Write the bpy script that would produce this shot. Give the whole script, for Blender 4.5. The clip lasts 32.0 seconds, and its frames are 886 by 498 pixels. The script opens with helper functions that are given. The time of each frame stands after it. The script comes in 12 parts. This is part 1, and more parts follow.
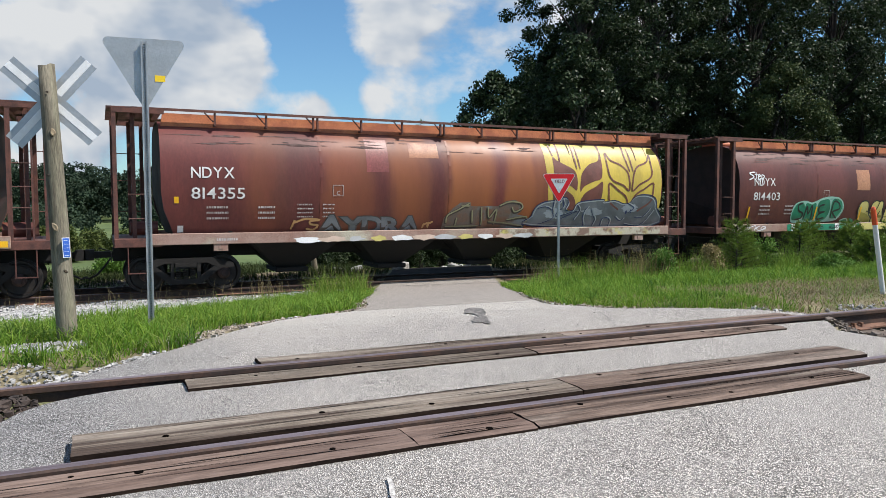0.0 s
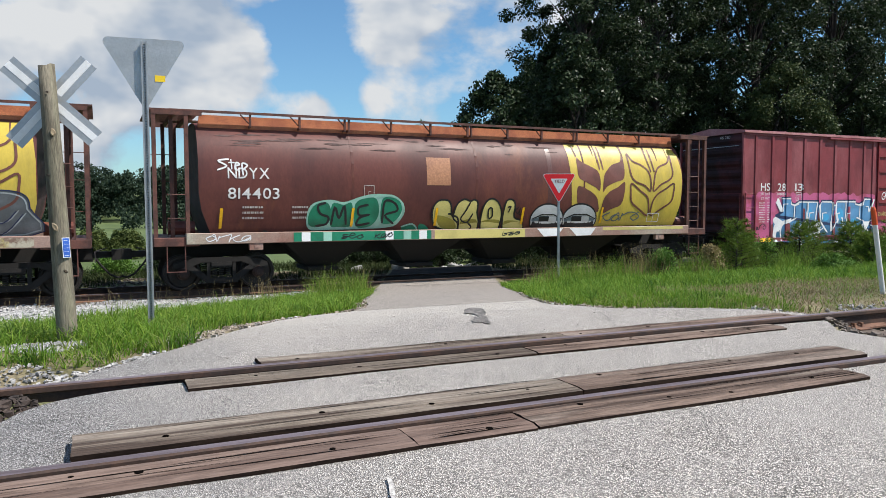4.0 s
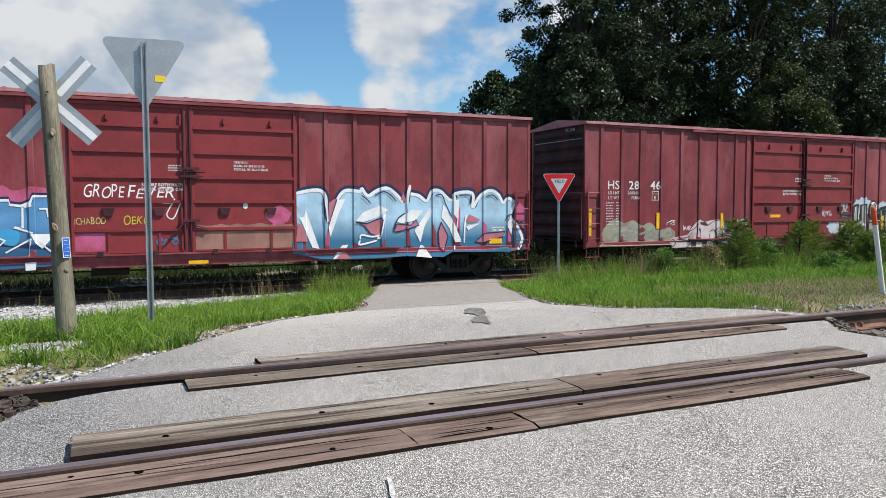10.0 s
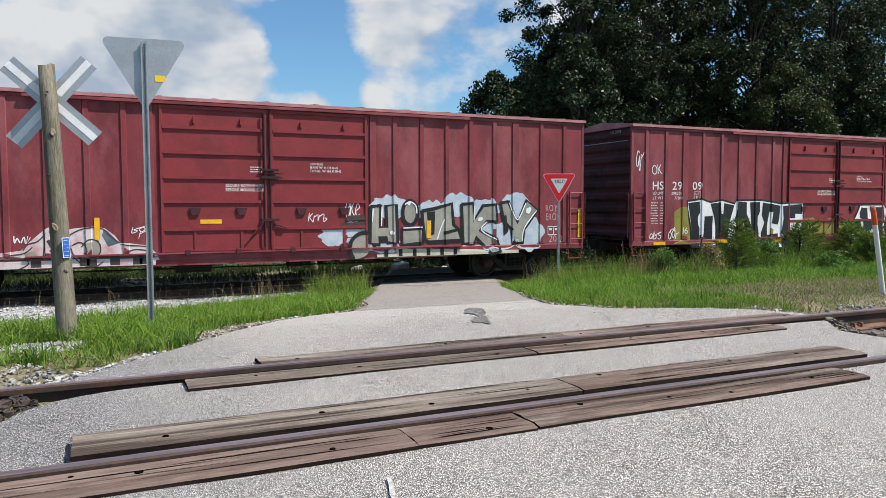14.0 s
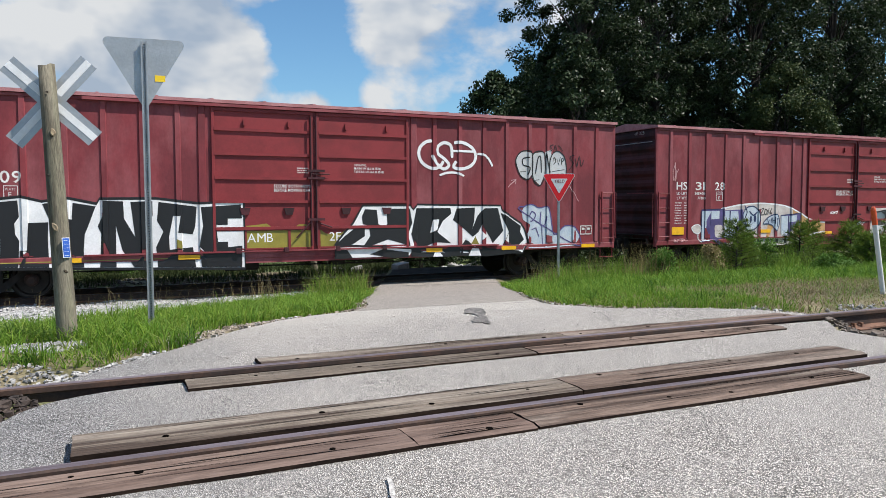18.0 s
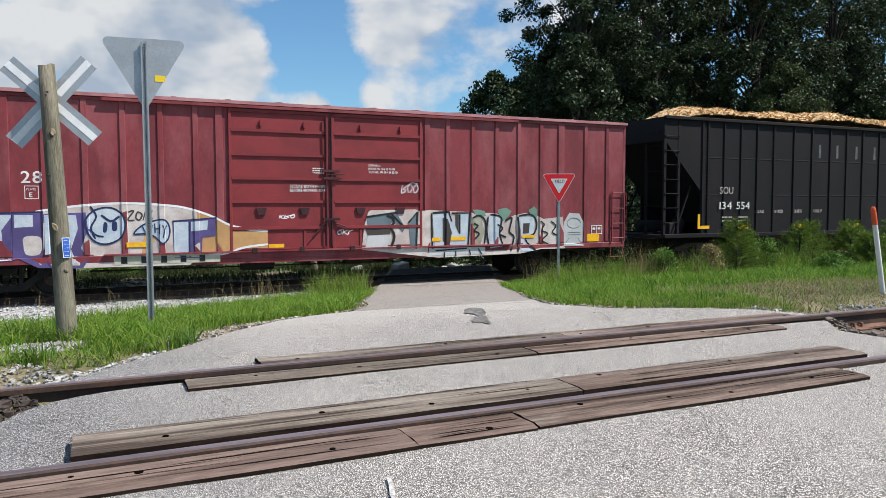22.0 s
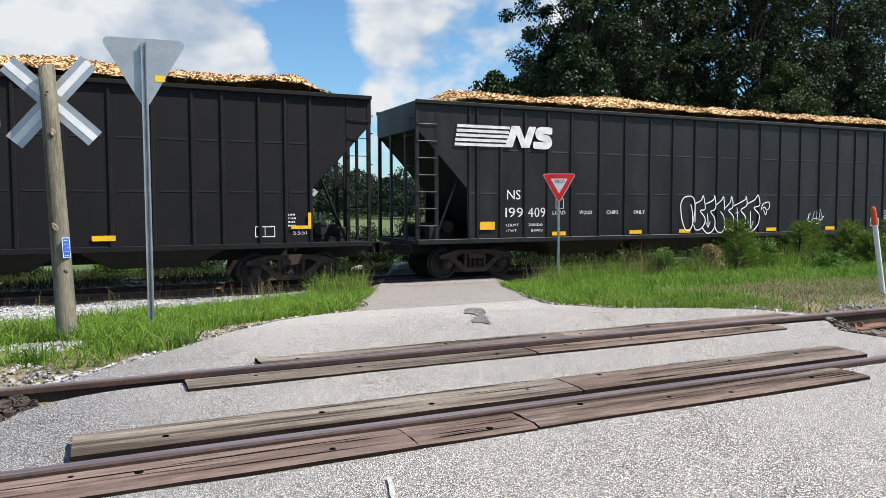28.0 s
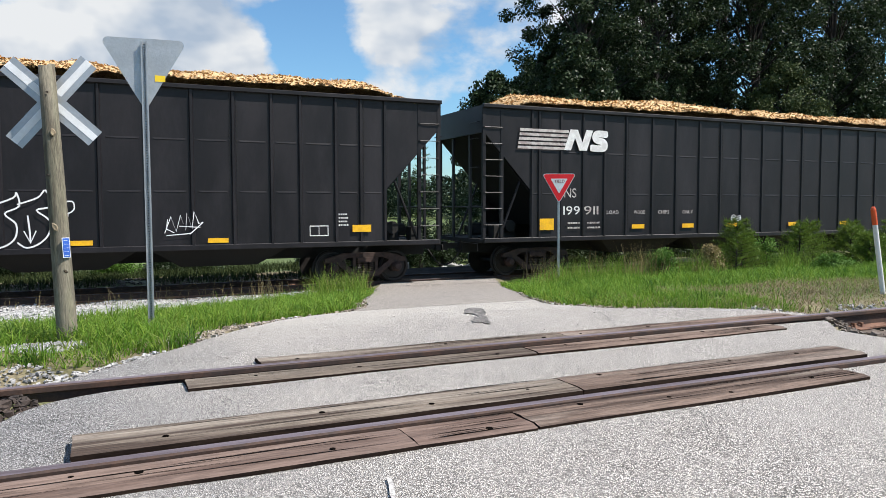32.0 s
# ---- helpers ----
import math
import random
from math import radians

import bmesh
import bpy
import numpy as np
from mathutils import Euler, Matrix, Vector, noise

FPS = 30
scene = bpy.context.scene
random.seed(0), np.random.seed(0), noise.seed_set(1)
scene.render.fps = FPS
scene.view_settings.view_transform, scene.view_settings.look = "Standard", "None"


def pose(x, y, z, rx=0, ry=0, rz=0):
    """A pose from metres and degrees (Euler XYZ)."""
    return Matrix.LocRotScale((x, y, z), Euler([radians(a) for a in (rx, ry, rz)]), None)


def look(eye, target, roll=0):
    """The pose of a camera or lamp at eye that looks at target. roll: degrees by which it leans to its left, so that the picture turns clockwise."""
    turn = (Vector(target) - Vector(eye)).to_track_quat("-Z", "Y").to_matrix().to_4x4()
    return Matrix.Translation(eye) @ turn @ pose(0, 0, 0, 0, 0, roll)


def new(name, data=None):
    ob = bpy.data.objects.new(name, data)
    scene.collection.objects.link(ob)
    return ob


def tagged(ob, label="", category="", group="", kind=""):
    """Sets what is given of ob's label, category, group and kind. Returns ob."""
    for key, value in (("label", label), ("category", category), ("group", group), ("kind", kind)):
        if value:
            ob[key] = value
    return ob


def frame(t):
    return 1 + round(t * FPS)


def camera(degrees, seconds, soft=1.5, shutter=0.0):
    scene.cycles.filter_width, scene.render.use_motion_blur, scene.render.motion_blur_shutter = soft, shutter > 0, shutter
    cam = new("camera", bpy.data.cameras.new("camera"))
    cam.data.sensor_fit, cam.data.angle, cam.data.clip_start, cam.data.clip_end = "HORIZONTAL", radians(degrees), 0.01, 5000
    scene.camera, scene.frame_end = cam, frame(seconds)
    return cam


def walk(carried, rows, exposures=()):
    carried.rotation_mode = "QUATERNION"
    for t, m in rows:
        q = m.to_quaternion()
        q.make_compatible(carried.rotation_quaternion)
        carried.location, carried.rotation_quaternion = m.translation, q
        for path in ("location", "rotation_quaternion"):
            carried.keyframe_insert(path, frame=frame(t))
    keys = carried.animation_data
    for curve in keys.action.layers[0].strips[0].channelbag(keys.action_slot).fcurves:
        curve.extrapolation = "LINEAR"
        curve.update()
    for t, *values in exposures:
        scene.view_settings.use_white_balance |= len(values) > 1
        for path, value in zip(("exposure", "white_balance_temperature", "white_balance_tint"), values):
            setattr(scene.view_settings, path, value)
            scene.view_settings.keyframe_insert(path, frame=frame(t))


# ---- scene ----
# ---------- camera: held still, beside the crossing, looking a little along the tracks ----------
EYE = Vector((0.0, -3.159, 1.0))
YAW, PITCH = radians(24.98), radians(-3.32)
AIM = EYE + Vector((math.sin(YAW) * math.cos(PITCH), math.cos(YAW) * math.cos(PITCH), math.sin(PITCH)))
cam = camera(62.04, 32.0, soft=0.58)
walk(cam, [(0.0, look(EYE, AIM, -0.1)), (32.0, look(EYE, AIM, -0.1))], exposures=[(0.0, 0.43), (24.5, 0.43), (28.0, 0.61), (32.0, 0.61)])

# ---------- world: summer sky with broken cumulus, one high sun ----------
SUN = Vector((0.48, -0.33, 0.815)).normalized()
world = bpy.data.worlds.new("sky")
scene.world = world
world.use_nodes = True
wt = world.node_tree
wt.nodes.clear()


def wn(kind, **kw):
    n = wt.nodes.new(kind)
    for k, v in kw.items():
        n.inputs[k].default_value = v
    return n


def wmath(op, a, b=None, clamp=False):
    n = wt.nodes.new("ShaderNodeMath")
    n.operation, n.use_clamp = op, clamp
    for i, v in enumerate((a, b)):
        if v is None:
            continue
        if isinstance(v, (int, float)):
            n.inputs[i].default_value = v
        else:
            wt.links.new(v, n.inputs[i])
    return n.outputs[0]


sky = wt.nodes.new("ShaderNodeTexSky")
sky.sky_type, sky.sun_disc = "NISHITA", False
sky.sun_elevation = math.asin(SUN.z)
sky.sun_rotation = math.atan2(SUN.x, SUN.y)
sky.air_density, sky.dust_density, sky.ozone_density = 1.0, 0.6, 1.2
geo = wt.nodes.new("ShaderNodeTexCoord")
def wnoise(dx, dz, scale, detail, rough):
    m = wt.nodes.new("ShaderNodeMapping")
    m.inputs["Location"].default_value = (3.1 + dx, 0.7, 0.2 + dz)
    m.inputs["Scale"].default_value = (1.0, 1.0, 1.45)
    wt.links.new(geo.outputs["Generated"], m.inputs["Vector"])
    n = wn("ShaderNodeTexNoise", Scale=scale, Detail=detail, Roughness=rough, Distortion=0.15)
    wt.links.new(m.outputs[0], n.inputs["Vector"])
    return n.outputs[0]


# heaped cumulus, with the banks and the clear lane of that day
puff = wnoise(0, 0, 5.2, 11.0, 0.57)
dense = puff
for (az, el), sharp, amount in (((2.0, 12.5), 26.0, 0.18), ((-3.5, 9.0), 500.0, -0.12), ((8.5, 9.0), 90.0, 0.10), ((20.8, 12.8), 190.0, 0.16), ((25.5, 9.5), 150.0, -0.05), ((14.2, 13.4), 420.0, -0.26), ((13.4, 10.6), 700.0, -0.10), ((16.8, 10.5), 900.0, -0.16), ((15.2, 7.4), 1600.0, 0.20), ((19.6, 8.0), 2000.0, 0.17), ((10.6, 11.8), 420.0, 0.15), ((12.0, 6.5), 900.0, -0.06)):
    d = wt.nodes.new("ShaderNodeVectorMath")
    d.operation = "DOT_PRODUCT"
    d.inputs[1].default_value = (math.sin(radians(az)) * math.cos(radians(el)), math.cos(radians(az)) * math.cos(radians(el)), math.sin(radians(el)))
    wt.links.new(geo.outputs["Generated"], d.inputs[0])
    lobe = wmath("EXPONENT", wmath("MULTIPLY", wmath("SUBTRACT", d.outputs["Value"], 1.0), sharp * 2.0))
    dense = wmath("ADD", dense, wmath("MULTIPLY", lobe, amount))
cover = wt.nodes.new("ShaderNodeValToRGB")
cover.color_ramp.elements[0].position, cover.color_ramp.elements[1].position = 0.515, 0.63
wt.links.new(dense, cover.inputs[0])
# lit tops and greyer undersides
relief = wmath("SUBTRACT", wnoise(0, 0, 5.2, 4.0, 0.5), wnoise(-0.02, 0.035, 5.2, 4.0, 0.5))
lit = wmath("ADD", wmath("ADD", wmath("MULTIPLY", relief, 2.4), 0.30), wmath("MULTIPLY", wnoise(1.7, 0.4, 7.5, 5.0, 0.55), 0.55))
tone = wt.nodes.new("ShaderNodeValToRGB")
tone.color_ramp.elements[0].position, tone.color_ramp.elements[1].position = 0.36, 0.74
tone.color_ramp.elements[0].color = (4.7, 5.7, 7.1, 1)
tone.color_ramp.elements[1].color = (9.0, 9.25, 9.5, 1)
wt.links.new(lit, tone.inputs[0])
mixer = wt.nodes.new("ShaderNodeMix")
mixer.data_type = "RGBA"
wt.links.new(cover.outputs[0], mixer.inputs[0])
bright = wt.nodes.new("ShaderNodeVectorMath")
bright.operation = "MULTIPLY"
bright.inputs[1].default_value = (1.05, 1.5, 1.75)
wt.links.new(sky.outputs[0], bright.inputs[0])
wt.links.new(bright.outputs[0], mixer.inputs[6])
wt.links.new(tone.outputs[0], mixer.inputs[7])
back = wn("ShaderNodeBackground", Strength=0.060)
wt.links.new(mixer.outputs[2], back.inputs[0])
wout = wt.nodes.new("ShaderNodeOutputWorld")
wt.links.new(back.outputs[0], wout.inputs[0])

sun = new("sun", bpy.data.lights.new("sun", "SUN"))
sun.data.energy, sun.data.angle, sun.data.color = 5.0, radians(0.53), (1.0, 0.945, 0.875)
sun.matrix_world = look(SUN * 60, (0, 0, 0))
# ---------- materials ----------
def mat(name, col, col2=None, rough=0.6, metal=0.0, scale=2.0, fine=45.0, grain=0.25, bump=0.15, stretch=(1, 1, 1), lo=0.42, hi=0.60, jitter=0.0, spec=0.5, col3=None, scale3=0.6, lo3=0.5, hi3=0.65, depth=0.01):
    """A surface with two colours mixed by broad stains, a third by larger ones, fine grain, relief and uneven gloss."""
    m = bpy.data.materials.new(name)
    m.use_nodes = True
    t = m.node_tree
    b = t.nodes["Principled BSDF"]
    b.inputs["Metallic"].default_value = metal
    b.inputs["Specular IOR Level"].default_value = spec
    tc, mp = t.nodes.new("ShaderNodeTexCoord"), t.nodes.new("ShaderNodeMapping")
    mp.inputs["Scale"].default_value = stretch
    t.links.new(tc.outputs["Object"], mp.inputs["Vector"])
    info = t.nodes.new("ShaderNodeObjectInfo")
    shiftv = t.nodes.new("ShaderNodeVectorMath")
    shiftv.operation = "MULTIPLY_ADD"
    t.links.new(info.outputs["Random"], shiftv.inputs[0])
    shiftv.inputs[1].default_value = (31.0, 17.0, 23.0)
    t.links.new(mp.outputs[0], shiftv.inputs[2])

    def noisy(sc, det, rgh=0.6):
        n = t.nodes.new("ShaderNodeTexNoise")
        n.inputs["Scale"].default_value, n.inputs["Detail"].default_value, n.inputs["Roughness"].default_value = sc, det, rgh
        t.links.new(shiftv.outputs[0], n.inputs["Vector"])
        return n.outputs[0]

    def ramp(src, a, z):
        n = t.nodes.new("ShaderNodeMapRange")
        n.inputs[1].default_value, n.inputs[2].default_value = a, z
        t.links.new(src, n.inputs[0])
        return n.outputs[0]

    def mix(f, a, z, how="MIX"):
        n = t.nodes.new("ShaderNodeMix")
        n.data_type, n.blend_type = "RGBA", how
        for i, v in ((0, f), (6, a), (7, z)):
            if isinstance(v, (int, float)):
                n.inputs[i].default_value = v
            elif isinstance(v, tuple):
                n.inputs[i].default_value = (*v, 1)
            else:
                t.links.new(v, n.inputs[i])
        return n.outputs[2]

    col2 = col2 or tuple(c * 0.72 for c in col)
    stain, fin = noisy(scale, 6.0), noisy(fine, 3.0, 0.7)
    c = mix(ramp(stain, lo, hi), col, col2)
    if col3:
        c = mix(ramp(noisy(scale3, 7.0, 0.65), lo3, hi3), c, col3)
    g = t.nodes.new("ShaderNodeMapRange")
    g.inputs[1].default_value, g.inputs[2].default_value = 0.3, 0.7
    g.inputs[3].default_value, g.inputs[4].default_value = 1 - grain, 1 + grain
    t.links.new(fin, g.inputs[0])
    gv = g.outputs[0]
    if jitter:
        j = t.nodes.new("ShaderNodeMapRange")
        j.inputs[3].default_value, j.inputs[4].default_value = 1 - jitter, 1 + jitter
        t.links.new(info.outputs["Random"], j.inputs[0])
        pr = t.nodes.new("ShaderNodeMath")
        pr.operation = "MULTIPLY"
        t.links.new(gv, pr.inputs[0]), t.links.new(j.outputs[0], pr.inputs[1])
        gv = pr.outputs[0]
    cb = t.nodes.new("ShaderNodeVectorMath")
    cb.operation = "SCALE"
    t.links.new(c, cb.inputs[0]), t.links.new(gv, cb.inputs["Scale"])
    t.links.new(cb.outputs[0], b.inputs["Base Color"])
    rr = t.nodes.new("ShaderNodeMapRange")
    rr.inputs[3].default_value, rr.inputs[4].default_value = max(0.05, rough - 0.12), min(1, rough + 0.12)
    t.links.new(stain, rr.inputs[0]), t.links.new(rr.outputs[0], b.inputs["Roughness"])
    if bump:
        bp = t.nodes.new("ShaderNodeBump")
        bp.inputs["Strength"].default_value, bp.inputs["Distance"].default_value = bump, depth
        t.links.new(fin, bp.inputs["Height"]), t.links.new(bp.outputs[0], b.inputs["Normal"])
    return m


def leafy(name, col, col2, trans=0.3, rough=0.55):
    """Leaves or blades: two greens told apart island by island, a little light through."""
    m = bpy.data.materials.new(name)
    m.use_nodes = True
    t = m.node_tree
    b = t.nodes["Principled BSDF"]
    g = t.nodes.new("ShaderNodeNewGeometry")
    r = t.nodes.new("ShaderNodeMix")
    r.data_type = "RGBA"
    r.inputs[6].default_value, r.inputs[7].default_value = (*col, 1), (*col2, 1)
    t.links.new(g.outputs["Random Per Island"], r.inputs[0])
    t.links.new(r.outputs[2], b.inputs["Base Color"])
    b.inputs["Roughness"].default_value = rough
    b.inputs["Specular IOR Level"].default_value = 0.2
    tr = t.nodes.new("ShaderNodeBsdfTranslucent")
    t.links.new(r.outputs[2], tr.inputs[0])
    mx = t.nodes.new("ShaderNodeMixShader")
    mx.inputs[0].default_value = trans
    t.links.new(b.outputs[0], mx.inputs[1]), t.links.new(tr.outputs[0], mx.inputs[2])
    t.links.new(mx.outputs[0], t.nodes["Material Output"].inputs[0])
    return m


def chip_seal(name, light, dark, tint, broad, scale=95.0, bump=0.5, worn=None, tarry=None):
    """Chip-seal: pale stones set in grey binder, with broad worn and dusty areas."""
    m = bpy.data.materials.new(name)
    m.use_nodes = True
    t = m.node_tree
    b = t.nodes["Principled BSDF"]
    b.inputs["Roughness"].default_value = 0.85
    b.inputs["Specular IOR Level"].default_value = 0.3
    tc = t.nodes.new("ShaderNodeTexCoord")
    v = t.nodes.new("ShaderNodeTexVoronoi")
    v.inputs["Scale"].default_value = scale
    t.links.new(tc.outputs["Object"], v.inputs["Vector"])
    rp = t.nodes.new("ShaderNodeValToRGB")
    rp.color_ramp.elements[0].color, rp.color_ramp.elements[1].color = (*light, 1), (*dark, 1)
    rp.color_ramp.elements[0].position, rp.color_ramp.elements[1].position = 0.30, 0.62
    t.links.new(v.outputs["Distance"], rp.inputs[0])
    hsv = t.nodes.new("ShaderNodeSeparateColor")
    t.links.new(v.outputs["Color"], hsv.inputs[0])
    st = t.nodes.new("ShaderNodeMapRange")
    st.inputs[3].default_value, st.inputs[4].default_value = 0.22, 1.5
    t.links.new(hsv.outputs[0], st.inputs[0])
    sc = t.nodes.new("ShaderNodeVectorMath")
    sc.operation = "SCALE"
    t.links.new(rp.outputs[0], sc.inputs[0]), t.links.new(st.outputs[0], sc.inputs["Scale"])
    n = t.nodes.new("ShaderNodeTexNoise")
    n.inputs["Scale"].default_value, n.inputs["Detail"].default_value, n.inputs["Roughness"].default_value = broad, 8.0, 0.65
    t.links.new(tc.outputs["Object"], n.inputs["Vector"])
    mr = t.nodes.new("ShaderNodeMapRange")
    mr.inputs[1].default_value, mr.inputs[2].default_value = 0.38, 0.66
    mr.inputs[4].default_value = 0.38
    t.links.new(n.outputs[0], mr.inputs[0])
    mx = t.nodes.new("ShaderNodeMix")
    mx.data_type = "RGBA"
    mx.inputs[7].default_value = (*tint, 1)
    t.links.new(mr.outputs[0], mx.inputs[0]), t.links.new(sc.outputs[0], mx.inputs[6])
    final = mx.outputs[2]
    if worn:
        # traffic has rubbed it smooth and pale past a ragged line across the road
        sx = t.nodes.new("ShaderNodeSeparateXYZ")
        t.links.new(tc.outputs["Object"], sx.inputs[0])
        ad = t.nodes.new("ShaderNodeMath")
        ad.operation = "ADD"
        t.links.new(sx.outputs[1], ad.inputs[0]), t.links.new(n.outputs[0], ad.inputs[1])
        wr = t.nodes.new("ShaderNodeMapRange")
        wr.inputs[1].default_value, wr.inputs[2].default_value, wr.inputs[4].default_value = worn[0], worn[1], 0.72
        t.links.new(ad.outputs[0], wr.inputs[0])
        pale = t.nodes.new("ShaderNodeMix")
        pale.data_type = "RGBA"
        pale.inputs[7].default_value = (*worn[2], 1)
        t.links.new(wr.outputs[0], pale.inputs[0]), t.links.new(final, pale.inputs[6])
        final = pale.outputs[2]
    if tarry:
        # bleeding tar, bluish and dark, along the less driven west side
        sx = t.nodes.new("ShaderNodeSeparateXYZ")
        t.links.new(tc.outputs["Object"], sx.inputs[0])
        nz = t.nodes.new("ShaderNodeTexNoise")
        nz.inputs["Scale"].default_value, nz.inputs["Detail"].default_value, nz.inputs["Roughness"].default_value = 1.1, 7.0, 0.7
        t.links.new(tc.outputs["Object"], nz.inputs["Vector"])
        sm = t.nodes.new("ShaderNodeMath")
        sm.operation = "MULTIPLY_ADD"
        t.links.new(nz.outputs[0], sm.inputs[0])
        sm.inputs[1].default_value = 2.6
        t.links.new(sx.outputs[0], sm.inputs[2])
        tr = t.nodes.new("ShaderNodeMapRange")
        tr.inputs[1].default_value, tr.inputs[2].default_value, tr.inputs[3].default_value, tr.inputs[4].default_value = tarry[0], tarry[1], 1.0, 0.0
        t.links.new(sm.outputs[0], tr.inputs[0])
        dk = t.nodes.new("ShaderNodeMix")
        dk.data_type, dk.blend_type = "RGBA", "MULTIPLY"
        dk.inputs[7].default_value = (*tarry[2], 1)
        t.links.new(tr.outputs[0], dk.inputs[0]), t.links.new(final, dk.inputs[6])
        final = dk.outputs[2]
    t.links.new(final, b.inputs["Base Color"])
    bp = t.nodes.new("ShaderNodeBump")
    bp.invert = True
    bp.inputs["Strength"].default_value, bp.inputs["Distance"].default_value = bump, 0.006
    t.links.new(v.outputs["Distance"], bp.inputs["Height"]), t.links.new(bp.outputs[0], b.inputs["Normal"])
    return m


SEAL = chip_seal("chip_seal", (0.83, 0.775, 0.72), (0.062, 0.058, 0.054), (0.40, 0.375, 0.35), 0.9, scale=180, bump=1.0, worn=(2.9, 4.3, (0.47, 0.44, 0.40)), tarry=(0.95, 2.3, (0.68, 0.71, 0.75)))
# asphalt at the far track, with the train's shadow put into its colour
SEAL_SHADE = mat("shade_darkened_crossing", (0.035, 0.032, 0.030), (0.022, 0.020, 0.019), rough=0.95, spec=0.1, scale=3, fine=50)
SEAL_OLD = chip_seal("worn_asphalt", (0.41, 0.37, 0.33), (0.20, 0.18, 0.165), (0.31, 0.28, 0.25), 1.6, scale=60, bump=0.3)
SEAL_PALE = chip_seal("bleached_concrete_apron", (0.56, 0.535, 0.505), (0.36, 0.345, 0.325), (0.50, 0.475, 0.445), 1.1, scale=115, bump=0.3)
TAR = chip_seal("tar_patch", (0.33, 0.31, 0.29), (0.050, 0.048, 0.046), (0.18, 0.17, 0.165), 6.0, scale=70, bump=0.9)
SMEAR = mat("rubbed_white_paint", (0.60, 0.58, 0.55), (0.36, 0.345, 0.33), rough=0.8, scale=30, fine=90, grain=0.4, lo=0.40, hi=0.55)
CRACK = mat("crack_filler", (0.035, 0.035, 0.037), rough=0.7)
TIMBER = mat("weathered_crossing_timber", (0.145, 0.103, 0.082), (0.052, 0.034, 0.026), rough=0.88, spec=0.25, scale=2.4, fine=24, grain=0.42, bump=0.8, stretch=(0.28, 3.6, 3.0), jitter=0.25, col3=(0.235, 0.195, 0.165), scale3=1.3, lo3=0.50, hi3=0.70, lo=0.46, hi=0.58)
TIMBER_RED = mat("red_brown_crossing_timber", (0.142, 0.099, 0.082), (0.092, 0.060, 0.048), rough=0.88, spec=0.25, scale=1.8, fine=22, grain=0.32, bump=0.7, stretch=(0.35, 3.0, 3.0), jitter=0.15, col3=(0.21, 0.150, 0.122), scale3=1.6, lo3=0.50, hi3=0.66, lo=0.46, hi=0.60)
TIMBER_GREY = mat("grey_crossing_timber", (0.150, 0.122, 0.098), (0.058, 0.042, 0.034), rough=0.9, spec=0.2, scale=2.6, fine=26, grain=0.45, bump=0.9, stretch=(0.24, 4.2, 3.0), jitter=0.15, col3=(0.25, 0.215, 0.18), scale3=1.5, lo3=0.48, hi3=0.68, lo=0.45, hi=0.57)
# creosoted sides, taken near black: the gaps' shade is in this colour
TIMBER_SIDE = mat("shaded_creosote_timber_side", (0.016, 0.011, 0.009), (0.030, 0.020, 0.015), rough=0.97, spec=0.05, scale=6, stretch=(0.4, 3, 3))
TIE = mat("creosoted_tie", (0.07, 0.05, 0.04), (0.12, 0.09, 0.07), rough=0.9, scale=4, stretch=(3, 0.4, 1))
RAIL_SIDE = mat("rusty_rail_steel", (0.045, 0.029, 0.024), (0.075, 0.042, 0.030), rough=0.8, metal=0.2, scale=6)
RAIL_TOP = mat("worn_rail_head", (0.165, 0.138, 0.158), (0.10, 0.080, 0.090), rough=0.62, metal=0.15, spec=0.3, scale=3, stretch=(0.2, 4, 1))
RUST_FOOT = mat("bright_rusty_rail_foot", (0.20, 0.10, 0.062), (0.11, 0.055, 0.036), rough=0.85, scale=5)
HOLE = mat("deep_black_hollow", (0.006, 0.005, 0.0045), rough=1.0, spec=0.0)
IRON = mat("dark_spike_iron", (0.03, 0.025, 0.023), rough=0.8)
SOIL = mat("dry_soil_and_thatch", (0.11, 0.10, 0.045), (0.20, 0.165, 0.10), rough=0.95, scale=2.2, fine=30, grain=0.5, bump=0.5, col3=(0.075, 0.105, 0.03), scale3=0.5)
STONE = mat("pale_limestone_ballast", (0.44, 0.43, 0.42), (0.25, 0.245, 0.24), rough=0.9, scale=6, fine=50)
STONE_TAN = mat("tan_pebbles", (0.42, 0.36, 0.29), (0.26, 0.21, 0.16), rough=0.9, scale=6, fine=50, jitter=0.3)
STONE_RUST = mat("rust_stained_ballast", (0.062, 0.044, 0.036), (0.032, 0.024, 0.021), rough=0.95, scale=6, fine=50)
STONE_DK = mat("dusty_brown_ballast", (0.15, 0.12, 0.10), (0.08, 0.066, 0.056), rough=0.9, scale=6, fine=50)
GALV = mat("galvanised_steel", (0.40, 0.42, 0.44), (0.33, 0.35, 0.37), rough=0.45, metal=0.55, scale=6, fine=30, grain=0.10)
ALU = mat("bare_aluminium_sign_back", (0.42, 0.44, 0.46), (0.36, 0.38, 0.40), rough=0.42, metal=0.5, scale=4, fine=40, grain=0.06)
WHITE_REFL = mat("white_sheeting", (0.80, 0.81, 0.82), (0.70, 0.71, 0.72), rough=0.4, scale=4, grain=0.05)
POST_WOOD = mat("weathered_post_wood", (0.175, 0.155, 0.115), (0.085, 0.072, 0.050), rough=0.9, scale=3, fine=30, grain=0.4, bump=0.5, stretch=(4, 4, 0.4), col3=(0.20, 0.19, 0.13), scale3=2)
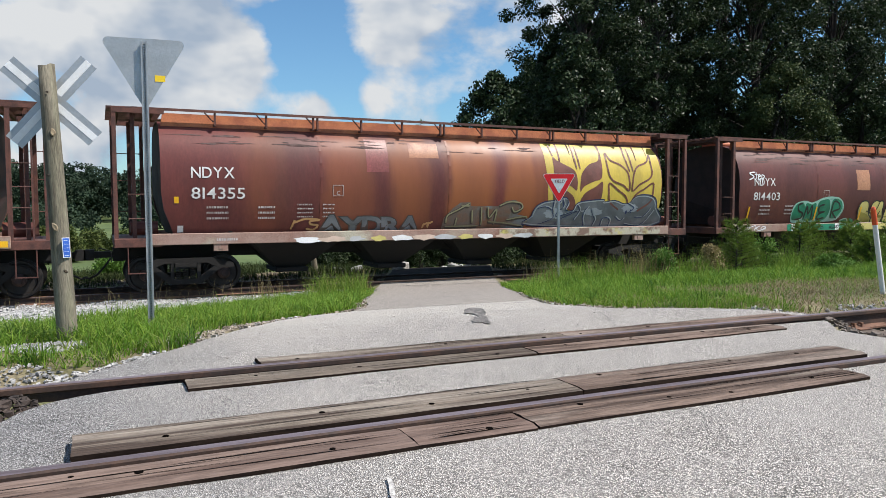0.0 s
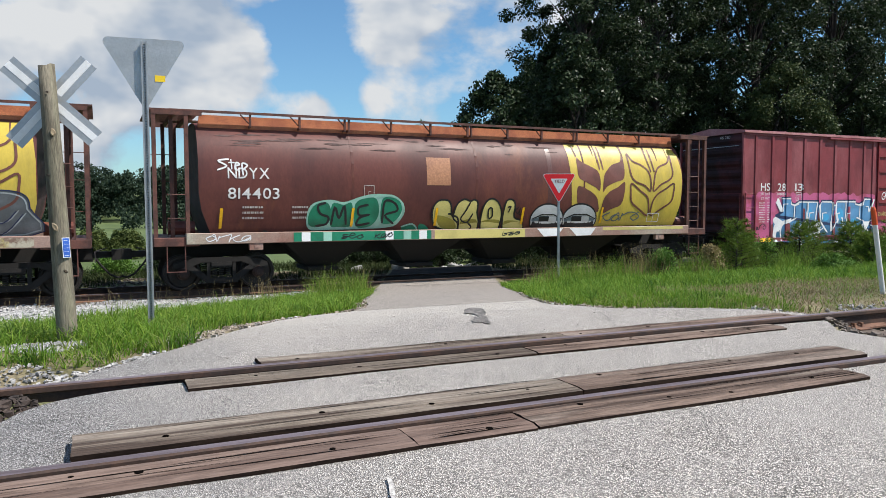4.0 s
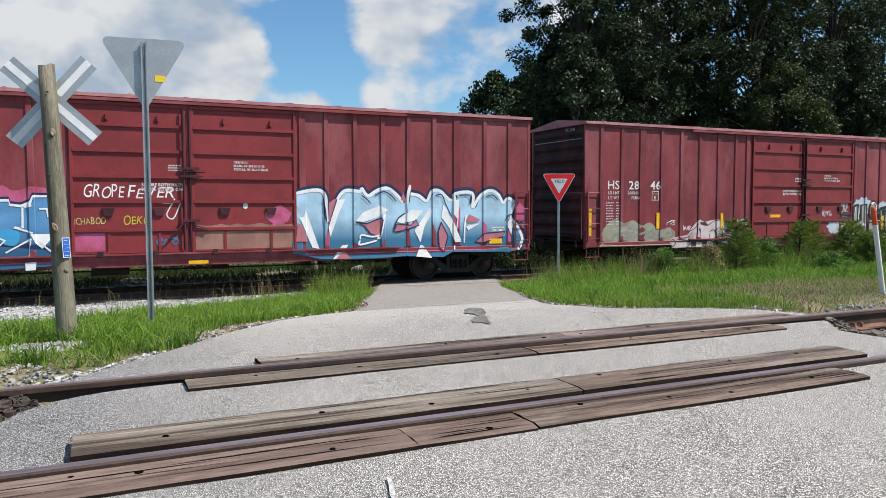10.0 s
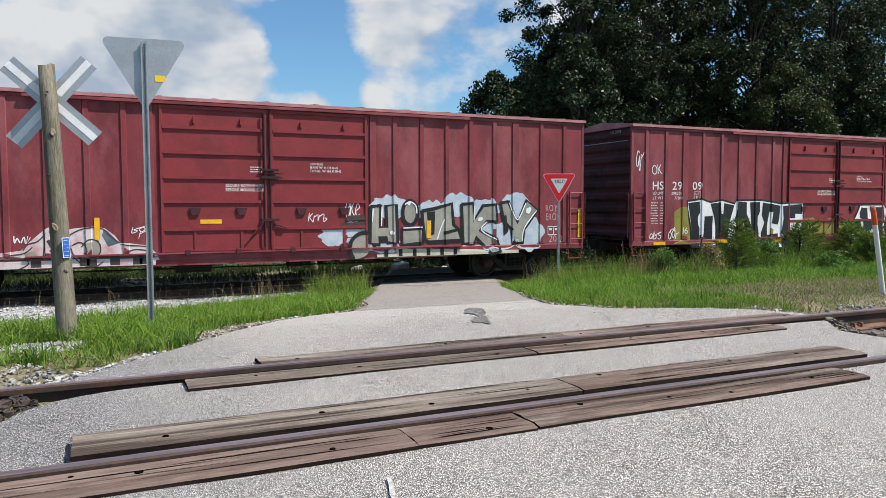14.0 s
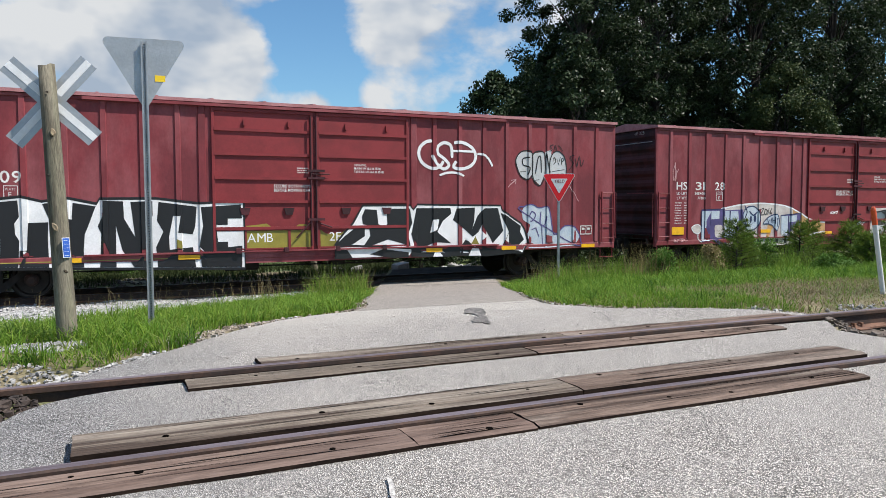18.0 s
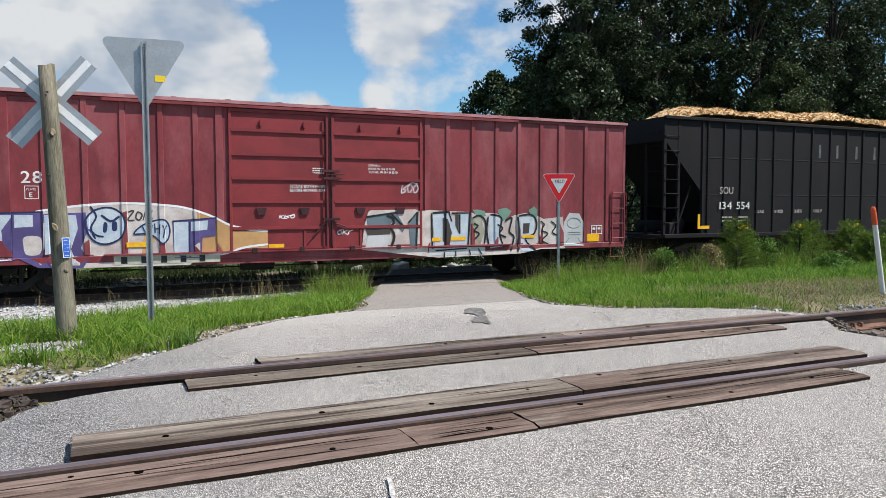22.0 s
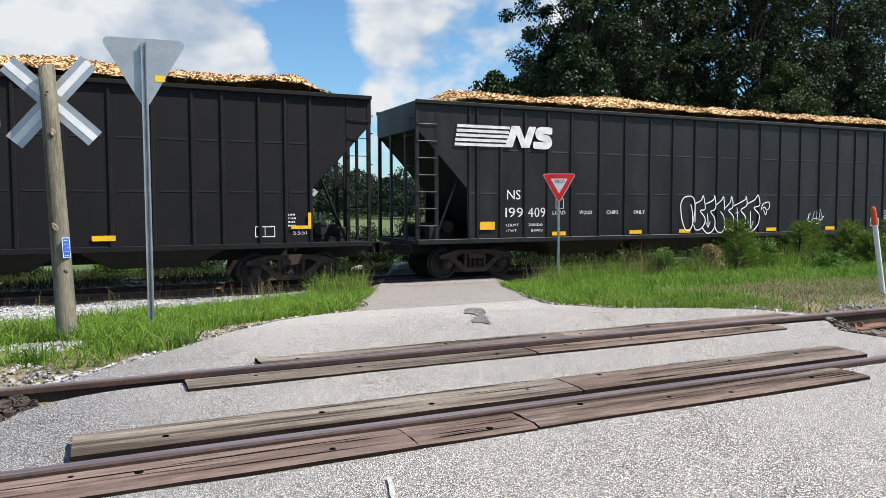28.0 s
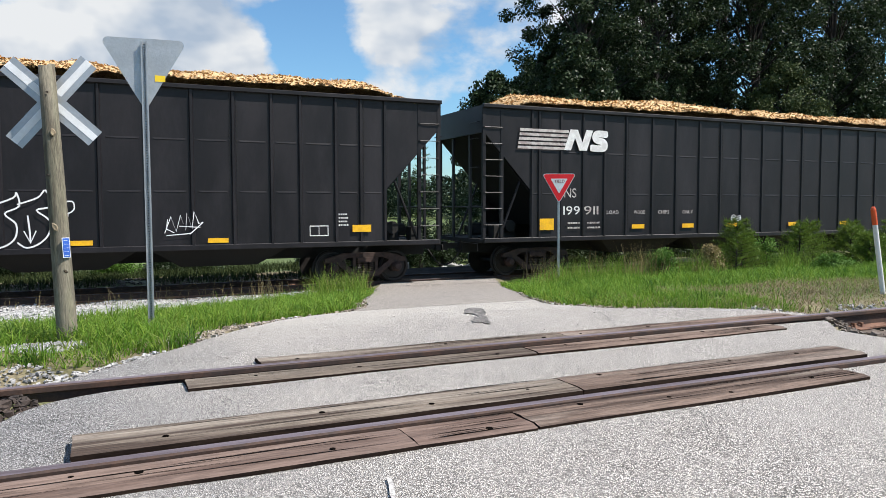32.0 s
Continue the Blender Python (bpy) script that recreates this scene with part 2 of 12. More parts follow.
KNOT = mat("dark_wood_knot", (0.07, 0.052, 0.036), (0.045, 0.034, 0.025), rough=0.9, scale=14)
KNOT_PALE = mat("chipped_wood_knot", (0.30, 0.235, 0.15), (0.17, 0.125, 0.08), rough=0.9, scale=14)
SIGN_RED = mat("sign_red", (0.82, 0.010, 0.020), (0.76, 0.010, 0.018), rough=0.35, scale=5, grain=0.06)
SIGN_BLUE = mat("sign_blue", (0.02, 0.09, 0.42), rough=0.4, grain=0.05)
STICKER = mat("yellow_sticker", (0.85, 0.58, 0.02), rough=0.5, grain=0.05)
ORANGE = mat("orange_marker_cap", (0.75, 0.10, 0.02), rough=0.5, grain=0.06)
MARK_WHITE = mat("white_marker_plastic", (0.72, 0.72, 0.70), rough=0.5, grain=0.08)
WORD_RED = mat("sign_word_paint", (0.16, 0.012, 0.03), rough=0.5)
LETTER_WORN = mat("faded_sign_letter", (0.16, 0.17, 0.18), (0.30, 0.31, 0.32), rough=0.6, scale=9, grain=0.2)

BOX_RED = mat("faded_boxcar_red", (0.215, 0.035, 0.043), (0.145, 0.025, 0.032), rough=0.55, spec=0.35, scale=1.3, fine=24, grain=0.10, bump=0.06, stretch=(1, 1, 0.45), col3=(0.29, 0.088, 0.098), scale3=0.7, lo3=0.46, hi3=0.70)
BOX_DOOR = mat("boxcar_door_red", (0.228, 0.030, 0.035), (0.175, 0.024, 0.028), rough=0.55, spec=0.35, scale=1.3, fine=24, grain=0.10, bump=0.06)
BOX_ROOF = mat("chalky_roof_red", (0.42, 0.19, 0.20), (0.33, 0.13, 0.14), rough=0.7, scale=2)
# boxcar red darkened to hold the end walls' shade; also on locks and rollers
BOX_END = mat("shade_dark_boxcar_red", (0.075, 0.020, 0.026), (0.036, 0.013, 0.017), rough=0.7, spec=0.3, scale=1.2, col3=(0.026, 0.012, 0.014))
HOP_RED = mat("rusty_hopper_brown", (0.125, 0.038, 0.030), (0.080, 0.025, 0.022), rough=0.5, spec=0.35, scale=0.8, fine=20, grain=0.12, bump=0.05, stretch=(1, 1, 0.4), col3=(0.19, 0.064, 0.033), scale3=0.45, lo3=0.52, hi3=0.66)
def smeared(name, col, col2, bands, over, **kw):
    """Old paint with broad soft-edged bands of another colour, running down the side."""
    m = mat(name, col, col2, **kw)
    t = m.node_tree
    b = t.nodes["Principled BSDF"]
    src = b.inputs["Base Color"].links[0].from_socket
    tc, sx, nz, mp = (t.nodes.new("ShaderNode" + k) for k in ("TexCoord", "SeparateXYZ", "TexNoise", "Mapping"))
    t.links.new(tc.outputs["Object"], sx.inputs[0])
    mp.inputs["Scale"].default_value = (1.0, 1.0, 0.22)
    t.links.new(tc.outputs["Object"], mp.inputs["Vector"]), t.links.new(mp.outputs[0], nz.inputs["Vector"])
    nz.inputs["Scale"].default_value, nz.inputs["Detail"].default_value = 2.2, 6.0

    def calc(op, a, c):
        n = t.nodes.new("ShaderNodeMath")
        n.operation = op
        for i, v in enumerate((a, c)):
            if isinstance(v, (int, float)):
                n.inputs[i].default_value = v
            else:
                t.links.new(v, n.inputs[i])
        return n.outputs[0]
    total = 0.0
    for x0, x1, feather, amount in bands:
        wob = calc("ADD", sx.outputs[0], calc("MULTIPLY", calc("SUBTRACT", nz.outputs[0], 0.5), feather * 3.0))
        d = calc("SUBTRACT", (x1 - x0) / 2, calc("ABSOLUTE", calc("SUBTRACT", wob, (x0 + x1) / 2), 0.0))
        mr = t.nodes.new("ShaderNodeMapRange")
        mr.interpolation_type = "SMOOTHSTEP"
        mr.inputs[1].default_value, mr.inputs[2].default_value, mr.inputs[4].default_value = -feather, feather, amount
        t.links.new(d, mr.inputs[0])
        total = calc("ADD", mr.outputs[0], total)
    mx = t.nodes.new("ShaderNodeMix")
    mx.data_type = "RGBA"
    mx.inputs[7].default_value = (*over, 1)
    t.links.new(calc("MULTIPLY", total, calc("ADD", calc("MULTIPLY", nz.outputs[0], 0.9), 0.5)), mx.inputs[0])
    t.links.new(src, mx.inputs[6]), t.links.new(mx.outputs[2], b.inputs["Base Color"])
    return m


HOP_SMEAR = smeared("orange_smeared_hopper", (0.138, 0.036, 0.031), (0.095, 0.026, 0.023), [(0.0, 1.35, 0.25, 0.9), (1.75, 2.75, 0.22, 0.95), (-3.4, -2.2, 0.35, 0.45), (-1.6, -0.7, 0.3, 0.6), (2.8, 3.2, 0.1, 0.5), (-5.4, -4.6, 0.4, 0.3)], (0.28, 0.095, 0.035), rough=0.48, spec=0.38, scale=0.9, fine=20, grain=0.12, bump=0.05, stretch=(1, 1, 0.3), col3=(0.10, 0.034, 0.030), scale3=0.55, lo3=0.52, hi3=0.66)
# much darker than the shell's brown, for the end bulkheads
HOP_END = mat("dark_hopper_end", (0.035, 0.014, 0.012), (0.02, 0.010, 0.009), rough=0.75, scale=2)
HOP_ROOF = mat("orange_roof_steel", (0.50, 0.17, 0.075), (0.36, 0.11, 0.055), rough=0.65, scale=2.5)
HOP_FRAME = mat("rusty_frame_steel", (0.125, 0.047, 0.034), (0.065, 0.027, 0.022), rough=0.7, scale=3)
HOP_SILL = mat("dirty_sill_paint", (0.33, 0.22, 0.18), (0.24, 0.12, 0.09), rough=0.7, scale=1.2, col3=(0.42, 0.38, 0.30), scale3=0.6)
YELLOW = mat("wheat_yellow_paint", (0.58, 0.43, 0.065), (0.46, 0.34, 0.060), rough=0.45, scale=1.6, fine=20, grain=0.08, stretch=(1, 1, 0.3))
EMBLEM = mat("emblem_brown_paint", (0.16, 0.055, 0.04), rough=0.5, grain=0.1)
CHIP_MATT = mat("sooty_chip_car_black", (0.0065, 0.0060, 0.0076), (0.0100, 0.0092, 0.0112), rough=0.75, spec=0.22, scale=1.2, fine=18, grain=0.15, bump=0.05, stretch=(1, 1, 0.4))
CHIP_BLACK = mat("chip_car_black", (0.0075, 0.0062, 0.0076), (0.013, 0.0110, 0.0130), rough=0.48, spec=0.32, scale=1.2, fine=18, grain=0.15, bump=0.05, stretch=(1, 1, 0.3), col3=(0.024, 0.021, 0.024), scale3=0.8, lo3=0.50, hi3=0.75)
# UNDER, TRUCK and BEARING are lowered to carry the shade beneath the cars
UNDER = mat("shaded_grimy_underframe", (0.007, 0.0065, 0.006), (0.012, 0.010, 0.009), rough=0.85, scale=4)
TRUCK = mat("shaded_truck_casting", (0.011, 0.009, 0.008), (0.007, 0.006, 0.0055), rough=0.85, scale=5)
TRUCK_RUST = mat("rust_brown_truck_casting", (0.050, 0.028, 0.022), (0.026, 0.016, 0.014), rough=0.85, scale=5)
BEARING = mat("shaded_rusty_bearing_cap", (0.036, 0.017, 0.013), (0.020, 0.011, 0.009), rough=0.8, scale=6)
WHEEL = mat("dark_wheel_steel", (0.018, 0.015, 0.014), (0.03, 0.025, 0.022), rough=0.6, metal=0.4, scale=5)
CHIPS = mat("fresh_wood_chips", (0.60, 0.40, 0.20), (0.42, 0.25, 0.11), rough=0.9, scale=14, fine=30, grain=0.45, bump=0.8, col3=(0.70, 0.52, 0.30), scale3=5)
LETTER = mat("white_stencil_paint", (0.74, 0.73, 0.72), (0.60, 0.58, 0.57), rough=0.6, scale=5, grain=0.12)
LETTER_OLD = mat("worn_stencil_paint", (0.50, 0.46, 0.44), (0.32, 0.26, 0.25), rough=0.65, scale=5, grain=0.25)
REFLECTOR = mat("yellow_reflector_strip", (0.85, 0.46, 0.012), (0.72, 0.38, 0.012), rough=0.4, scale=6, grain=0.1)
def spray(name, col, var=0.75, lo=0.42, hi=0.6, s=1.4):
    return mat(name, col, tuple(c * var for c in col), rough=0.45, scale=s, fine=30, grain=0.08, bump=0.03, lo=lo, hi=hi)
def faded_spray(name, high, low, z0, z1):
    """Spray paint that the writer faded from one colour above to another below."""
    m = spray(name, high)
    t = m.node_tree
    b = t.nodes["Principled BSDF"]
    src = b.inputs["Base Color"].links[0].from_socket
    tc, sx, mr, mx = (t.nodes.new("ShaderNode" + k) for k in ("TexCoord", "SeparateXYZ", "MapRange", "Mix"))
    t.links.new(tc.outputs["Object"], sx.inputs[0]), t.links.new(sx.outputs[2], mr.inputs[0])
    mr.inputs[1].default_value, mr.inputs[2].default_value = z0, z1
    mx.data_type = "RGBA"
    mx.inputs[6].default_value = (*low, 1)
    t.links.new(mr.outputs[0], mx.inputs[0]), t.links.new(src, mx.inputs[7]), t.links.new(mx.outputs[2], b.inputs["Base Color"])
    return m


SP_BLUE = faded_spray("spray_blue", (0.11, 0.30, 0.55), (0.022, 0.10, 0.20), 1.05, 1.75)
SP_PALE = faded_spray("spray_pale_blue", (0.42, 0.62, 0.78), (0.035, 0.15, 0.27), 1.15, 1.75)
SP_AZURE = spray("spray_azure", (0.055, 0.36, 0.66), 0.85)
SP_PINK3 = spray("spray_rose", (0.50, 0.17, 0.21), 0.8)
SP_BONE = mat("spray_bone_white", (0.58, 0.53, 0.50), (0.44, 0.37, 0.35), rough=0.5, scale=2.0, fine=30, grain=0.1, bump=0.03)
SILL_MOTTLE = mat("overspray_mottled_sill", (0.44, 0.40, 0.31), (0.19, 0.12, 0.09), rough=0.6, scale=3.2, fine=30, grain=0.15, bump=0.03, lo=0.47, hi=0.58, col3=(0.50, 0.44, 0.12), scale3=1.1, lo3=0.56, hi3=0.66)
SP_NAVY = spray("spray_navy", (0.014, 0.025, 0.09))
SP_PINK = mat("spray_pink", (0.50, 0.10, 0.23), (0.33, 0.055, 0.085), rough=0.5, scale=1.6, fine=30, grain=0.1, bump=0.03, lo=0.44, hi=0.62)
SP_WHITE = spray("spray_white", (0.80, 0.80, 0.81), 0.85)
SP_BLACK = spray("spray_black", (0.012, 0.012, 0.014))
SP_GREY = spray("spray_grey", (0.33, 0.32, 0.27), 0.75)
SP_SAGE = mat("spray_sage", (0.30, 0.29, 0.22), (0.23, 0.14, 0.12), rough=0.5, scale=2.2, fine=30, grain=0.12, bump=0.03, lo=0.50, hi=0.66, col3=(0.38, 0.37, 0.30), scale3=3.0)
SP_BLUSH = mat("spray_thin_white", (0.62, 0.54, 0.54), (0.52, 0.30, 0.31), rough=0.5, scale=2.6, fine=30, grain=0.1, bump=0.03, lo=0.48, hi=0.68)
SP_GREEN = spray("spray_green", (0.012, 0.22, 0.12), 0.6)
SP_MINT = spray("spray_mint", (0.30, 0.55, 0.45), 0.75)
SP_CREAM = spray("spray_cream_yellow", (0.58, 0.50, 0.17), 0.8)
SP_OLIVE = spray("spray_olive", (0.28, 0.24, 0.04), 0.7)
SP_SLATE = spray("spray_slate", (0.13, 0.17, 0.20), 0.65)
SP_SILVER = spray("spray_silver", (0.52, 0.53, 0.54), 0.8)
SP_VIOLET = spray("spray_violet", (0.10, 0.075, 0.22), 0.7)
SP_TAN = spray("spray_tan", (0.55, 0.31, 0.13), 0.8)
SP_PEACH = spray("spray_peach", (0.62, 0.47, 0.38), 0.8)

GRASS = leafy("summer_grass", (0.070, 0.185, 0.016), (0.215, 0.335, 0.040), 0.36)
RANK = leafy("rank_tall_grass", (0.085, 0.165, 0.020), (0.22, 0.29, 0.050), 0.32)
STRAW = leafy("dry_grass", (0.17, 0.135, 0.070), (0.29, 0.235, 0.14), 0.2)
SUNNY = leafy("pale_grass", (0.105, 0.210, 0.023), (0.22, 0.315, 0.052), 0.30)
DEEP = leafy("deep_green_grass", (0.028, 0.085, 0.010), (0.075, 0.165, 0.022), 0.35)
SEED = leafy("grass_seed_heads", (0.20, 0.16, 0.07), (0.30, 0.24, 0.12), 0.25)
LEAF = leafy("oak_leaves", (0.008, 0.018, 0.007), (0.050, 0.077, 0.033), 0.16, 0.48)
LEAF_FAR = leafy("far_wood_leaves", (0.018, 0.034, 0.019), (0.036, 0.058, 0.034), 0.12, 0.8)
LEAF_MID = leafy("field_edge_leaves", (0.035, 0.062, 0.016), (0.12, 0.145, 0.040), 0.2, 0.7)
DARK_WEED = leafy("shaded_weeds", (0.018, 0.034, 0.010), (0.060, 0.075, 0.025), 0.15, 0.8)
NEEDLE = leafy("young_pine_needles", (0.075, 0.135, 0.020), (0.15, 0.21, 0.042), 0.3)
WEED = leafy("weed_leaves", (0.07, 0.15, 0.025), (0.12, 0.22, 0.04), 0.3)
LEAF_LT = leafy("light_oak_leaves", (0.030, 0.052, 0.018), (0.088, 0.112, 0.042), 0.18, 0.6)
BARK = mat("dark_bark", (0.028, 0.022, 0.018), (0.016, 0.012, 0.010), rough=0.95, scale=5, stretch=(3, 3, 0.5), bump=0.6)
FIELD = mat("mown_field", (0.090, 0.125, 0.034), (0.062, 0.095, 0.024), rough=0.95, scale=0.25, fine=2.0, grain=0.3)
# ---------- building tools ----------
def part(name, bm, material, parent=None, label="", smooth=False):
    """Links a bmesh as one mesh object under a thing or a part."""
    me = bpy.data.meshes.new(name)
    if smooth:
        for f in bm.faces:
            f.smooth = True
    bm.to_mesh(me)
    bm.free()
    me.materials.append(material)
    return link(name, me, parent, label)


def link(name, me, parent=None, label=""):
    ob = new(name, me)
    ob.parent = parent
    if label:
        ob["label"] = label
    return ob


def sheet(name, verts, faces, material, parent=None, smooth=False):
    me = bpy.data.meshes.new(name)
    me.from_pydata(verts, [], faces)
    me.materials.append(material)
    if smooth:
        me.polygons.foreach_set("use_smooth", [True] * len(me.polygons))
    return link(name, me, parent)


def base(name, m=None, **tags):
    ob = new(name)
    ob.empty_display_size = 0.2
    if m is not None:
        ob.matrix_basis = m
    return tagged(ob, **tags)


def box(bm, x0, x1, y0, y1, z0, z1, bevel=0.0):
    v = [bm.verts.new((x, y, z)) for x in (x0, x1) for y in (y0, y1) for z in (z0, z1)]
    fs = [bm.faces.new([v[i] for i in q]) for q in ((0, 1, 3, 2), (4, 6, 7, 5), (0, 4, 5, 1), (2, 3, 7, 6), (0, 2, 6, 4), (1, 5, 7, 3))]
    if bevel:
        es = list({e for f in fs for e in f.edges})
        bmesh.ops.bevel(bm, geom=es, offset=bevel, segments=1, affect="EDGES", profile=0.5)
    return v


def boxed(*args, bevel=0.0):
    bm = bmesh.new()
    box(bm, *args, bevel=bevel)
    return bm


def prism(bm, pts, y0, y1):
    """A plate with an outline in x, z from y0 to y1."""
    a = [bm.verts.new((x, y0, z)) for x, z in pts]
    b = [bm.verts.new((x, y1, z)) for x, z in pts]
    n = len(pts)
    fs = [bm.faces.new(a), bm.faces.new(b[::-1])]
    for i in range(n):
        fs.append(bm.faces.new((a[i], b[i], b[(i + 1) % n], a[(i + 1) % n])))
    bmesh.ops.recalc_face_normals(bm, faces=fs)


def rod(bm, a, b, r, n=8, r2=None, caps=True):
    """A round bar from a to b."""
    a, b = Vector(a), Vector(b)
    q = (b - a).to_track_quat("Z", "Y").to_matrix()
    r2 = r if r2 is None else r2
    rings = []
    for p, rad in ((a, r), (b, r2)):
        rings.append([bm.verts.new(p + q @ Vector((rad * math.cos(2 * math.pi * i / n), rad * math.sin(2 * math.pi * i / n), 0))) for i in range(n)])
    for i in range(n):
        bm.faces.new((rings[0][i], rings[0][(i + 1) % n], rings[1][(i + 1) % n], rings[1][i]))
    if caps:
        bm.faces.new(rings[0][::-1]), bm.faces.new(rings[1])


def lathe(bm, prof, n=20, axis="y"):
    """Turns (distance along axis, radius) pairs round the axis."""
    rings = []
    for d, r in prof:
        ring = []
        for i in range(n):
            c, s = r * math.cos(2 * math.pi * i / n), r * math.sin(2 * math.pi * i / n)
            ring.append(bm.verts.new((c, d, s) if axis == "y" else (c, s, d) if axis == "z" else (d, c, s)))
        rings.append(ring)
    fs = []
    for a, b in zip(rings, rings[1:]):
        for i in range(n):
            fs.append(bm.faces.new((a[i], a[(i + 1) % n], b[(i + 1) % n], b[i])))
    fs += [bm.faces.new(rings[0]), bm.faces.new(rings[-1])]
    bmesh.ops.recalc_face_normals(bm, faces=fs)


# ---------- lettering and paint on curved or ribbed sides ----------
GLYPHS = {}


def glyph(ch, fat):
    """The outline of a character of the built-in font as flat points and triangles."""
    key = (ch, fat)
    if key not in GLYPHS:
        cu = bpy.data.curves.new("glyph", "FONT")
        cu.body, cu.offset, cu.resolution_u = ch, fat, 3
        ob = bpy.data.objects.new("glyph", cu)
        me = bpy.data.meshes.new_from_object(ob)
        vs = [(v.co.x, v.co.y) for v in me.vertices]
        fs = [tuple(p.vertices) for p in me.polygons]
        x0 = min((v[0] for v in vs), default=0.0)
        x1 = max((v[0] for v in vs), default=0.3)
        GLYPHS[key] = ([(x - x0, y) for x, y in vs], fs, x1 - x0)
        GLYPHS[key + ("raw",)] = vs, x0
        bpy.data.objects.remove(ob), bpy.data.curves.remove(cu), bpy.data.meshes.remove(me)
    return GLYPHS[key]


def drape(bm, side, off):
    """Cuts flat paint at the side's bends and lays it onto the side."""
    for axis, cuts in ((0, side["xs"]), (2, side["zs"])):
        if not bm.verts:
            break
        lo, hi = min(v.co[axis] for v in bm.verts), max(v.co[axis] for v in bm.verts)
        for c in cuts:
            if lo < c < hi:
                co, no = [0, 0, 0], [0, 0, 0]
                co[axis], no[axis] = c, 1
                bmesh.ops.bisect_plane(bm, geom=bm.verts[:] + bm.edges[:] + bm.faces[:], plane_co=co, plane_no=no, dist=1e-5)
    for v in bm.verts:
        v.co.y += side["y"](v.co.x, v.co.z) - off
    for f in bm.faces:
        f.normal_update()
        if f.normal.y > 0:
            f.normal_flip()


FLAT = {"xs": (), "zs": (), "y": lambda x, z: 0.0}


def writing(name, text, x, z, h, material, parent, side=FLAT, off=0.004, fat=0.0, wide=1.0, gap=0.10, slant=0.0, jig=0.0, label="", width=None, seed=1, arch=0.0):
    """A line of letters h tall, from x, standing on z. width: the length it fills."""
    rnd = random.Random(seed)
    k = h / 0.70
    bm = bmesh.new()
    pen, placed = 0.0, []
    for ch in text:
        if ch == " ":
            pen += 0.34
            continue
        vs, fs, w = glyph(ch, fat)
        placed.append((pen, vs, fs, w))
        pen += w + gap
    total = max(pen - gap, 0.01)
    kx = width / total if width else k * wide
    for p0, vs, fs, w in placed:
        up, big, lean = rnd.uniform(-jig, jig), 1 + rnd.uniform(-jig, jig), slant + rnd.uniform(-jig, jig)
        mid = p0 + w / 2
        made = [bm.verts.new((x + kx * (p0 + vx + lean * vy), 0, z + k * ((vy * big) + up * 0.4 + arch * (1 - ((mid / total) * 2 - 1) ** 2)))) for vx, vy in vs]
        for f in fs:
            try:
                bm.faces.new([made[i] for i in f])
            except ValueError:
                pass
    drape(bm, side, off)
    ob = part(name, bm, material, parent, label)
    return tagged(ob, kind="stuff") if h < 0.15 else ob


def piece(text, x0, x1, z0, z1, layers, parent, side=FLAT, jig=0.06, seed=3, slant=0.0, gap=0.02, lap=0.0, sub=4):
    """Sprayed letters filling a field, in layers of (name, fatness, paint, height off the side, shift x, shift z)."""
    made = []
    for name, fat, paint, off, sx, sz in layers:
        rnd = random.Random(seed)
        bm = bmesh.new()
        widths = [glyph(ch, 0.0)[2] for ch in text]
        total = sum(widths) + gap * (len(text) - 1)
        kx, kz = (x1 - x0) / total, (z1 - z0) / 0.72
        pen = 0.0
        layer_y = (0.0, -0.0011)
        for odd, (ch, w) in enumerate(zip(text, widths)):
            odd %= 2
            glyph(ch, fat)
            raw, _ = GLYPHS[(ch, fat, "raw")]
            r0 = GLYPHS[(ch, 0.0, "raw")][1]
            fs = GLYPHS[(ch, fat)][1]
            up, tall, lean, wide, twist = (rnd.uniform(-jig, jig) for _ in range(5))
            cx = pen + w / 2
            pts = []
            for gx, gy in raw:
                dx, dy = (gx - r0 - w / 2) * (1 + lap + wide), gy * (1 + tall) + up * 0.35
                dx += (slant + lean) * (gy - 0.35) + twist * 0.5 * math.sin(gy * 5.0)
                pts.append(bm.verts.new((x0 + sx + kx * (cx + dx), layer_y[odd], z0 + sz + kz * dy)))
            for f in fs:
                try:
                    bm.faces.new([pts[i] for i in f])
                except ValueError:
                    pass
            pen += w + gap
        drape(bm, side, off)
        made.append(part(name, bm, paint, parent))
    return made


def cloud(cx, cz, rx, rz, seed, n=26):
    """A puffy outline, as a painter fills behind letters."""
    rnd = random.Random(seed)
    return curve_pts([(cx + rx * math.cos(a) * rnd.uniform(0.78, 1.12), cz + rz * math.sin(a) * rnd.uniform(0.72, 1.15)) for a in (2 * math.pi * i / n for i in range(n))], 3, True)


def ragged(x0, x1, z0, z1, seed, n=24, amp=0.12):
    """A patch with an uneven top, as overspray or a wash leaves it."""
    rnd = random.Random(seed)
    top = [(x1 + (x0 - x1) * i / n, z1 + rnd.uniform(-amp, amp)) for i in range(n + 1)]
    return [(x0, z0), (x1, z0)] + top


def shape(name, pts, material, parent, side=FLAT, off=0.004, label=""):
    """A filled outline in x, z laid onto a side."""
    bm = bmesh.new()
    f = bm.faces.new([bm.verts.new((x, 0, z)) for x, z in pts])
    f.normal_update()
    bmesh.ops.triangulate(bm, faces=[f])
    drape(bm, side, off)
    return part(name, bm, material, parent, label, smooth=side is HOP_SIDE)


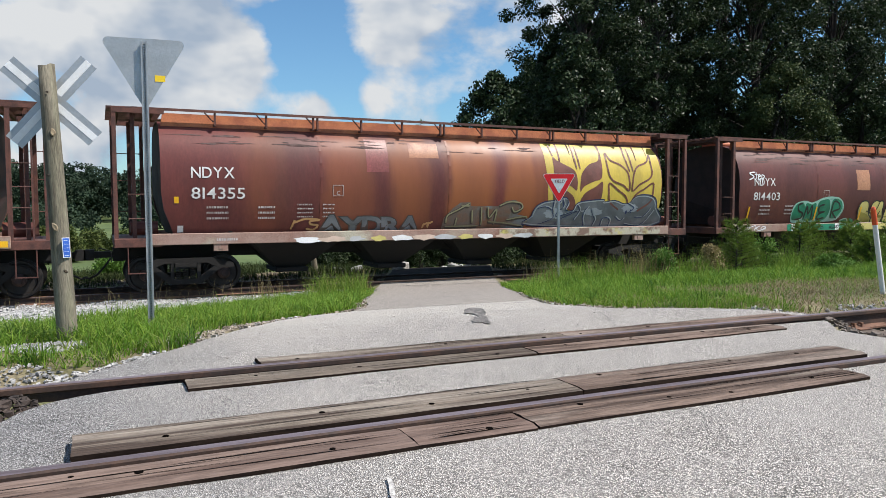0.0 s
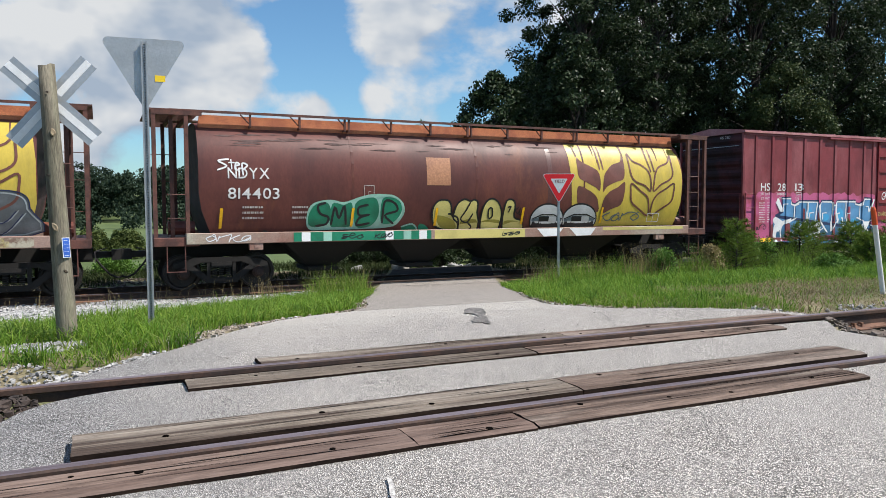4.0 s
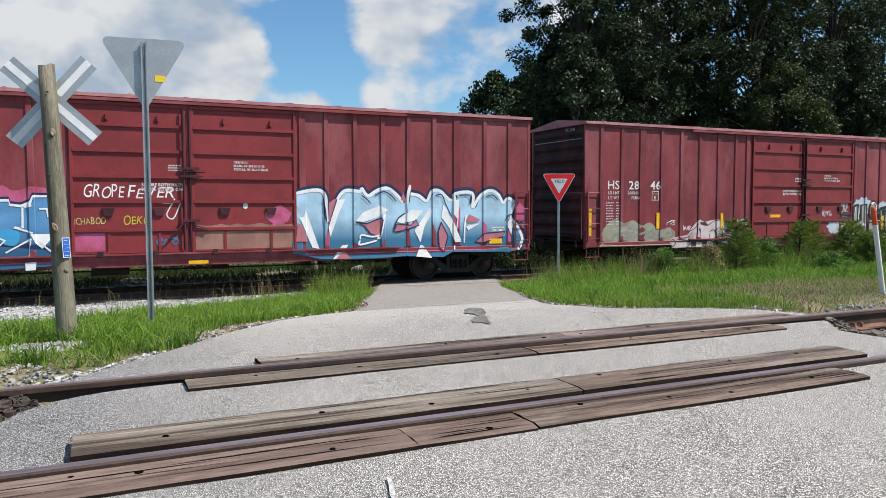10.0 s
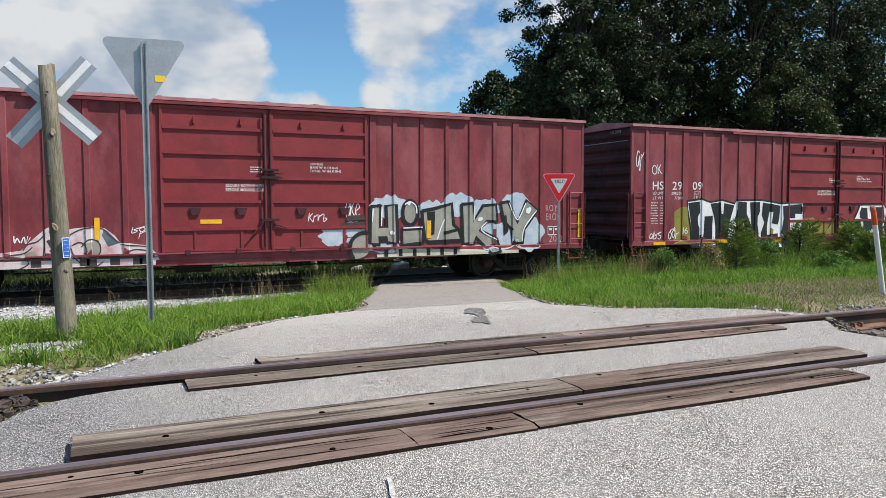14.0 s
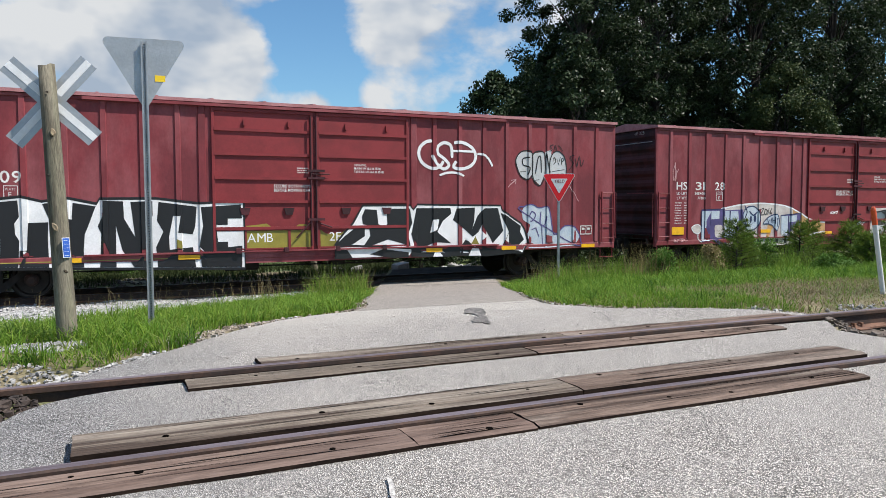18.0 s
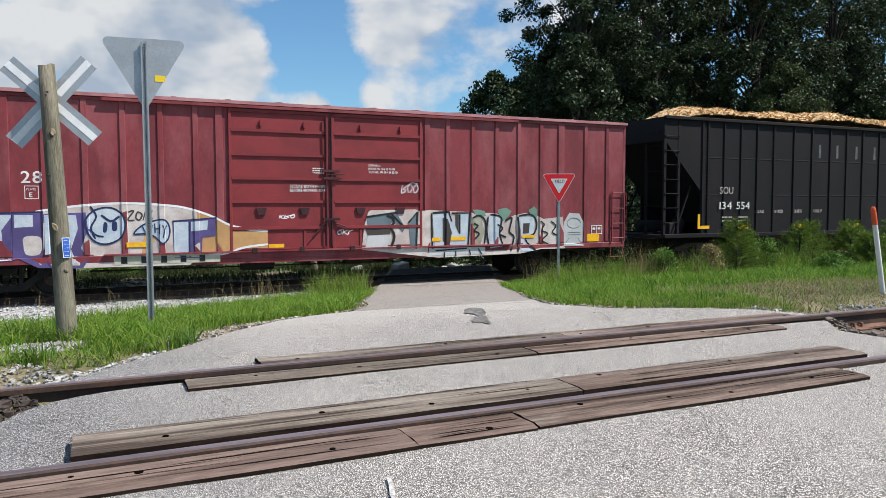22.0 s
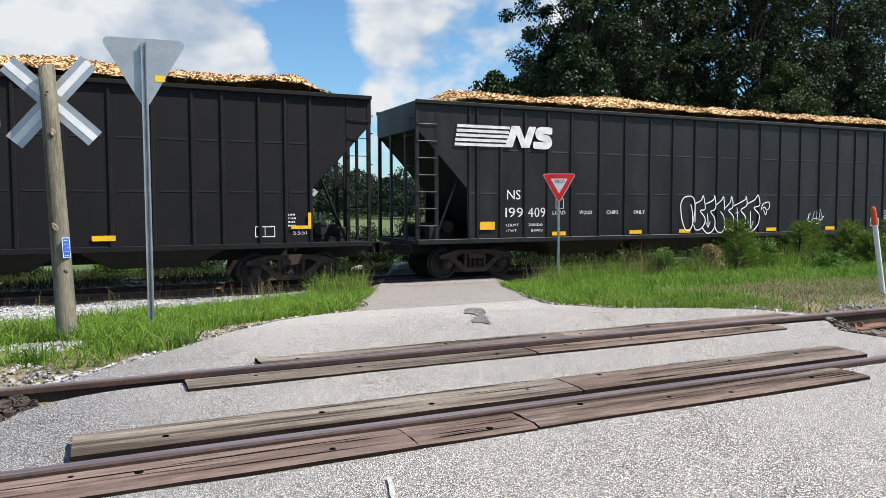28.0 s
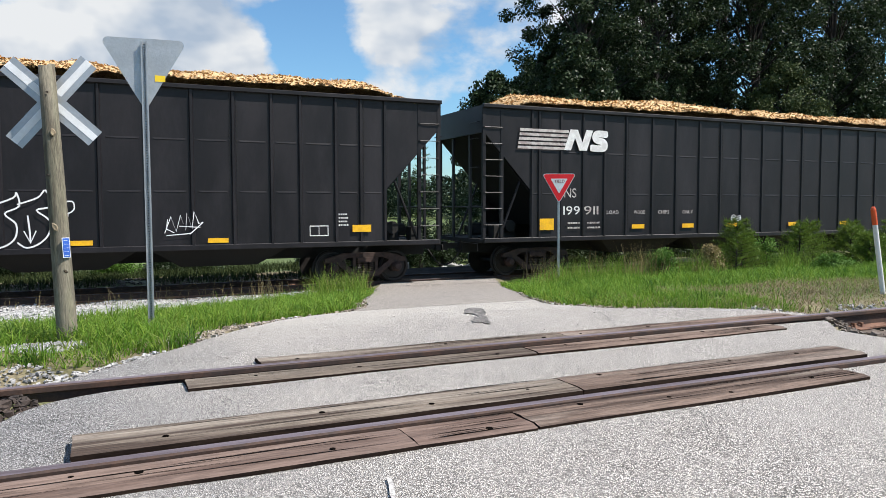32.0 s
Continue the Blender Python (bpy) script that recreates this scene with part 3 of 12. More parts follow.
def shapes(name, outlines, material, parent, side=FLAT, off=0.004, label=""):
    """Several filled outlines: a part each, or one part where they are too many to count."""
    if len(outlines) <= 12:
        return [shape(name, q, material, parent, side, off, label) for q in outlines]
    bm = bmesh.new()
    for pts in outlines:
        f = bm.faces.new([bm.verts.new((x, 0, z)) for x, z in pts])
        f.normal_update()
        bmesh.ops.triangulate(bm, faces=[f])
    drape(bm, side, off)
    return tagged(part(name, bm, material, parent, label), kind="stuff")


def rect(x0, x1, z0, z1):
    return [(x0, z0), (x1, z0), (x1, z1), (x0, z1)]


def curve_pts(pts, n=6, closed=False):
    """A smooth line through points."""
    res, m = [], len(pts)
    for i in range(m if closed else m - 1):
        g = [pts[(i + j) % m] if closed else pts[min(max(i + j, 0), m - 1)] for j in (-1, 0, 1, 2)]
        for s in range(n):
            t = s / n
            res.append(tuple(0.5 * (2 * g[1][k] + (g[2][k] - g[0][k]) * t + (2 * g[0][k] - 5 * g[1][k] + 4 * g[2][k] - g[3][k]) * t * t + (3 * g[1][k] - g[0][k] - 3 * g[2][k] + g[3][k]) * t ** 3) for k in (0, 1)))
    if not closed:
        res.append(tuple(pts[-1]))
    return res


def blob(cx, cz, rx, rz, n=20, rough=0.0, seed=0):
    rnd = random.Random(seed)
    return [(cx + rx * math.cos(a) * (1 + rnd.uniform(-rough, rough)), cz + rz * math.sin(a) * (1 + rnd.uniform(-rough, rough))) for a in (2 * math.pi * i / n for i in range(n))]


def brush(name, lines, w, material, parent, side=FLAT, off=0.006, label="", closed=False, smooth=0):
    for ln in lines:
        pts = curve_pts(ln, smooth, closed) if smooth else list(ln)
        pts = [q for i, q in enumerate(pts) if i == 0 or math.dist(q, pts[i - 1]) > 1e-4]
        if closed:
            pts += [pts[0], pts[1]]
        bm = bmesh.new()
        prev, gone = None, 0.0
        for i, (x, z) in enumerate(pts):
            ax, az = pts[max(i - 1, 0)]
            bx, bz = pts[min(i + 1, len(pts) - 1)]
            d = math.hypot(bx - ax, bz - az) or 1e-6
            nx, nz = -(bz - az) / d * w / 2, (bx - ax) / d * w / 2
            gone += math.hypot(x - ax, z - az)
            up = -0.0035 * abs((gone * 0.9) % 2.0 - 1.0)
            # blunt, slightly narrowed ends
            k = 0.7 if i in (0, len(pts) - 1) and not closed else 1.0
            pair = (bm.verts.new((x + nx * k, up, z + nz * k)), bm.verts.new((x - nx * k, up, z - nz * k)))
            if prev:
                bm.faces.new((prev[0], prev[1], pair[1], pair[0]))
            prev = pair
        drape(bm, side, off)
        part(name, bm, material, parent, label)


STROKES = (((0.8, 0.7), (0.3, 0.8), (0.1, 0.3), (0.5, 0.1), (0.8, 0.6), (0.8, 0.1)), ((0.1, 1.0), (0.15, 0.0), (0.6, 0.1), (0.8, 0.4), (0.3, 0.5)), ((0.8, 0.9), (0.2, 0.8), (0.3, 0.5), (0.8, 0.4), (0.6, 0.0), (0.1, 0.1)),
           ((0.1, 1.0), (0.1, 0.0), (0.2, 0.5), (0.8, 0.95), (0.3, 0.5), (0.9, 0.0)), ((0.2, 0.4), (0.8, 0.6), (0.4, 0.9), (0.1, 0.4), (0.5, 0.0), (0.9, 0.2)), ((0.1, 0.0), (0.15, 0.8), (0.2, 0.6), (0.8, 0.9)), ((0.5, 0.9), (0.1, 0.5), (0.5, 0.05), (0.9, 0.5), (0.5, 0.9), (0.7, 1.0)))


def scrawl(x, z, w, h, seed, loops=7):
    """A hand-drawn tag: one quick line of letter-like strokes in a field w by h."""
    rnd = random.Random(seed)
    n = max(2, loops - 1)
    pts = []
    for i in range(n):
        tall, up = rnd.uniform(0.65, 1.0), rnd.uniform(0.0, 0.15)
        for u, v in rnd.choice(STROKES):
            pts.append((x + w * (i + u * 1.05 + 0.25 * v - 0.1) / n, z + h * (up + v * tall)))
    return curve_pts(pts, 3)


def bars(name, rows, parent, material, side=FLAT, off=0.004):
    """Small writing too fine to read: rows of (x0, x1, z, height)."""
    rnd = random.Random(5)
    out = []
    for x0, x1, z, h in rows:
        x = x0
        while x < x1 - 0.02:
            w = min(rnd.uniform(0.015, 0.05), x1 - x)
            out.append(rect(x, x + w, z, z + h))
            x += w + 0.016
    bm = bmesh.new()
    for q in out:
        bm.faces.new([bm.verts.new((x, 0, z)) for x, z in q])
    drape(bm, side, off)
    return tagged(part(name, bm, material, parent), kind="stuff")
# ---------- the plan ----------
RZ = -1.02            # rail top of the far track; the near track's is 0
CY = 16.32            # centre line of the far track
GAUGE = 1.505
WEST, EAST = -60.0, 140.0


def level(y):
    """The ground's height along the road."""
    if y < -0.9:
        return -0.028 - 0.03 * min(-0.9 - y, 8.0)
    if y < -0.02:
        return -0.028
    if y < 3.2:
        return -0.045
    if y < 14.2:
        s = (y - 3.2) / 11.0
        return -0.045 - (-RZ) * (0.72 * s + 0.28 * (3 * s * s - 2 * s ** 3))
    if y < 19.5:
        return RZ - 0.045
    return RZ - 0.045 - 0.022 * min(y - 19.5, 22.0) + 0.0004 * max(0.0, min(y, 400.0) - 60.0) ** 1.5


ROAD = [(-14, -7.5, 8.5), (-4, -5.6, 7.6), (-1.5, -3.6, 6.6), (0, -1.6, 5.7), (1.0, -0.62, 5.6), (1.7, -0.25, 6.25), (2.2, 0.17, 6.0), (2.6, 0.55, 5.4), (2.9, 0.80, 4.7), (3.4, 1.20, 4.42), (3.9, 1.56, 4.55), (4.3, 2.0, 4.72),
        (4.45, 2.42, 4.78), (4.9, 2.76, 4.95), (7.8, 3.78, 6.42), (12.0, 5.4, 8.55), (14.6, 6.42, 9.93), (20, 9.0, 12.6), (30, 13.0, 17.0), (60, 20.0, 24.5)]


def road_edges(y):
    for (a, l0, r0), (b, l1, r1) in zip(ROAD, ROAD[1:]):
        if a <= y <= b:
            s = (y - a) / (b - a)
            return l0 + s * (l1 - l0), r0 + s * (r1 - r0)
    return ROAD[0][1:] if y < ROAD[0][0] else ROAD[-1][1:]


FILL_EDGE = [(0.0, -1.6), (0.5, -0.80), (0.93, -0.46), (1.11, -0.38), (1.25, -0.26), (1.34, -0.10), (1.40, 0.10), (1.44, 0.40)]


def between_rails(y):
    """The filling between the near rails curves away short of the road's west edge."""
    l, r = road_edges(y)
    for (a, la), (b, lb) in zip(FILL_EDGE, FILL_EDGE[1:]):
        if a <= y <= b:
            l = la + (lb - la) * (y - a) / (b - a)
    return l, r


def ground_z(x, y):
    z = level(y)
    l, r = road_edges(y)
    out = max(l - x, x - r, 0.0)
    near = min(out / 0.5, 1.0)
    if y < 22:
        z -= 0.05 * near if out > 0 else 0.16 * min(1.0, min(x - l, r - x) / 0.3)
    # beds of the two tracks fall away below rail foot off the road
    if -1.2 < y < 2.7:
        z -= 0.10 * near * min((y + 1.2) / 0.5, (2.7 - y) / 0.5, 1.0)
    if abs(y - CY) < 2.6:
        z -= 0.10 * near * min((2.6 - abs(y - CY)) / 0.8, 1.0)
    if out > 0.3:
        z += 0.05 * noise.noise(Vector((x * 0.8, y * 0.8, 0))) * min(out, 1.0)
    # low field west of the road, far hills
    if y > 150:
        z += min((y - 150) * 0.03, 9.0)
    return z


def build_ground():
    xs = np.unique(np.concatenate([np.linspace(-2500, -60, 16), np.linspace(-60, -6, 28), np.linspace(-6, 22, 113), np.linspace(22, 120, 40), np.linspace(120, 2500, 16)]))
    ys = np.unique(np.concatenate([np.linspace(-800, -20, 10), np.linspace(-20, -2, 10), np.linspace(-2, 21, 93), np.linspace(21, 120, 40), np.linspace(120, 2600, 30)]))
    vs = [(x, y, ground_z(x, y)) for y in ys for x in xs]
    nx = len(xs)
    near, far = [], []
    for j in range(len(ys) - 1):
        for i in range(nx - 1):
            q = (j * nx + i, j * nx + i + 1, (j + 1) * nx + i + 1, (j + 1) * nx + i)
            (far if ys[j] > 20.5 else near).append(q)
    ob = sheet("ground", vs, near + far, SOIL, smooth=True)
    ob.data.materials.append(FIELD)
    ob.data.polygons.foreach_set("material_index", [0] * len(near) + [1] * len(far))
    tagged(ob, "dry soil, thatch and mown green field beyond", "ground", kind="structure")


def strip(name, y0, y1, n, m, material, drop=0.30, inset=(0.0, 0.0), lift=0.0, edges=road_edges):
    """A stretch of pavement between the road's edges, with side faces going down."""
    vs, fs = [], []
    cols = m + 1
    for j in range(n + 1):
        y = y0 + (y1 - y0) * j / n
        l, r = edges(y)
        l, r = l + inset[0], r + inset[1]
        for i in range(cols):
            x = l + (r - l) * i / m
            wob = 0.06 * noise.noise(Vector((y * 1.3, x, 3))) if i in (0, m) else 0
            vs.append((x + wob, y, level(y) + lift + 0.006 * noise.noise(Vector((x * 0.7, y * 0.7, 9)))))
    top = len(vs)
    for j in range(n):
        for i in range(m):
            a = j * cols + i
            fs.append((a, a + 1, a + 1 + cols, a + cols))
    loop = [i for i in range(m)] + [j * cols + m for j in range(n)] + [n * cols + i for i in range(m, 0, -1)] + [j * cols for j in range(n, 0, -1)]
    for k in loop:
        x, y, z = vs[k]
        vs.append((x, y, z - drop))
    for k in range(len(loop)):
        a, b = loop[k], loop[(k + 1) % len(loop)]
        fs.append((a, top + k, top + (k + 1) % len(loop), b))
    ob = sheet(name, vs, fs, material)
    tagged(ob, kind="structure")
    return ob


def build_road():
    tagged(strip("road", -14.0, -0.055, 60, 40, SEAL), "pale grey chip-seal road surface before the crossing", "road")
    tagged(strip("road", 0.09, 1.43, 40, 40, SEAL, edges=between_rails), "chip-seal filling between the rails of the crossing", "road")
    tagged(strip("road", 1.58, 4.5, 30, 40, SEAL), "sun-bleached apron beyond the near track, rubbed smooth", "road")
    tagged(strip("road", 4.5, 13.9, 40, 16, SEAL_OLD, lift=0.002), "worn smooth asphalt lane down to the far track", "road")
    tagged(strip("road", 13.9, 15.50, 8, 16, SEAL_OLD), "asphalt crossing approach at the far track", "road")
    tagged(strip("road", 15.66, 16.98, 6, 16, SEAL_SHADE), "asphalt between the far track's rails", "road")
    tagged(strip("road", 17.15, 19.6, 12, 12, SEAL_SHADE), "asphalt lane going on beyond the tracks", "road")


RAIL_PROFILE = [(-0.07, -0.17), (0.07, -0.17), (0.07, -0.155), (0.012, -0.135), (0.010, -0.045), (0.036, -0.035), (0.037, -0.008), (0.027, 0.0), (-0.027, 0.0), (-0.037, -0.008), (-0.036, -0.035), (-0.010, -0.045), (-0.012, -0.135), (-0.07, -0.155)]


def rail(y, z):
    vs, fs, n = [], [], len(RAIL_PROFILE)
    stations = [WEST, -8, -4, 0, 4, 8, 14, EAST]
    for x in stations:
        vs += [(x, y + a, z + b) for a, b in RAIL_PROFILE]
    idx = []
    for k in range(len(stations) - 1):
        for i in range(n):
            j = (i + 1) % n
            fs.append((k * n + i, k * n + j, (k + 1) * n + j, (k + 1) * n + i))
            idx.append(1 if i == 7 else 2 if i in (1, 2, 12, 13) else 0)
    ob = sheet("rail", vs, fs, RAIL_SIDE)
    ob.data.materials.append(RAIL_TOP)
    ob.data.materials.append(RUST_FOOT)
    ob.data.polygons.foreach_set("material_index", idx)
    return tagged(ob, "rusty steel rail with a worn bright head", "rail", group="rails", kind="structure")


def fastenings(tie):
    """Rusty tie plates with two spikes a side, on one tie."""
    for s in (-0.5, 0.5):
        pl = link("tie_plate", PLATE_ME, tie)
        pl.location = (0, s * GAUGE, 0.004)
        for dx, dy in ((-0.05, -0.085), (0.05, -0.085), (-0.05, 0.085), (0.05, 0.085)):
            sp = link("spike", SPIKE_ME, pl)
            sp.matrix_basis = pose(dx, dy, 0.010, random.uniform(-6, 6), random.uniform(-6, 6), 0 if dy < 0 else 180)


def small_mesh(name, bm, material):
    me = bpy.data.meshes.new(name)
    bm.to_mesh(me), bm.free()
    me.materials.append(material)
    return me


PLATE_ME = small_mesh("tie_plate", boxed(-0.09, 0.09, -0.17, 0.17, 0.0, 0.012, bevel=0.003), RUST_FOOT)
spike_bm = boxed(-0.010, 0.010, -0.008, 0.008, 0.0, 0.040)
box(spike_bm, -0.014, 0.014, -0.010, 0.026, 0.030, 0.046)
SPIKE_ME = small_mesh("spike", spike_bm, RUST_FOOT)


def build_track(y, z, x0, x1, skip):
    """Two rails on wooden ties, which lie bare outside the crossing."""
    for s in (-0.5, 0.5):
        rail(y + s * GAUGE, z)
    tie = boxed(-0.115, 0.115, -1.3, 1.3, -0.18, 0.0, bevel=0.012)
    me = bpy.data.meshes.new("tie")
    tie.to_mesh(me), tie.free()
    me.materials.append(TIE)
    x = x0
    while x < x1:
        if not skip[0] < x < skip[1]:
            ob = link("railroad_tie", me)
            ob.matrix_basis = pose(x + random.uniform(-0.03, 0.03), y + random.uniform(-0.05, 0.05), z - 0.168, 0, 0, random.uniform(-1.5, 1.5))
            tagged(ob, "dark creosoted wooden tie under the rails", "railroad tie", group="ties", kind="")
            if z > -0.5 and -3 < x < 15:
                fastenings(ob)
        x += 0.5


def timber(x0, x1, y0, y1, z1, seed, holes=4, wood=None):
    """A thick crossing timber with sagging worn edges, splits and sunk spike holes."""
    rnd = random.Random(seed)
    bm = bmesh.new()
    n, m = max(6, int((x1 - x0) / 0.12)), 6
    grid = []
    for i in range(n + 1):
        x = x0 + (x1 - x0) * i / n
        row = []
        for j in range(m + 1):
            f = j / m
            y = y0 + (y1 - y0) * f + 0.006 * noise.noise(Vector((x * 3, seed, f * 2)))
            edge = 0.008 * (1 if j in (0, m) else 0)
            row.append(bm.verts.new((x + (rnd.uniform(-0.003, 0.003) if i in (0, n) else 0), y, z1 - edge - 0.006 * abs(noise.noise(Vector((x * 1.2, y * 14, seed)))))))
        grid.append(row)
    for i in range(n):
        for j in range(m):
            bm.faces.new((grid[i][j], grid[i + 1][j], grid[i + 1][j + 1], grid[i][j + 1]))
    loop = [r[0] for r in grid] + grid[-1][1:] + [r[-1] for r in reversed(grid[:-1])] + grid[0][-2:0:-1]
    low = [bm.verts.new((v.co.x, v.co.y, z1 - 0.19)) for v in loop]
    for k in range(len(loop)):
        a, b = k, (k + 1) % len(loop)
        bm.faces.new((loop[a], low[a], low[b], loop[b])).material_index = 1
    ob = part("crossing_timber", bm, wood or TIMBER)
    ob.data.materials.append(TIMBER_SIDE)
    tagged(ob, "weathered brown crossing timber bolted beside the rail", "timber plank", group="crossing timbers")
    for k in range(holes):
        hx = x0 + (x1 - x0) * (k + 0.5) / holes + rnd.uniform(-0.2, 0.2)
        hy = y0 + (y1 - y0) * rnd.uniform(0.22, 0.8)
        b2 = bmesh.new()
        rr = rnd.uniform(0.010, 0.017)
        lathe(b2, [(z1 - 0.02, rr * 0.9), (z1 + 0.0015, rr), (z1 + 0.002, rr * 0.75)], 10, "z")
        sp = part("spike_hole", b2, HOLE, ob)
        sp.matrix_basis = pose(hx, hy, 0)
    sp = []
    for k in range(9):
        cx, cy = rnd.uniform(x0 + 0.05, x1 - 0.5), rnd.uniform(y0 + 0.02, y1 - 0.02)
        ln = rnd.uniform(0.25, 1.3)
        sp.append([(cx, cy), (cx + ln * 0.5, cy + rnd.uniform(0.003, 0.009)), (min(cx + ln, x1 - 0.02), cy + rnd.uniform(-0.004, 0.004)), (cx + ln * 0.5, cy - rnd.uniform(0.001, 0.003))])
    vs = [(x, y, z1 + 0.0015) for q in sp for x, y in q]
    for k in range(len(sp)):
        sheet("split", vs[4 * k:4 * k + 4], [(0, 1, 2, 3)], HOLE, ob)
    return ob


def build_crossing():
    build_track(GAUGE / 2, 0.0, -9.0, 30.0, (0.2, 5.4))
    # near rail: outer and inner timbers, two lengths each
    timber(-1.2, 1.20, -0.335, -0.065, -0.004, 1, 4, TIMBER_RED)
    timber(1.206, 1.797, -0.333, -0.066, -0.005, 11, 1, TIMBER_RED)
    timber(1.807, 4.11, -0.325, -0.06, -0.002, 2)
    timber(-0.13, 2.36, 0.108, 0.42, 0.006, 3, 4, TIMBER_GREY)
    timber(2.37, 4.69, 0.106, 0.415, 0.008, 4, 3)
    # far rail
    timber(0.43, 2.755, 1.19, 1.43, -0.022, 5, 3, TIMBER_GREY)
    timber(2.765, 5.22, 1.19, 1.43, -0.020, 6)
    timber(0.93, 3.305, 1.58, 1.85, -0.016, 7, 3, TIMBER_GREY)
    timber(3.315, 5.85, 1.58, 1.85, -0.018, 8)
    build_track(CY, RZ, -40.0, 60.0, (7.0, 10.3))


build_ground()
build_road()
build_crossing()


# ---------- signs and posts ----------
def triangle(bm, side, y0, y1, r):
    """A point-down triangle with rounded corners, centred on its middle."""
    h = side * math.sqrt(3) / 2
    cs = [(-side / 2, h / 3, 210), (0, -2 * h / 3, 330), (side / 2, h / 3, 90)]
    pts = []
    inn = side / 2 - r * math.sqrt(3)
    hh = inn * math.sqrt(3)
    for cx, cz, a0 in ((-inn, hh / 3, 90), (0, -2 * hh / 3, 210), (inn, hh / 3, 330)):
        for k in range(6):
            a = radians(a0 + 24 * k)
            pts.append((cx + r * math.cos(a), cz + r * math.sin(a)))
    prism(bm, pts, y0, y1)


def channel_post(parent, z0, z1):
    """A U-channel post with a row of punched holes."""
    bm = bmesh.new()
    for x0, x1, y0, y1 in ((-0.030, -0.014, -0.004, 0.0), (0.014, 0.030, -0.004, 0.0), (-0.017, -0.013, -0.004, 0.028), (0.013, 0.017, -0.004, 0.028), (-0.017, 0.017, 0.026, 0.030)):
        box(bm, x0, x1, y0, y1, z0, z1)
    post = part("post", bm, GALV, parent, "galvanised punched channel post")
    bm = bmesh.new()
    z = z0 + 0.3
    while z < z1 - 0.02:
        lathe_at = [bm.verts.new((0.0055 * math.cos(a), 0.0245, z + 0.0065 * math.sin(a))) for a in (k * math.pi / 3 for k in range(6))]
        bm.faces.new(lathe_at)
        z += 0.0254
    part("punched_holes", bm, IRON, post)
    return post


def yield_sign(m, zs, label, zbase):
    """A yield sign on a channel post; its face looks along local +y."""
    s = base("yield_sign", m, label=label, category="road sign", group="yield signs")
    channel_post(s, zbase, zs + 0.20)
    bm = bmesh.new()
    triangle(bm, 0.80, 0.032, 0.036, 0.047)
    bmesh.ops.translate(bm, verts=bm.verts, vec=(0, 0, zs))
    panel = part("sign_panel", bm, ALU, s, "bare aluminium back")
    for name, side, y, r, mt in (("white_border", 0.793, 0.0375, 0.044, WHITE_REFL), ("red_field", 0.762, 0.039, 0.038, SIGN_RED), ("white_centre", 0.40, 0.0405, 0.014, WHITE_REFL)):
        bm = bmesh.new()
        triangle(bm, side, y - 0.0012, y, r)
        bmesh.ops.translate(bm, verts=bm.verts, vec=(0, 0, zs))
        part(name, bm, mt, panel)
    w = writing("word", "YIELD", -0.115, 0, 0.066, WORD_RED, panel, width=0.24, fat=0.014)
    w.matrix_basis = pose(0, 0.0405, zs + 0.025, 0, 0, 180)
    for z in (zs + 0.14, zs - 0.26):
        bm = bmesh.new()
        lathe(bm, [(-0.012, 0.009), (-0.004, 0.009)], 6, "y")
        bmesh.ops.translate(bm, verts=bm.verts, vec=(0, 0.04, z))
        part("bolt", bm, GALV, s)
    return s, panel


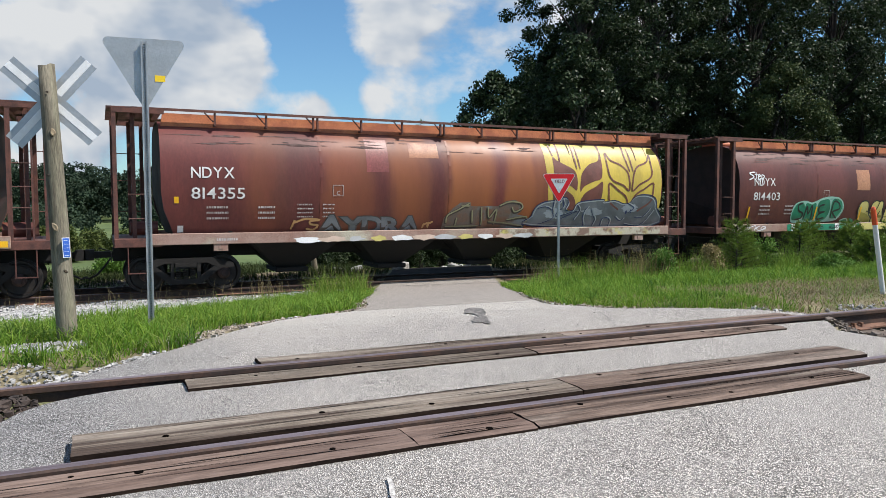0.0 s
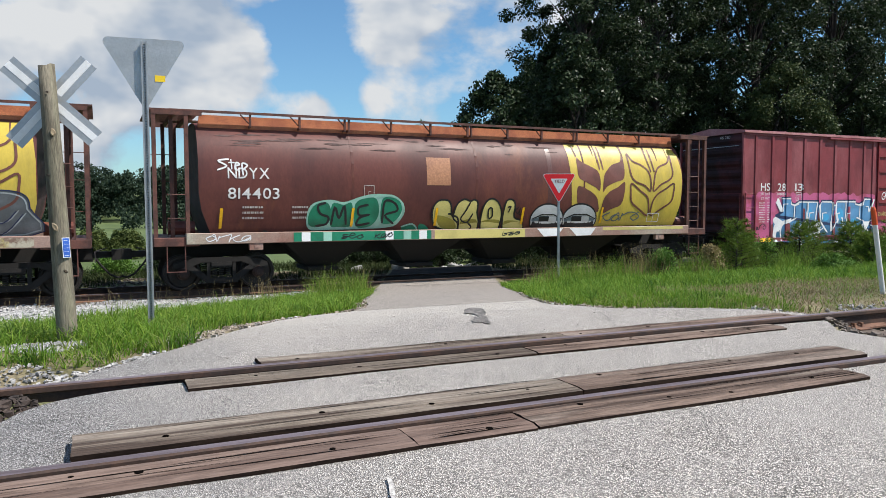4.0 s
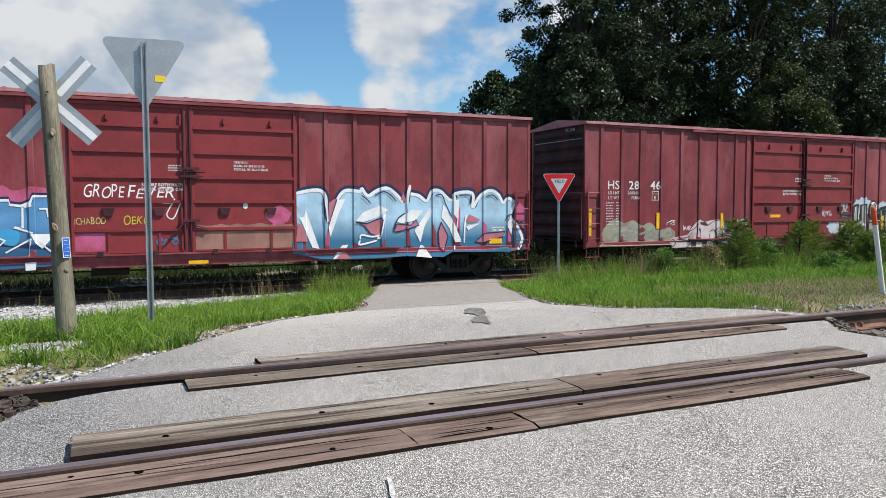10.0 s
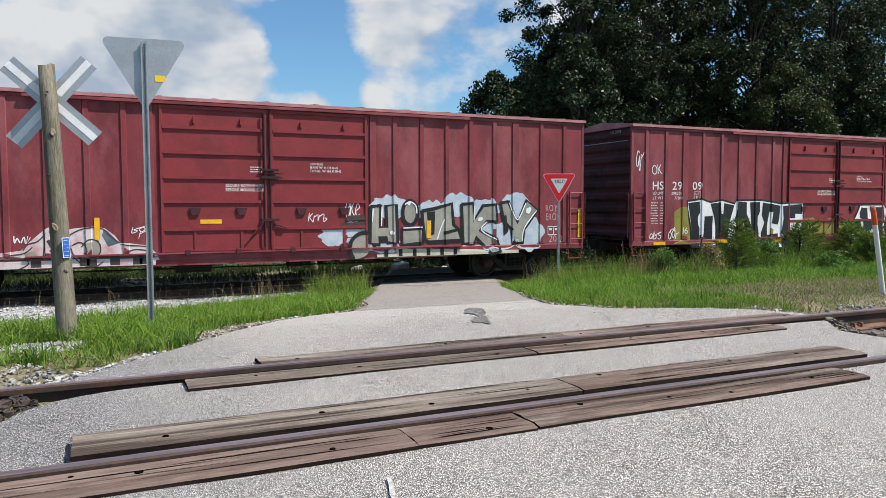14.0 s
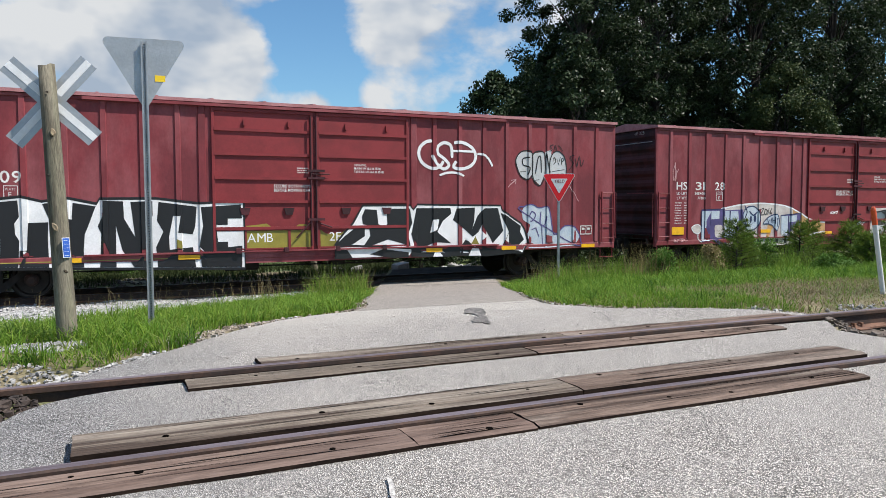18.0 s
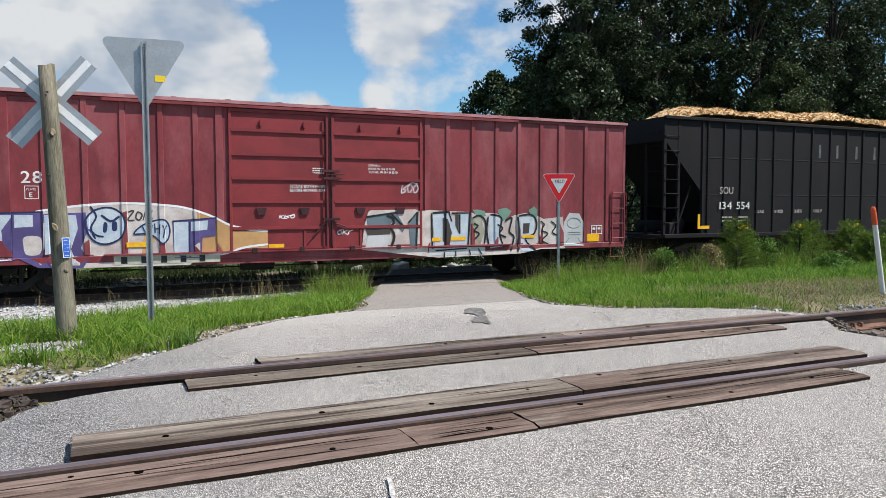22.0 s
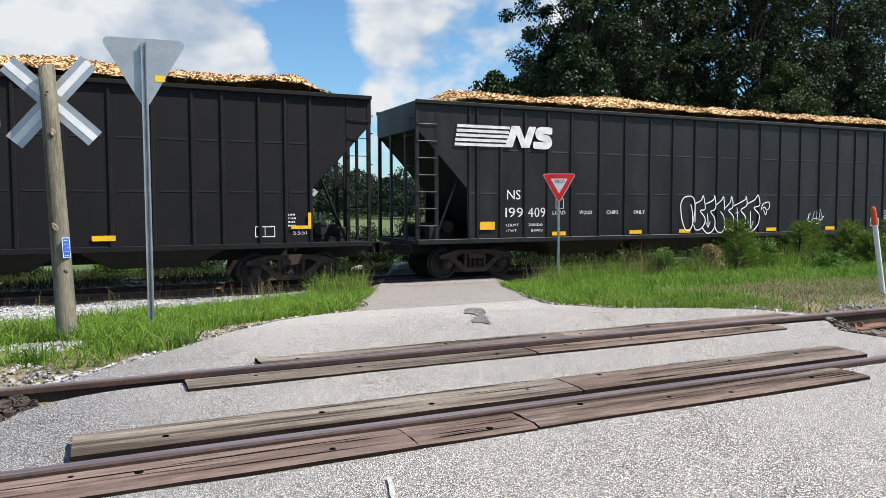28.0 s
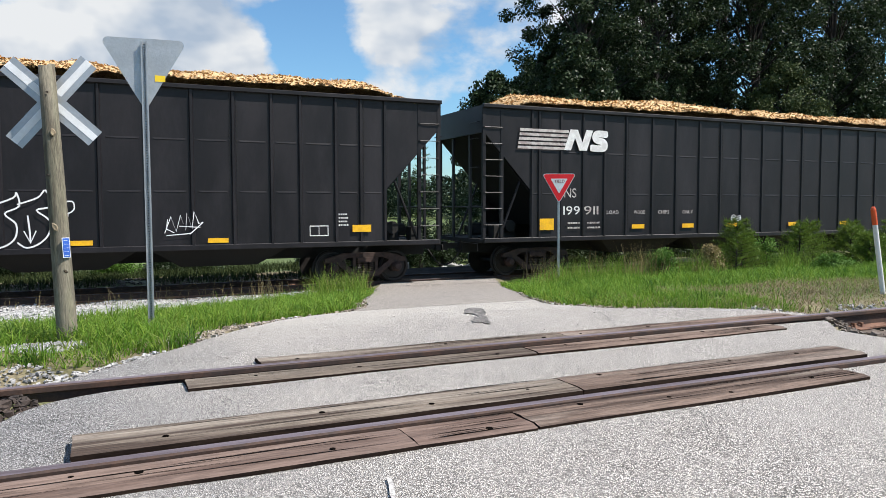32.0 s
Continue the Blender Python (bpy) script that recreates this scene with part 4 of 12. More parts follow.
def crossbuck(m):
    s = base("railroad_crossbuck", m, label="weathered wooden post with a crossbuck seen from behind", category="crossing sign")
    bm = bmesh.new()
    n = 14
    rings = []
    for k in range(9):
        z = -0.6 + 2.95 * k / 8
        r = 0.090 - 0.003 * k
        rings.append([bm.verts.new((r * math.cos(2 * math.pi * i / n) + 0.01 * noise.noise(Vector((i, k, 1))), r * math.sin(2 * math.pi * i / n), z + (0.02 * math.cos(i) if k == 8 else 0))) for i in range(n)])
    for a, b in zip(rings, rings[1:]):
        for i in range(n):
            bm.faces.new((a[i], a[(i + 1) % n], b[(i + 1) % n], b[i]))
    bm.faces.new(rings[-1])
    post = part("post", bm, POST_WOOD, s, smooth=True)
    for k, (a, z) in enumerate(((-70, 1.78), (-100, 0.98), (-60, 0.60), (-120, 1.42), (-85, 2.12))):
        bm = bmesh.new()
        big = 0.022 if k < 2 else 0.011
        lathe(bm, [(-0.004, big), (0.003, big * 0.7), (0.001, big * 0.3)], 9, "y")
        for v in bm.verts:
            v.co.z *= 1.5 + 0.5 * math.sin(k + v.co.x * 90)
        kn = part("knot", bm, KNOT_PALE if k < 2 else KNOT, post, "chipped pale knot" if k < 2 else "")
        r = 0.085 - 0.001 * k
        kn.matrix_basis = pose(r * math.cos(radians(a)), r * math.sin(radians(a)), z, 0, 25 * k, a - 90)
    # two crossed blades with a white stripe down the middle of their backs
    for tilt, y in ((45.6, 0.088), (-46.8, 0.095)):
        bm = bmesh.new()
        box(bm, -0.465, 0.465, -0.002, 0.002, -0.082, 0.082)
        bl = part("blade", bm, ALU, s, "aluminium blade, bare back with a white band")
        bl.matrix_basis = pose(0.0, y, 2.07, 0, tilt, 0)
        part("reflective_strip", boxed(-0.465, 0.465, -0.0045, -0.0025, -0.029, 0.029), WHITE_REFL, bl)
    # blue notice on the post
    bm = bmesh.new()
    box(bm, -0.036, 0.036, -0.003, 0.0, -0.085, 0.085, bevel=0.0)
    nt = part("notice_plate", bm, WHITE_REFL, s, "small blue emergency notice with a white rim")
    nt.matrix_basis = pose(0.058, -0.076, 0.80, 0, 0, 50)
    part("blue_field", boxed(-0.031, 0.031, -0.0055, -0.0035, -0.080, 0.080), SIGN_BLUE, nt)
    rows = [(-0.024, 0.022, 0.06 - 0.032 * k, 0.0025) for k in range(5)]
    b = bars("print", rows, nt, WHITE_REFL)
    b.location.y = -0.004
    return s


buck = crossbuck(pose(-0.272, 3.89, -0.15, -2.95, -3.1, -9.9))
near_sign, near_panel = yield_sign(pose(0.437, 4.57, -0.16, 0, -0.15, -6), 2.55, "grey back of a triangular road sign on a punched steel post", -0.6)
st = part("sticker", boxed(0.09, 0.185, 0.029, 0.0315, 2.375, 2.435), STICKER, near_sign, "yellow inspection sticker")
far_sign, far_panel = yield_sign(pose(9.7, 11.28, -0.74, 0, 0, 180 - 24), 2.26, "red and white yield sign on a thin post in the grass", -0.4)


def marker_post(m):
    s = base("marker_post", m, label="white plastic marker post with an orange top, leaning", category="marker post")
    bm = bmesh.new()
    lathe(bm, [(-0.3, 0.030), (0.95, 0.030)], 16, "z")
    part("tube", bm, MARK_WHITE, s, smooth=False)
    bm = bmesh.new()
    lathe(bm, [(0.95, 0.032), (1.14, 0.031), (1.17, 0.02)], 16, "z")
    part("cap", bm, ORANGE, s, "orange top")


marker_post(pose(8.76, 2.75, -0.16, 0, -12.5, 0))
# ---------- grass, stones, bushes and trees ----------
def tris(name, vs, fs, material, parent=None):
    me = bpy.data.meshes.new(name)
    me.from_pydata(np.asarray(vs, dtype=np.float32), [], np.asarray(fs, dtype=np.int32))
    me.materials.append(material)
    return link(name, me, parent)


def blades(name, px, py, pz, h, w, rng, material, bend=0.45, parent=None):
    """Bent, tapering blades, five points and three triangles each."""
    n = len(px)
    a = rng.uniform(0, 2 * math.pi, n)
    lean = rng.uniform(0.05, 1.0, n) * bend
    la = rng.uniform(0, 2 * math.pi, n)
    dx, dy = np.cos(a) * w / 2, np.sin(a) * w / 2
    bx, by = np.cos(la) * lean * h, np.sin(la) * lean * h
    v = np.zeros((n, 5, 3))
    for k, (f, u, g) in enumerate(((-1, 0, 0), (1, 0, 0), (-0.7, 0.55, 0.30), (0.7, 0.55, 0.30), (0, 1.0, 1.0))):
        v[:, k, 0] = px + f * dx + g * bx
        v[:, k, 1] = py + f * dy + g * by
        v[:, k, 2] = pz + u * h * (1 - 0.25 * g * lean)
    o = (np.arange(n) * 5)[:, None, None]
    f = np.array([(0, 1, 3), (0, 3, 2), (2, 3, 4)])[None] + o
    return tris(name, v.reshape(-1, 3), f.reshape(-1, 3), material, parent)


def sow(n, x0, x1, y0, y1, rng, keep):
    """Random spots of a field that keep() lets stand, with the ground under them."""
    x, y = rng.uniform(x0, x1, n), rng.uniform(y0, y1, n)
    ok = np.array([keep(a, b) for a, b in zip(x, y)])
    x, y = x[ok], y[ok]
    return x, y, np.array([ground_z(a, b) for a, b in zip(x, y)]) - 0.02


def off_road(x, y, m=0.06):
    l, r = road_edges(y)
    return x < l - m or x > r + m


def bare(x, y):
    """Patches where stone shows instead of grass, west of the road."""
    return noise.noise(Vector((x * 1.6, y * 1.6, 5))) > 0.05 - 0.5 * max(0.0, 3.0 - y) + 0.9 * max(0.0, x + 0.55)


def meadow():
    rng = np.random.default_rng(3)

    def west(x, y):
        l, r = road_edges(y)
        if 2.8 < y < 7.5 and 0.0 < l - x < (0.58 if 2.95 < y < 4.8 else 0.16) + 0.35 * noise.noise(Vector((x * 2.2, y * 2.2, 31))):
            return False
        far = 6.3 + 1.35 * max(0.0, x + 0.4) + 0.5 * noise.noise(Vector((x * 1.5, 0, 2)))
        if not off_road(x, y) or y > min(far, 13.2):
            return False
        if y < 2.65 and noise.noise(Vector((x * 2, y * 2, 8))) > 0.15:
            return False
        return not (bare(x, y) and y < 4.4 and x < 0.5) and noise.noise(Vector((x * 2.3, y * 2.3, 1))) > -0.36
    x, y, z = sow(120000, -2.6, 7.0, 2.45, 13.2, rng, west)
    clump = np.array([noise.noise(Vector((a * 2.6, b * 2.6, 12))) + 0.5 * noise.noise(Vector((a * 7, b * 7, 3))) for a, b in zip(x, y)])
    tall = (0.08 + 0.12 * rng.random(len(x))) * (1 + 0.95 * clump)
    g = blades("grass_verge", x, y, z, tall, 0.006 + 0.004 * rng.random(len(x)), rng, GRASS, 1.5)
    tagged(g, "thick bright green grass on the verge", "grass", kind="stuff")

    def tuft(x, y):
        return off_road(x, y, 0.2) and x > 4.2 and y < 13.4 and y > 9.5 and noise.noise(Vector((x * 1.3, y * 1.3, 4))) > 0.0
    x, y, z = sow(9000, 2.0, 7.0, 8.0, 13.6, rng, tuft)
    tagged(blades("tall_grass", x, y, z, 0.36 + 0.32 * rng.random(len(x)), np.full(len(x), 0.009), rng, RANK, 0.8), "taller grass tufts beside the lane", "grass", kind="stuff")

    x, y, z = sow(16000, -2.6, 5.0, 2.45, 9.5, rng, west)
    tagged(blades("grass_verge", x, y, z, 0.10 + 0.16 * rng.random(len(x)), 0.010 + 0.006 * rng.random(len(x)), rng, RANK, 2.4), "broad sprawling grass blades on the verge", "grass", kind="stuff")

    def behind(x, y):
        return off_road(x, y, 0.1) and noise.noise(Vector((x * 0.5, y * 0.5, 21))) > -0.30
    x, y, z = sow(36000, -9.0, 26.0, 18.5, 23.5, rng, behind)
    tagged(blades("rank_weeds", x, y, z, 0.12 + 0.22 * rng.random(len(x)), np.full(len(x), 0.020), rng, DARK_WEED, 0.9), "dark rank weeds behind the far track", "weeds", kind="stuff")

    def fringe(x, y):
        return off_road(x, y, 0.1)
    x, y, z = sow(280, -4.5, 7.5, 13.2, 14.9, rng, fringe)
    tagged(blades("seeding_grass", x, y, z, 0.22 + 0.40 * rng.random(len(x)) ** 2, np.full(len(x), 0.009), rng, SEED, 0.8), "thin seeding grass along the ballast", "grass", kind="stuff")

    def low_edge(x, y):
        """Grass stays short by the lane and towards the near track."""
        r = np.array([road_edges(q)[1] for q in y])
        return np.clip(0.35 + 0.45 * (x - r), 0.35, 1.0) * np.clip(0.50 + (y - 4.6) / 8.0, 0.45, 1.0)

    def east(x, y):
        return off_road(x, y) and off_road(x, y, 0.35 if 2.6 < y < 5.2 else 0.06) and x > 4 and y > 5.7 - 0.16 * max(0.0, x - 5.0) - 1.2 * max(0.0, 5.6 - x) + 0.9 * noise.noise(Vector((x * 0.9, 3, 0))) and y > 3.2
    x, y, z = sow(110000, 4.5, 27.0, 3.2, 14.0, rng, east)
    keep = rng.random(len(x)) < np.clip(1.35 - (x - 5) / 22, 0.25, 1)
    x, y, z = x[keep], y[keep], z[keep]
    clump = np.array([noise.noise(Vector((a * 1.3, b * 1.3, 12))) + 0.5 * noise.noise(Vector((a * 4, b * 4, 3))) for a, b in zip(x, y)])
    tall = (0.11 + 0.17 * rng.random(len(x)) + 0.14 * np.clip((y - 7.5) / 4, 0, 1) * rng.random(len(x))) * (1 + 0.7 * clump) * low_edge(x, y)
    tagged(blades("grass_verge", x, y, z, tall, 0.008 + 0.005 * rng.random(len(x)), rng, GRASS, 1.3), "bright green grass between the tracks", "grass", kind="stuff")

    def tuft2(x, y):
        return off_road(x, y, 0.8) and x > 5 and noise.noise(Vector((x * 0.8, y * 0.8, 6))) > 0.02
    x, y, z = sow(6500, 5.5, 26.0, 9.2, 14.2, rng, tuft2)
    tagged(blades("tall_grass", x, y, z, 0.36 + 0.40 * rng.random(len(x)), np.full(len(x), 0.010), rng, RANK, 0.8), "tall rank grass before the far track", "grass", kind="stuff")

    def thatch(x, y):
        return off_road(x, y, 0.22 + 0.2 * noise.noise(Vector((x * 1.7, y * 1.7, 55)))) and x > 3.5 and y < 6.6 - 0.16 * max(0.0, x - 5.0) + 0.8 * noise.noise(Vector((x * 0.9, 3, 0)))
    x, y, z = sow(90000, 4.2, 17.0, 2.35, 7.4, rng, thatch)
    green = rng.random(len(x)) < 0.10
    tagged(blades("dry_grass", x[~green], y[~green], z[~green], 0.035 + 0.09 * rng.random((~green).sum()), np.full((~green).sum(), 0.006), rng, STRAW, 2.4), "brown mown thatch along the near track", "grass", kind="stuff")
    tagged(blades("dry_grass", x[green], y[green], z[green], 0.05 + 0.10 * rng.random(green.sum()), np.full(green.sum(), 0.010), rng, GRASS, 1.4), "green shoots in the dry thatch", "grass", kind="stuff")

    def rim(x, y):
        l, r = road_edges(y)
        return (0.03 < l - x < 0.5 or 0.03 < x - r < 0.5) and y > 2.4
    x, y, z = sow(14000, -1.0, 10.5, 2.4, 13.8, rng, rim)
    tagged(blades("edge_weeds", x, y, z, 0.03 + 0.05 * rng.random(len(x)), np.full(len(x), 0.007), rng, STRAW, 1.6), "low dry weeds on the lane's edge", "grass", kind="stuff")

    def clumped(name, n, x0, x1, y0, y1, keep, per, spread, lo, hi, wide, mt, label, bend=1.0):
        """Tufts: blades that fan out from many small roots."""
        cx, cy, _ = sow(n, x0, x1, y0, y1, rng, keep)
        big = 0.45 + 0.75 * rng.random(len(cx)) ** 1.6
        k = np.repeat(np.arange(len(cx)), per)
        a, d = rng.uniform(0, 6.283, len(k)), spread * rng.random(len(k)) ** 0.7
        x, y = cx[k] + d * np.cos(a), cy[k] + d * np.sin(a)
        ok = np.array([off_road(p, q, 0.02) for p, q in zip(x, y)])
        x, y, k = x[ok], y[ok], k[ok]
        z = np.array([ground_z(p, q) for p, q in zip(x, y)]) - 0.02
        h = (lo + (hi - lo) * rng.random(len(x))) * big[k]
        if keep is east:
            h *= low_edge(x, y)
        tagged(blades(name, x, y, z, h, wide * (0.7 + 0.6 * rng.random(len(x))), rng, mt, bend), label, "grass", kind="stuff")

    clumped("grass_tufts", 620, -2.6, 6.6, 2.5, 12.8, west, 26, 0.09, 0.12, 0.30, 0.0085, SUNNY, "pale sunlit grass tufts on the verge")
    clumped("grass_tufts", 420, -2.6, 6.6, 2.5, 12.8, west, 24, 0.08, 0.12, 0.25, 0.009, DEEP, "deep green grass tufts on the verge", 1.3)
    clumped("grass_tufts", 1300, 5.0, 26.0, 3.6, 13.8, east, 22, 0.11, 0.18, 0.42, 0.012, SUNNY, "pale sunlit grass tufts between the tracks")
    clumped("grass_tufts", 1500, 5.0, 26.0, 3.6, 13.8, east, 22, 0.12, 0.14, 0.36, 0.013, DEEP, "deep green grass tufts between the tracks", 1.2)
    clumped("weed_tufts", 420, 5.0, 20.0, 2.6, 6.2, thatch, 26, 0.14, 0.06, 0.16, 0.007, STRAW, "bleached matted straw tufts", 2.0)
    clumped("weed_tufts", 260, 5.0, 20.0, 2.6, 6.2, thatch, 20, 0.12, 0.05, 0.15, 0.008, DEEP, "low green weeds in the thatch", 1.8)
    clumped("weed_tufts", 700, 5.5, 24.0, 9.0, 14.4, tuft2, 18, 0.10, 0.45, 0.95, 0.009, SUNNY, "tall pale grass along the far track", 0.7)
    clumped("weed_tufts", 150, 3.6, 7.2, 9.6, 13.4, tuft, 22, 0.10, 0.40, 0.85, 0.009, SUNNY, "tall pale grass beside the lane", 0.7)

    # rank seed stalks standing above the grass
    for bx, by, n, hh, mt in ((5.6, 11.0, 90, 0.75, SEED), (6.2, 11.8, 80, 0.7, SEED), (4.9, 12.0, 70, 0.7, SEED), (11.6, 10.4, 170, 1.0, SEED), (13.6, 10.4, 130, 0.9, SEED), (10.9, 11.6, 60, 0.9, SEED), (3.2, 12.4, 60, 0.6, SEED), (8.7, 10.3, 60, 0.8, SEED)):
        x, y = bx + rng.normal(0, 0.28, n), by + rng.normal(0, 0.28, n)
        ok = np.array([off_road(a, b) for a, b in zip(x, y)])
        x, y = x[ok], y[ok]
        z = np.array([ground_z(a, b) for a, b in zip(x, y)])
        tagged(blades("seeding_grass", x, y, z, hh * (0.6 + 0.5 * rng.random(len(x))), np.full(len(x), 0.008), rng, mt, 0.35), "clump of tall brown seeding grass", "grass", kind="stuff")


def stones(name, spots, sizes, material, rng, label):
    """Angular stones, each a squashed random octahedron."""
    n = len(spots)
    base_v = np.array([(i, j, k) for i in (-0.6, 0.6) for j in (-0.55, 0.55) for k in (-0.4, 0.4)])
    f0 = np.array([(0, 1, 3), (0, 3, 2), (4, 6, 7), (4, 7, 5), (0, 4, 5), (0, 5, 1), (2, 3, 7), (2, 7, 6), (0, 2, 6), (0, 6, 4), (1, 5, 7), (1, 7, 3)])
    v = base_v[None] * rng.uniform(0.65, 1.3, (n, 1, 3)) + rng.uniform(-0.42, 0.42, (n, 8, 3))
    a = rng.uniform(0, 6.28, n)
    c, s = np.cos(a), np.sin(a)
    x = v[:, :, 0] * c[:, None] - v[:, :, 1] * s[:, None]
    y = v[:, :, 0] * s[:, None] + v[:, :, 1] * c[:, None]
    v = np.stack([x, y, v[:, :, 2]], -1) * np.asarray(sizes)[:, None, None] + np.asarray(spots)[:, None, :]
    f = f0[None] + (np.arange(n) * 8)[:, None, None]
    ob = tris(name, v.reshape(-1, 3), f.reshape(-1, 3), material)
    return tagged(ob, label, "ballast", kind="stuff")


def ballast():
    rng = np.random.default_rng(8)

    def lay(n, x0, x1, y0, y1, keep, lo, hi, mt, label, up=0.01):
        x, y, z = sow(n, x0, x1, y0, y1, rng, keep)
        sz = rng.uniform(lo, hi, len(x))
        stones("track_ballast", np.stack([x, y, z + 0.02 + up + sz * 0.2], -1), sz, mt, rng, label)
    # shoulder of the far track, freshly white
    lay(28000, -3.2, 5.8, 6.2, 15.45, lambda x, y: off_road(x, y, 0.15) and y > 6.1 + 1.35 * max(0.0, x + 0.4), 0.025, 0.05, STONE, "white limestone ballast beside the far track")
    # between the rails dark stones stand in for the train's shade
    lay(5200, -6, 22, 15.3, 18.4, lambda x, y: off_road(x, y, 0.1), 0.025, 0.05, STONE_DK, "ballast between the far track's ties, train shade in its dark colour")
    lay(1500, -8, 10, 18.2, 20.0, lambda x, y: off_road(x, y, 0.2), 0.03, 0.06, STONE_DK, "dark ballast behind the far track")
    # beside the near track
    lay(9000, -3.0, 1.8, 1.75, 4.3, lambda x, y: off_road(x, y, 0.03) and (y < 2.45 or (bare(x, y) and x < 0.5)), 0.010, 0.020, STONE, "white stones among the grass beside the near track")
    lay(2600, 3.6, 14.0, 1.75, 3.2, lambda x, y: off_road(x, y, 0.02) and y < 2.45 + 0.3 * noise.noise(Vector((x * 1.5, 0, 7))), 0.012, 0.032, STONE, "pale stones along the near rail")
    lay(3400, 5.2, 16.0, -0.9, 1.5, lambda x, y: off_road(x, y, 0.03), 0.02, 0.042, STONE_DK, "rusty brown ballast in the near track")
    lay(9000, -3.5, 0.4, -0.3, 1.5, lambda x, y: off_road(x, y, 0.03) or (0.1 < y < 1.4 and x < between_rails(y)[0] - 0.02), 0.014, 0.030, STONE_RUST, "rusty brown ballast in the near track")

    def rim(x, y):
        l, r = road_edges(y)
        d = l - x if x < l else x - r
        return 0.0 < d < (0.66 if x < l and 2.9 < y < 4.9 else 0.34 if x > r and 2.8 < y < 5.5 else 0.10) + 0.3 * noise.noise(Vector((x * 2, y * 2, 4))) and y > 2.3
    lay(16000, 0.0, 6.0, 2.6, 9.0, rim, 0.010, 0.026, STONE_TAN, "tan pebbles on the lane's crumbling edge", up=0.0)
    lay(9000, 0.0, 10.4, 2.3, 14.0, rim, 0.010, 0.022, STONE, "crumbled pale stones along the lane's edge", up=0.0)
    # single crumbs on the pavement
    lay(120, -0.5, 6.0, -1.2, 4.5, lambda x, y: not off_road(x, y, -0.1) and not -0.4 < y < 0.45 and not 1.15 < y < 1.9, 0.003, 0.007, STONE_DK, "loose grit on the chip-seal", up=0.16)


def leaves(centres, radii, per, size, rng, squash=0.75):
    """Leaf quads scattered round clump centres, as points and triangles."""
    c = np.repeat(centres, per, axis=0)
    r = np.repeat(radii, per)
    n = len(c)
    d = rng.normal(0, 1, (n, 3))
    d /= np.linalg.norm(d, axis=1)[:, None]
    d *= (rng.random(n) ** 0.45)[:, None] * r[:, None]
    d[:, 2] *= squash
    p = c + d
    u = rng.normal(0, 1, (n, 3))
    u /= np.linalg.norm(u, axis=1)[:, None]
    w = np.cross(u, rng.normal(0, 1, (n, 3)))
    w /= np.linalg.norm(w, axis=1)[:, None]
    s = size * rng.uniform(0.6, 1.3, n)[:, None]
    v = np.stack([p - u * s, p + w * s * 0.55, p + u * s, p - w * s * 0.55], 1)
    f = np.array([(0, 1, 2), (0, 2, 3)])[None] + (np.arange(n) * 4)[:, None, None]
    return v.reshape(-1, 3), f.reshape(-1, 3)


def tree(name, x, y, height, radius, seed, label, clumps=150, per=170, size=0.10, low=0.22, mt=None, flat=0.75):
    """A tapered trunk, forking limbs, and a crown of many leaf clumps round the limb ends."""
    rng = np.random.default_rng(seed)
    z0 = ground_z(x, y) - 0.1
    t = base(name, pose(x, y, z0), label=label, category="tree", group="trees behind the track")
    bm = bmesh.new()
    r0 = 0.018 * height + 0.06
    pts = [Vector((0, 0, 0)), Vector((rng.normal(0, 0.2), rng.normal(0, 0.2), height * 0.3)), Vector((rng.normal(0, 0.4), rng.normal(0, 0.4), height * 0.62)), Vector((rng.normal(0, 0.5), rng.normal(0, 0.5), height * 0.9))]
    for k in range(3):
        rod(bm, pts[k], pts[k + 1], r0 * (1 - 0.3 * k), 9, r0 * (0.7 - 0.3 * k))
    part("trunk", bm, BARK, t)
    cs, rs = [], []
    bm = bmesh.new()
    for k in range(clumps):
        a = rng.uniform(0, 2 * math.pi)
        f = low + (1 - low) * rng.random() ** 0.85
        env = radius * max(0.12, math.sin(math.pi * min(1.0, (f - low) / (1 - low) * 0.80 + 0.22)) ** 0.6)
        env *= 1 + 0.30 * noise.noise(Vector((math.cos(a) * 1.6 + seed, math.sin(a) * 1.6, f * 5)))
        d = env * (0.45 + 0.55 * rng.random() ** 0.5)
        p = Vector((d * math.cos(a), d * math.sin(a), height * f))
        cs.append(p), rs.append(rng.uniform(0.40, 0.85) * (0.45 + radius / 8))
        if k % 5 == 0:
            st = Vector((0, 0, height * f * rng.uniform(0.62, 0.85)))
            mid = st.lerp(p, 0.5) + Vector((0, 0, rng.uniform(-0.2, 0.3)))
            rod(bm, st, mid, 0.0034 * height, 5, 0.0020 * height, False)
            rod(bm, mid, p.lerp(mid, 0.55), 0.0020 * height, 5, 0.008, False)
    part("branchwork", bm, BARK, t)
    v, f = leaves(np.array([tuple(c) for c in cs]), np.array(rs), per, size, rng, flat)
    tagged(tris("crown", v, f, mt or LEAF, t))
    return t


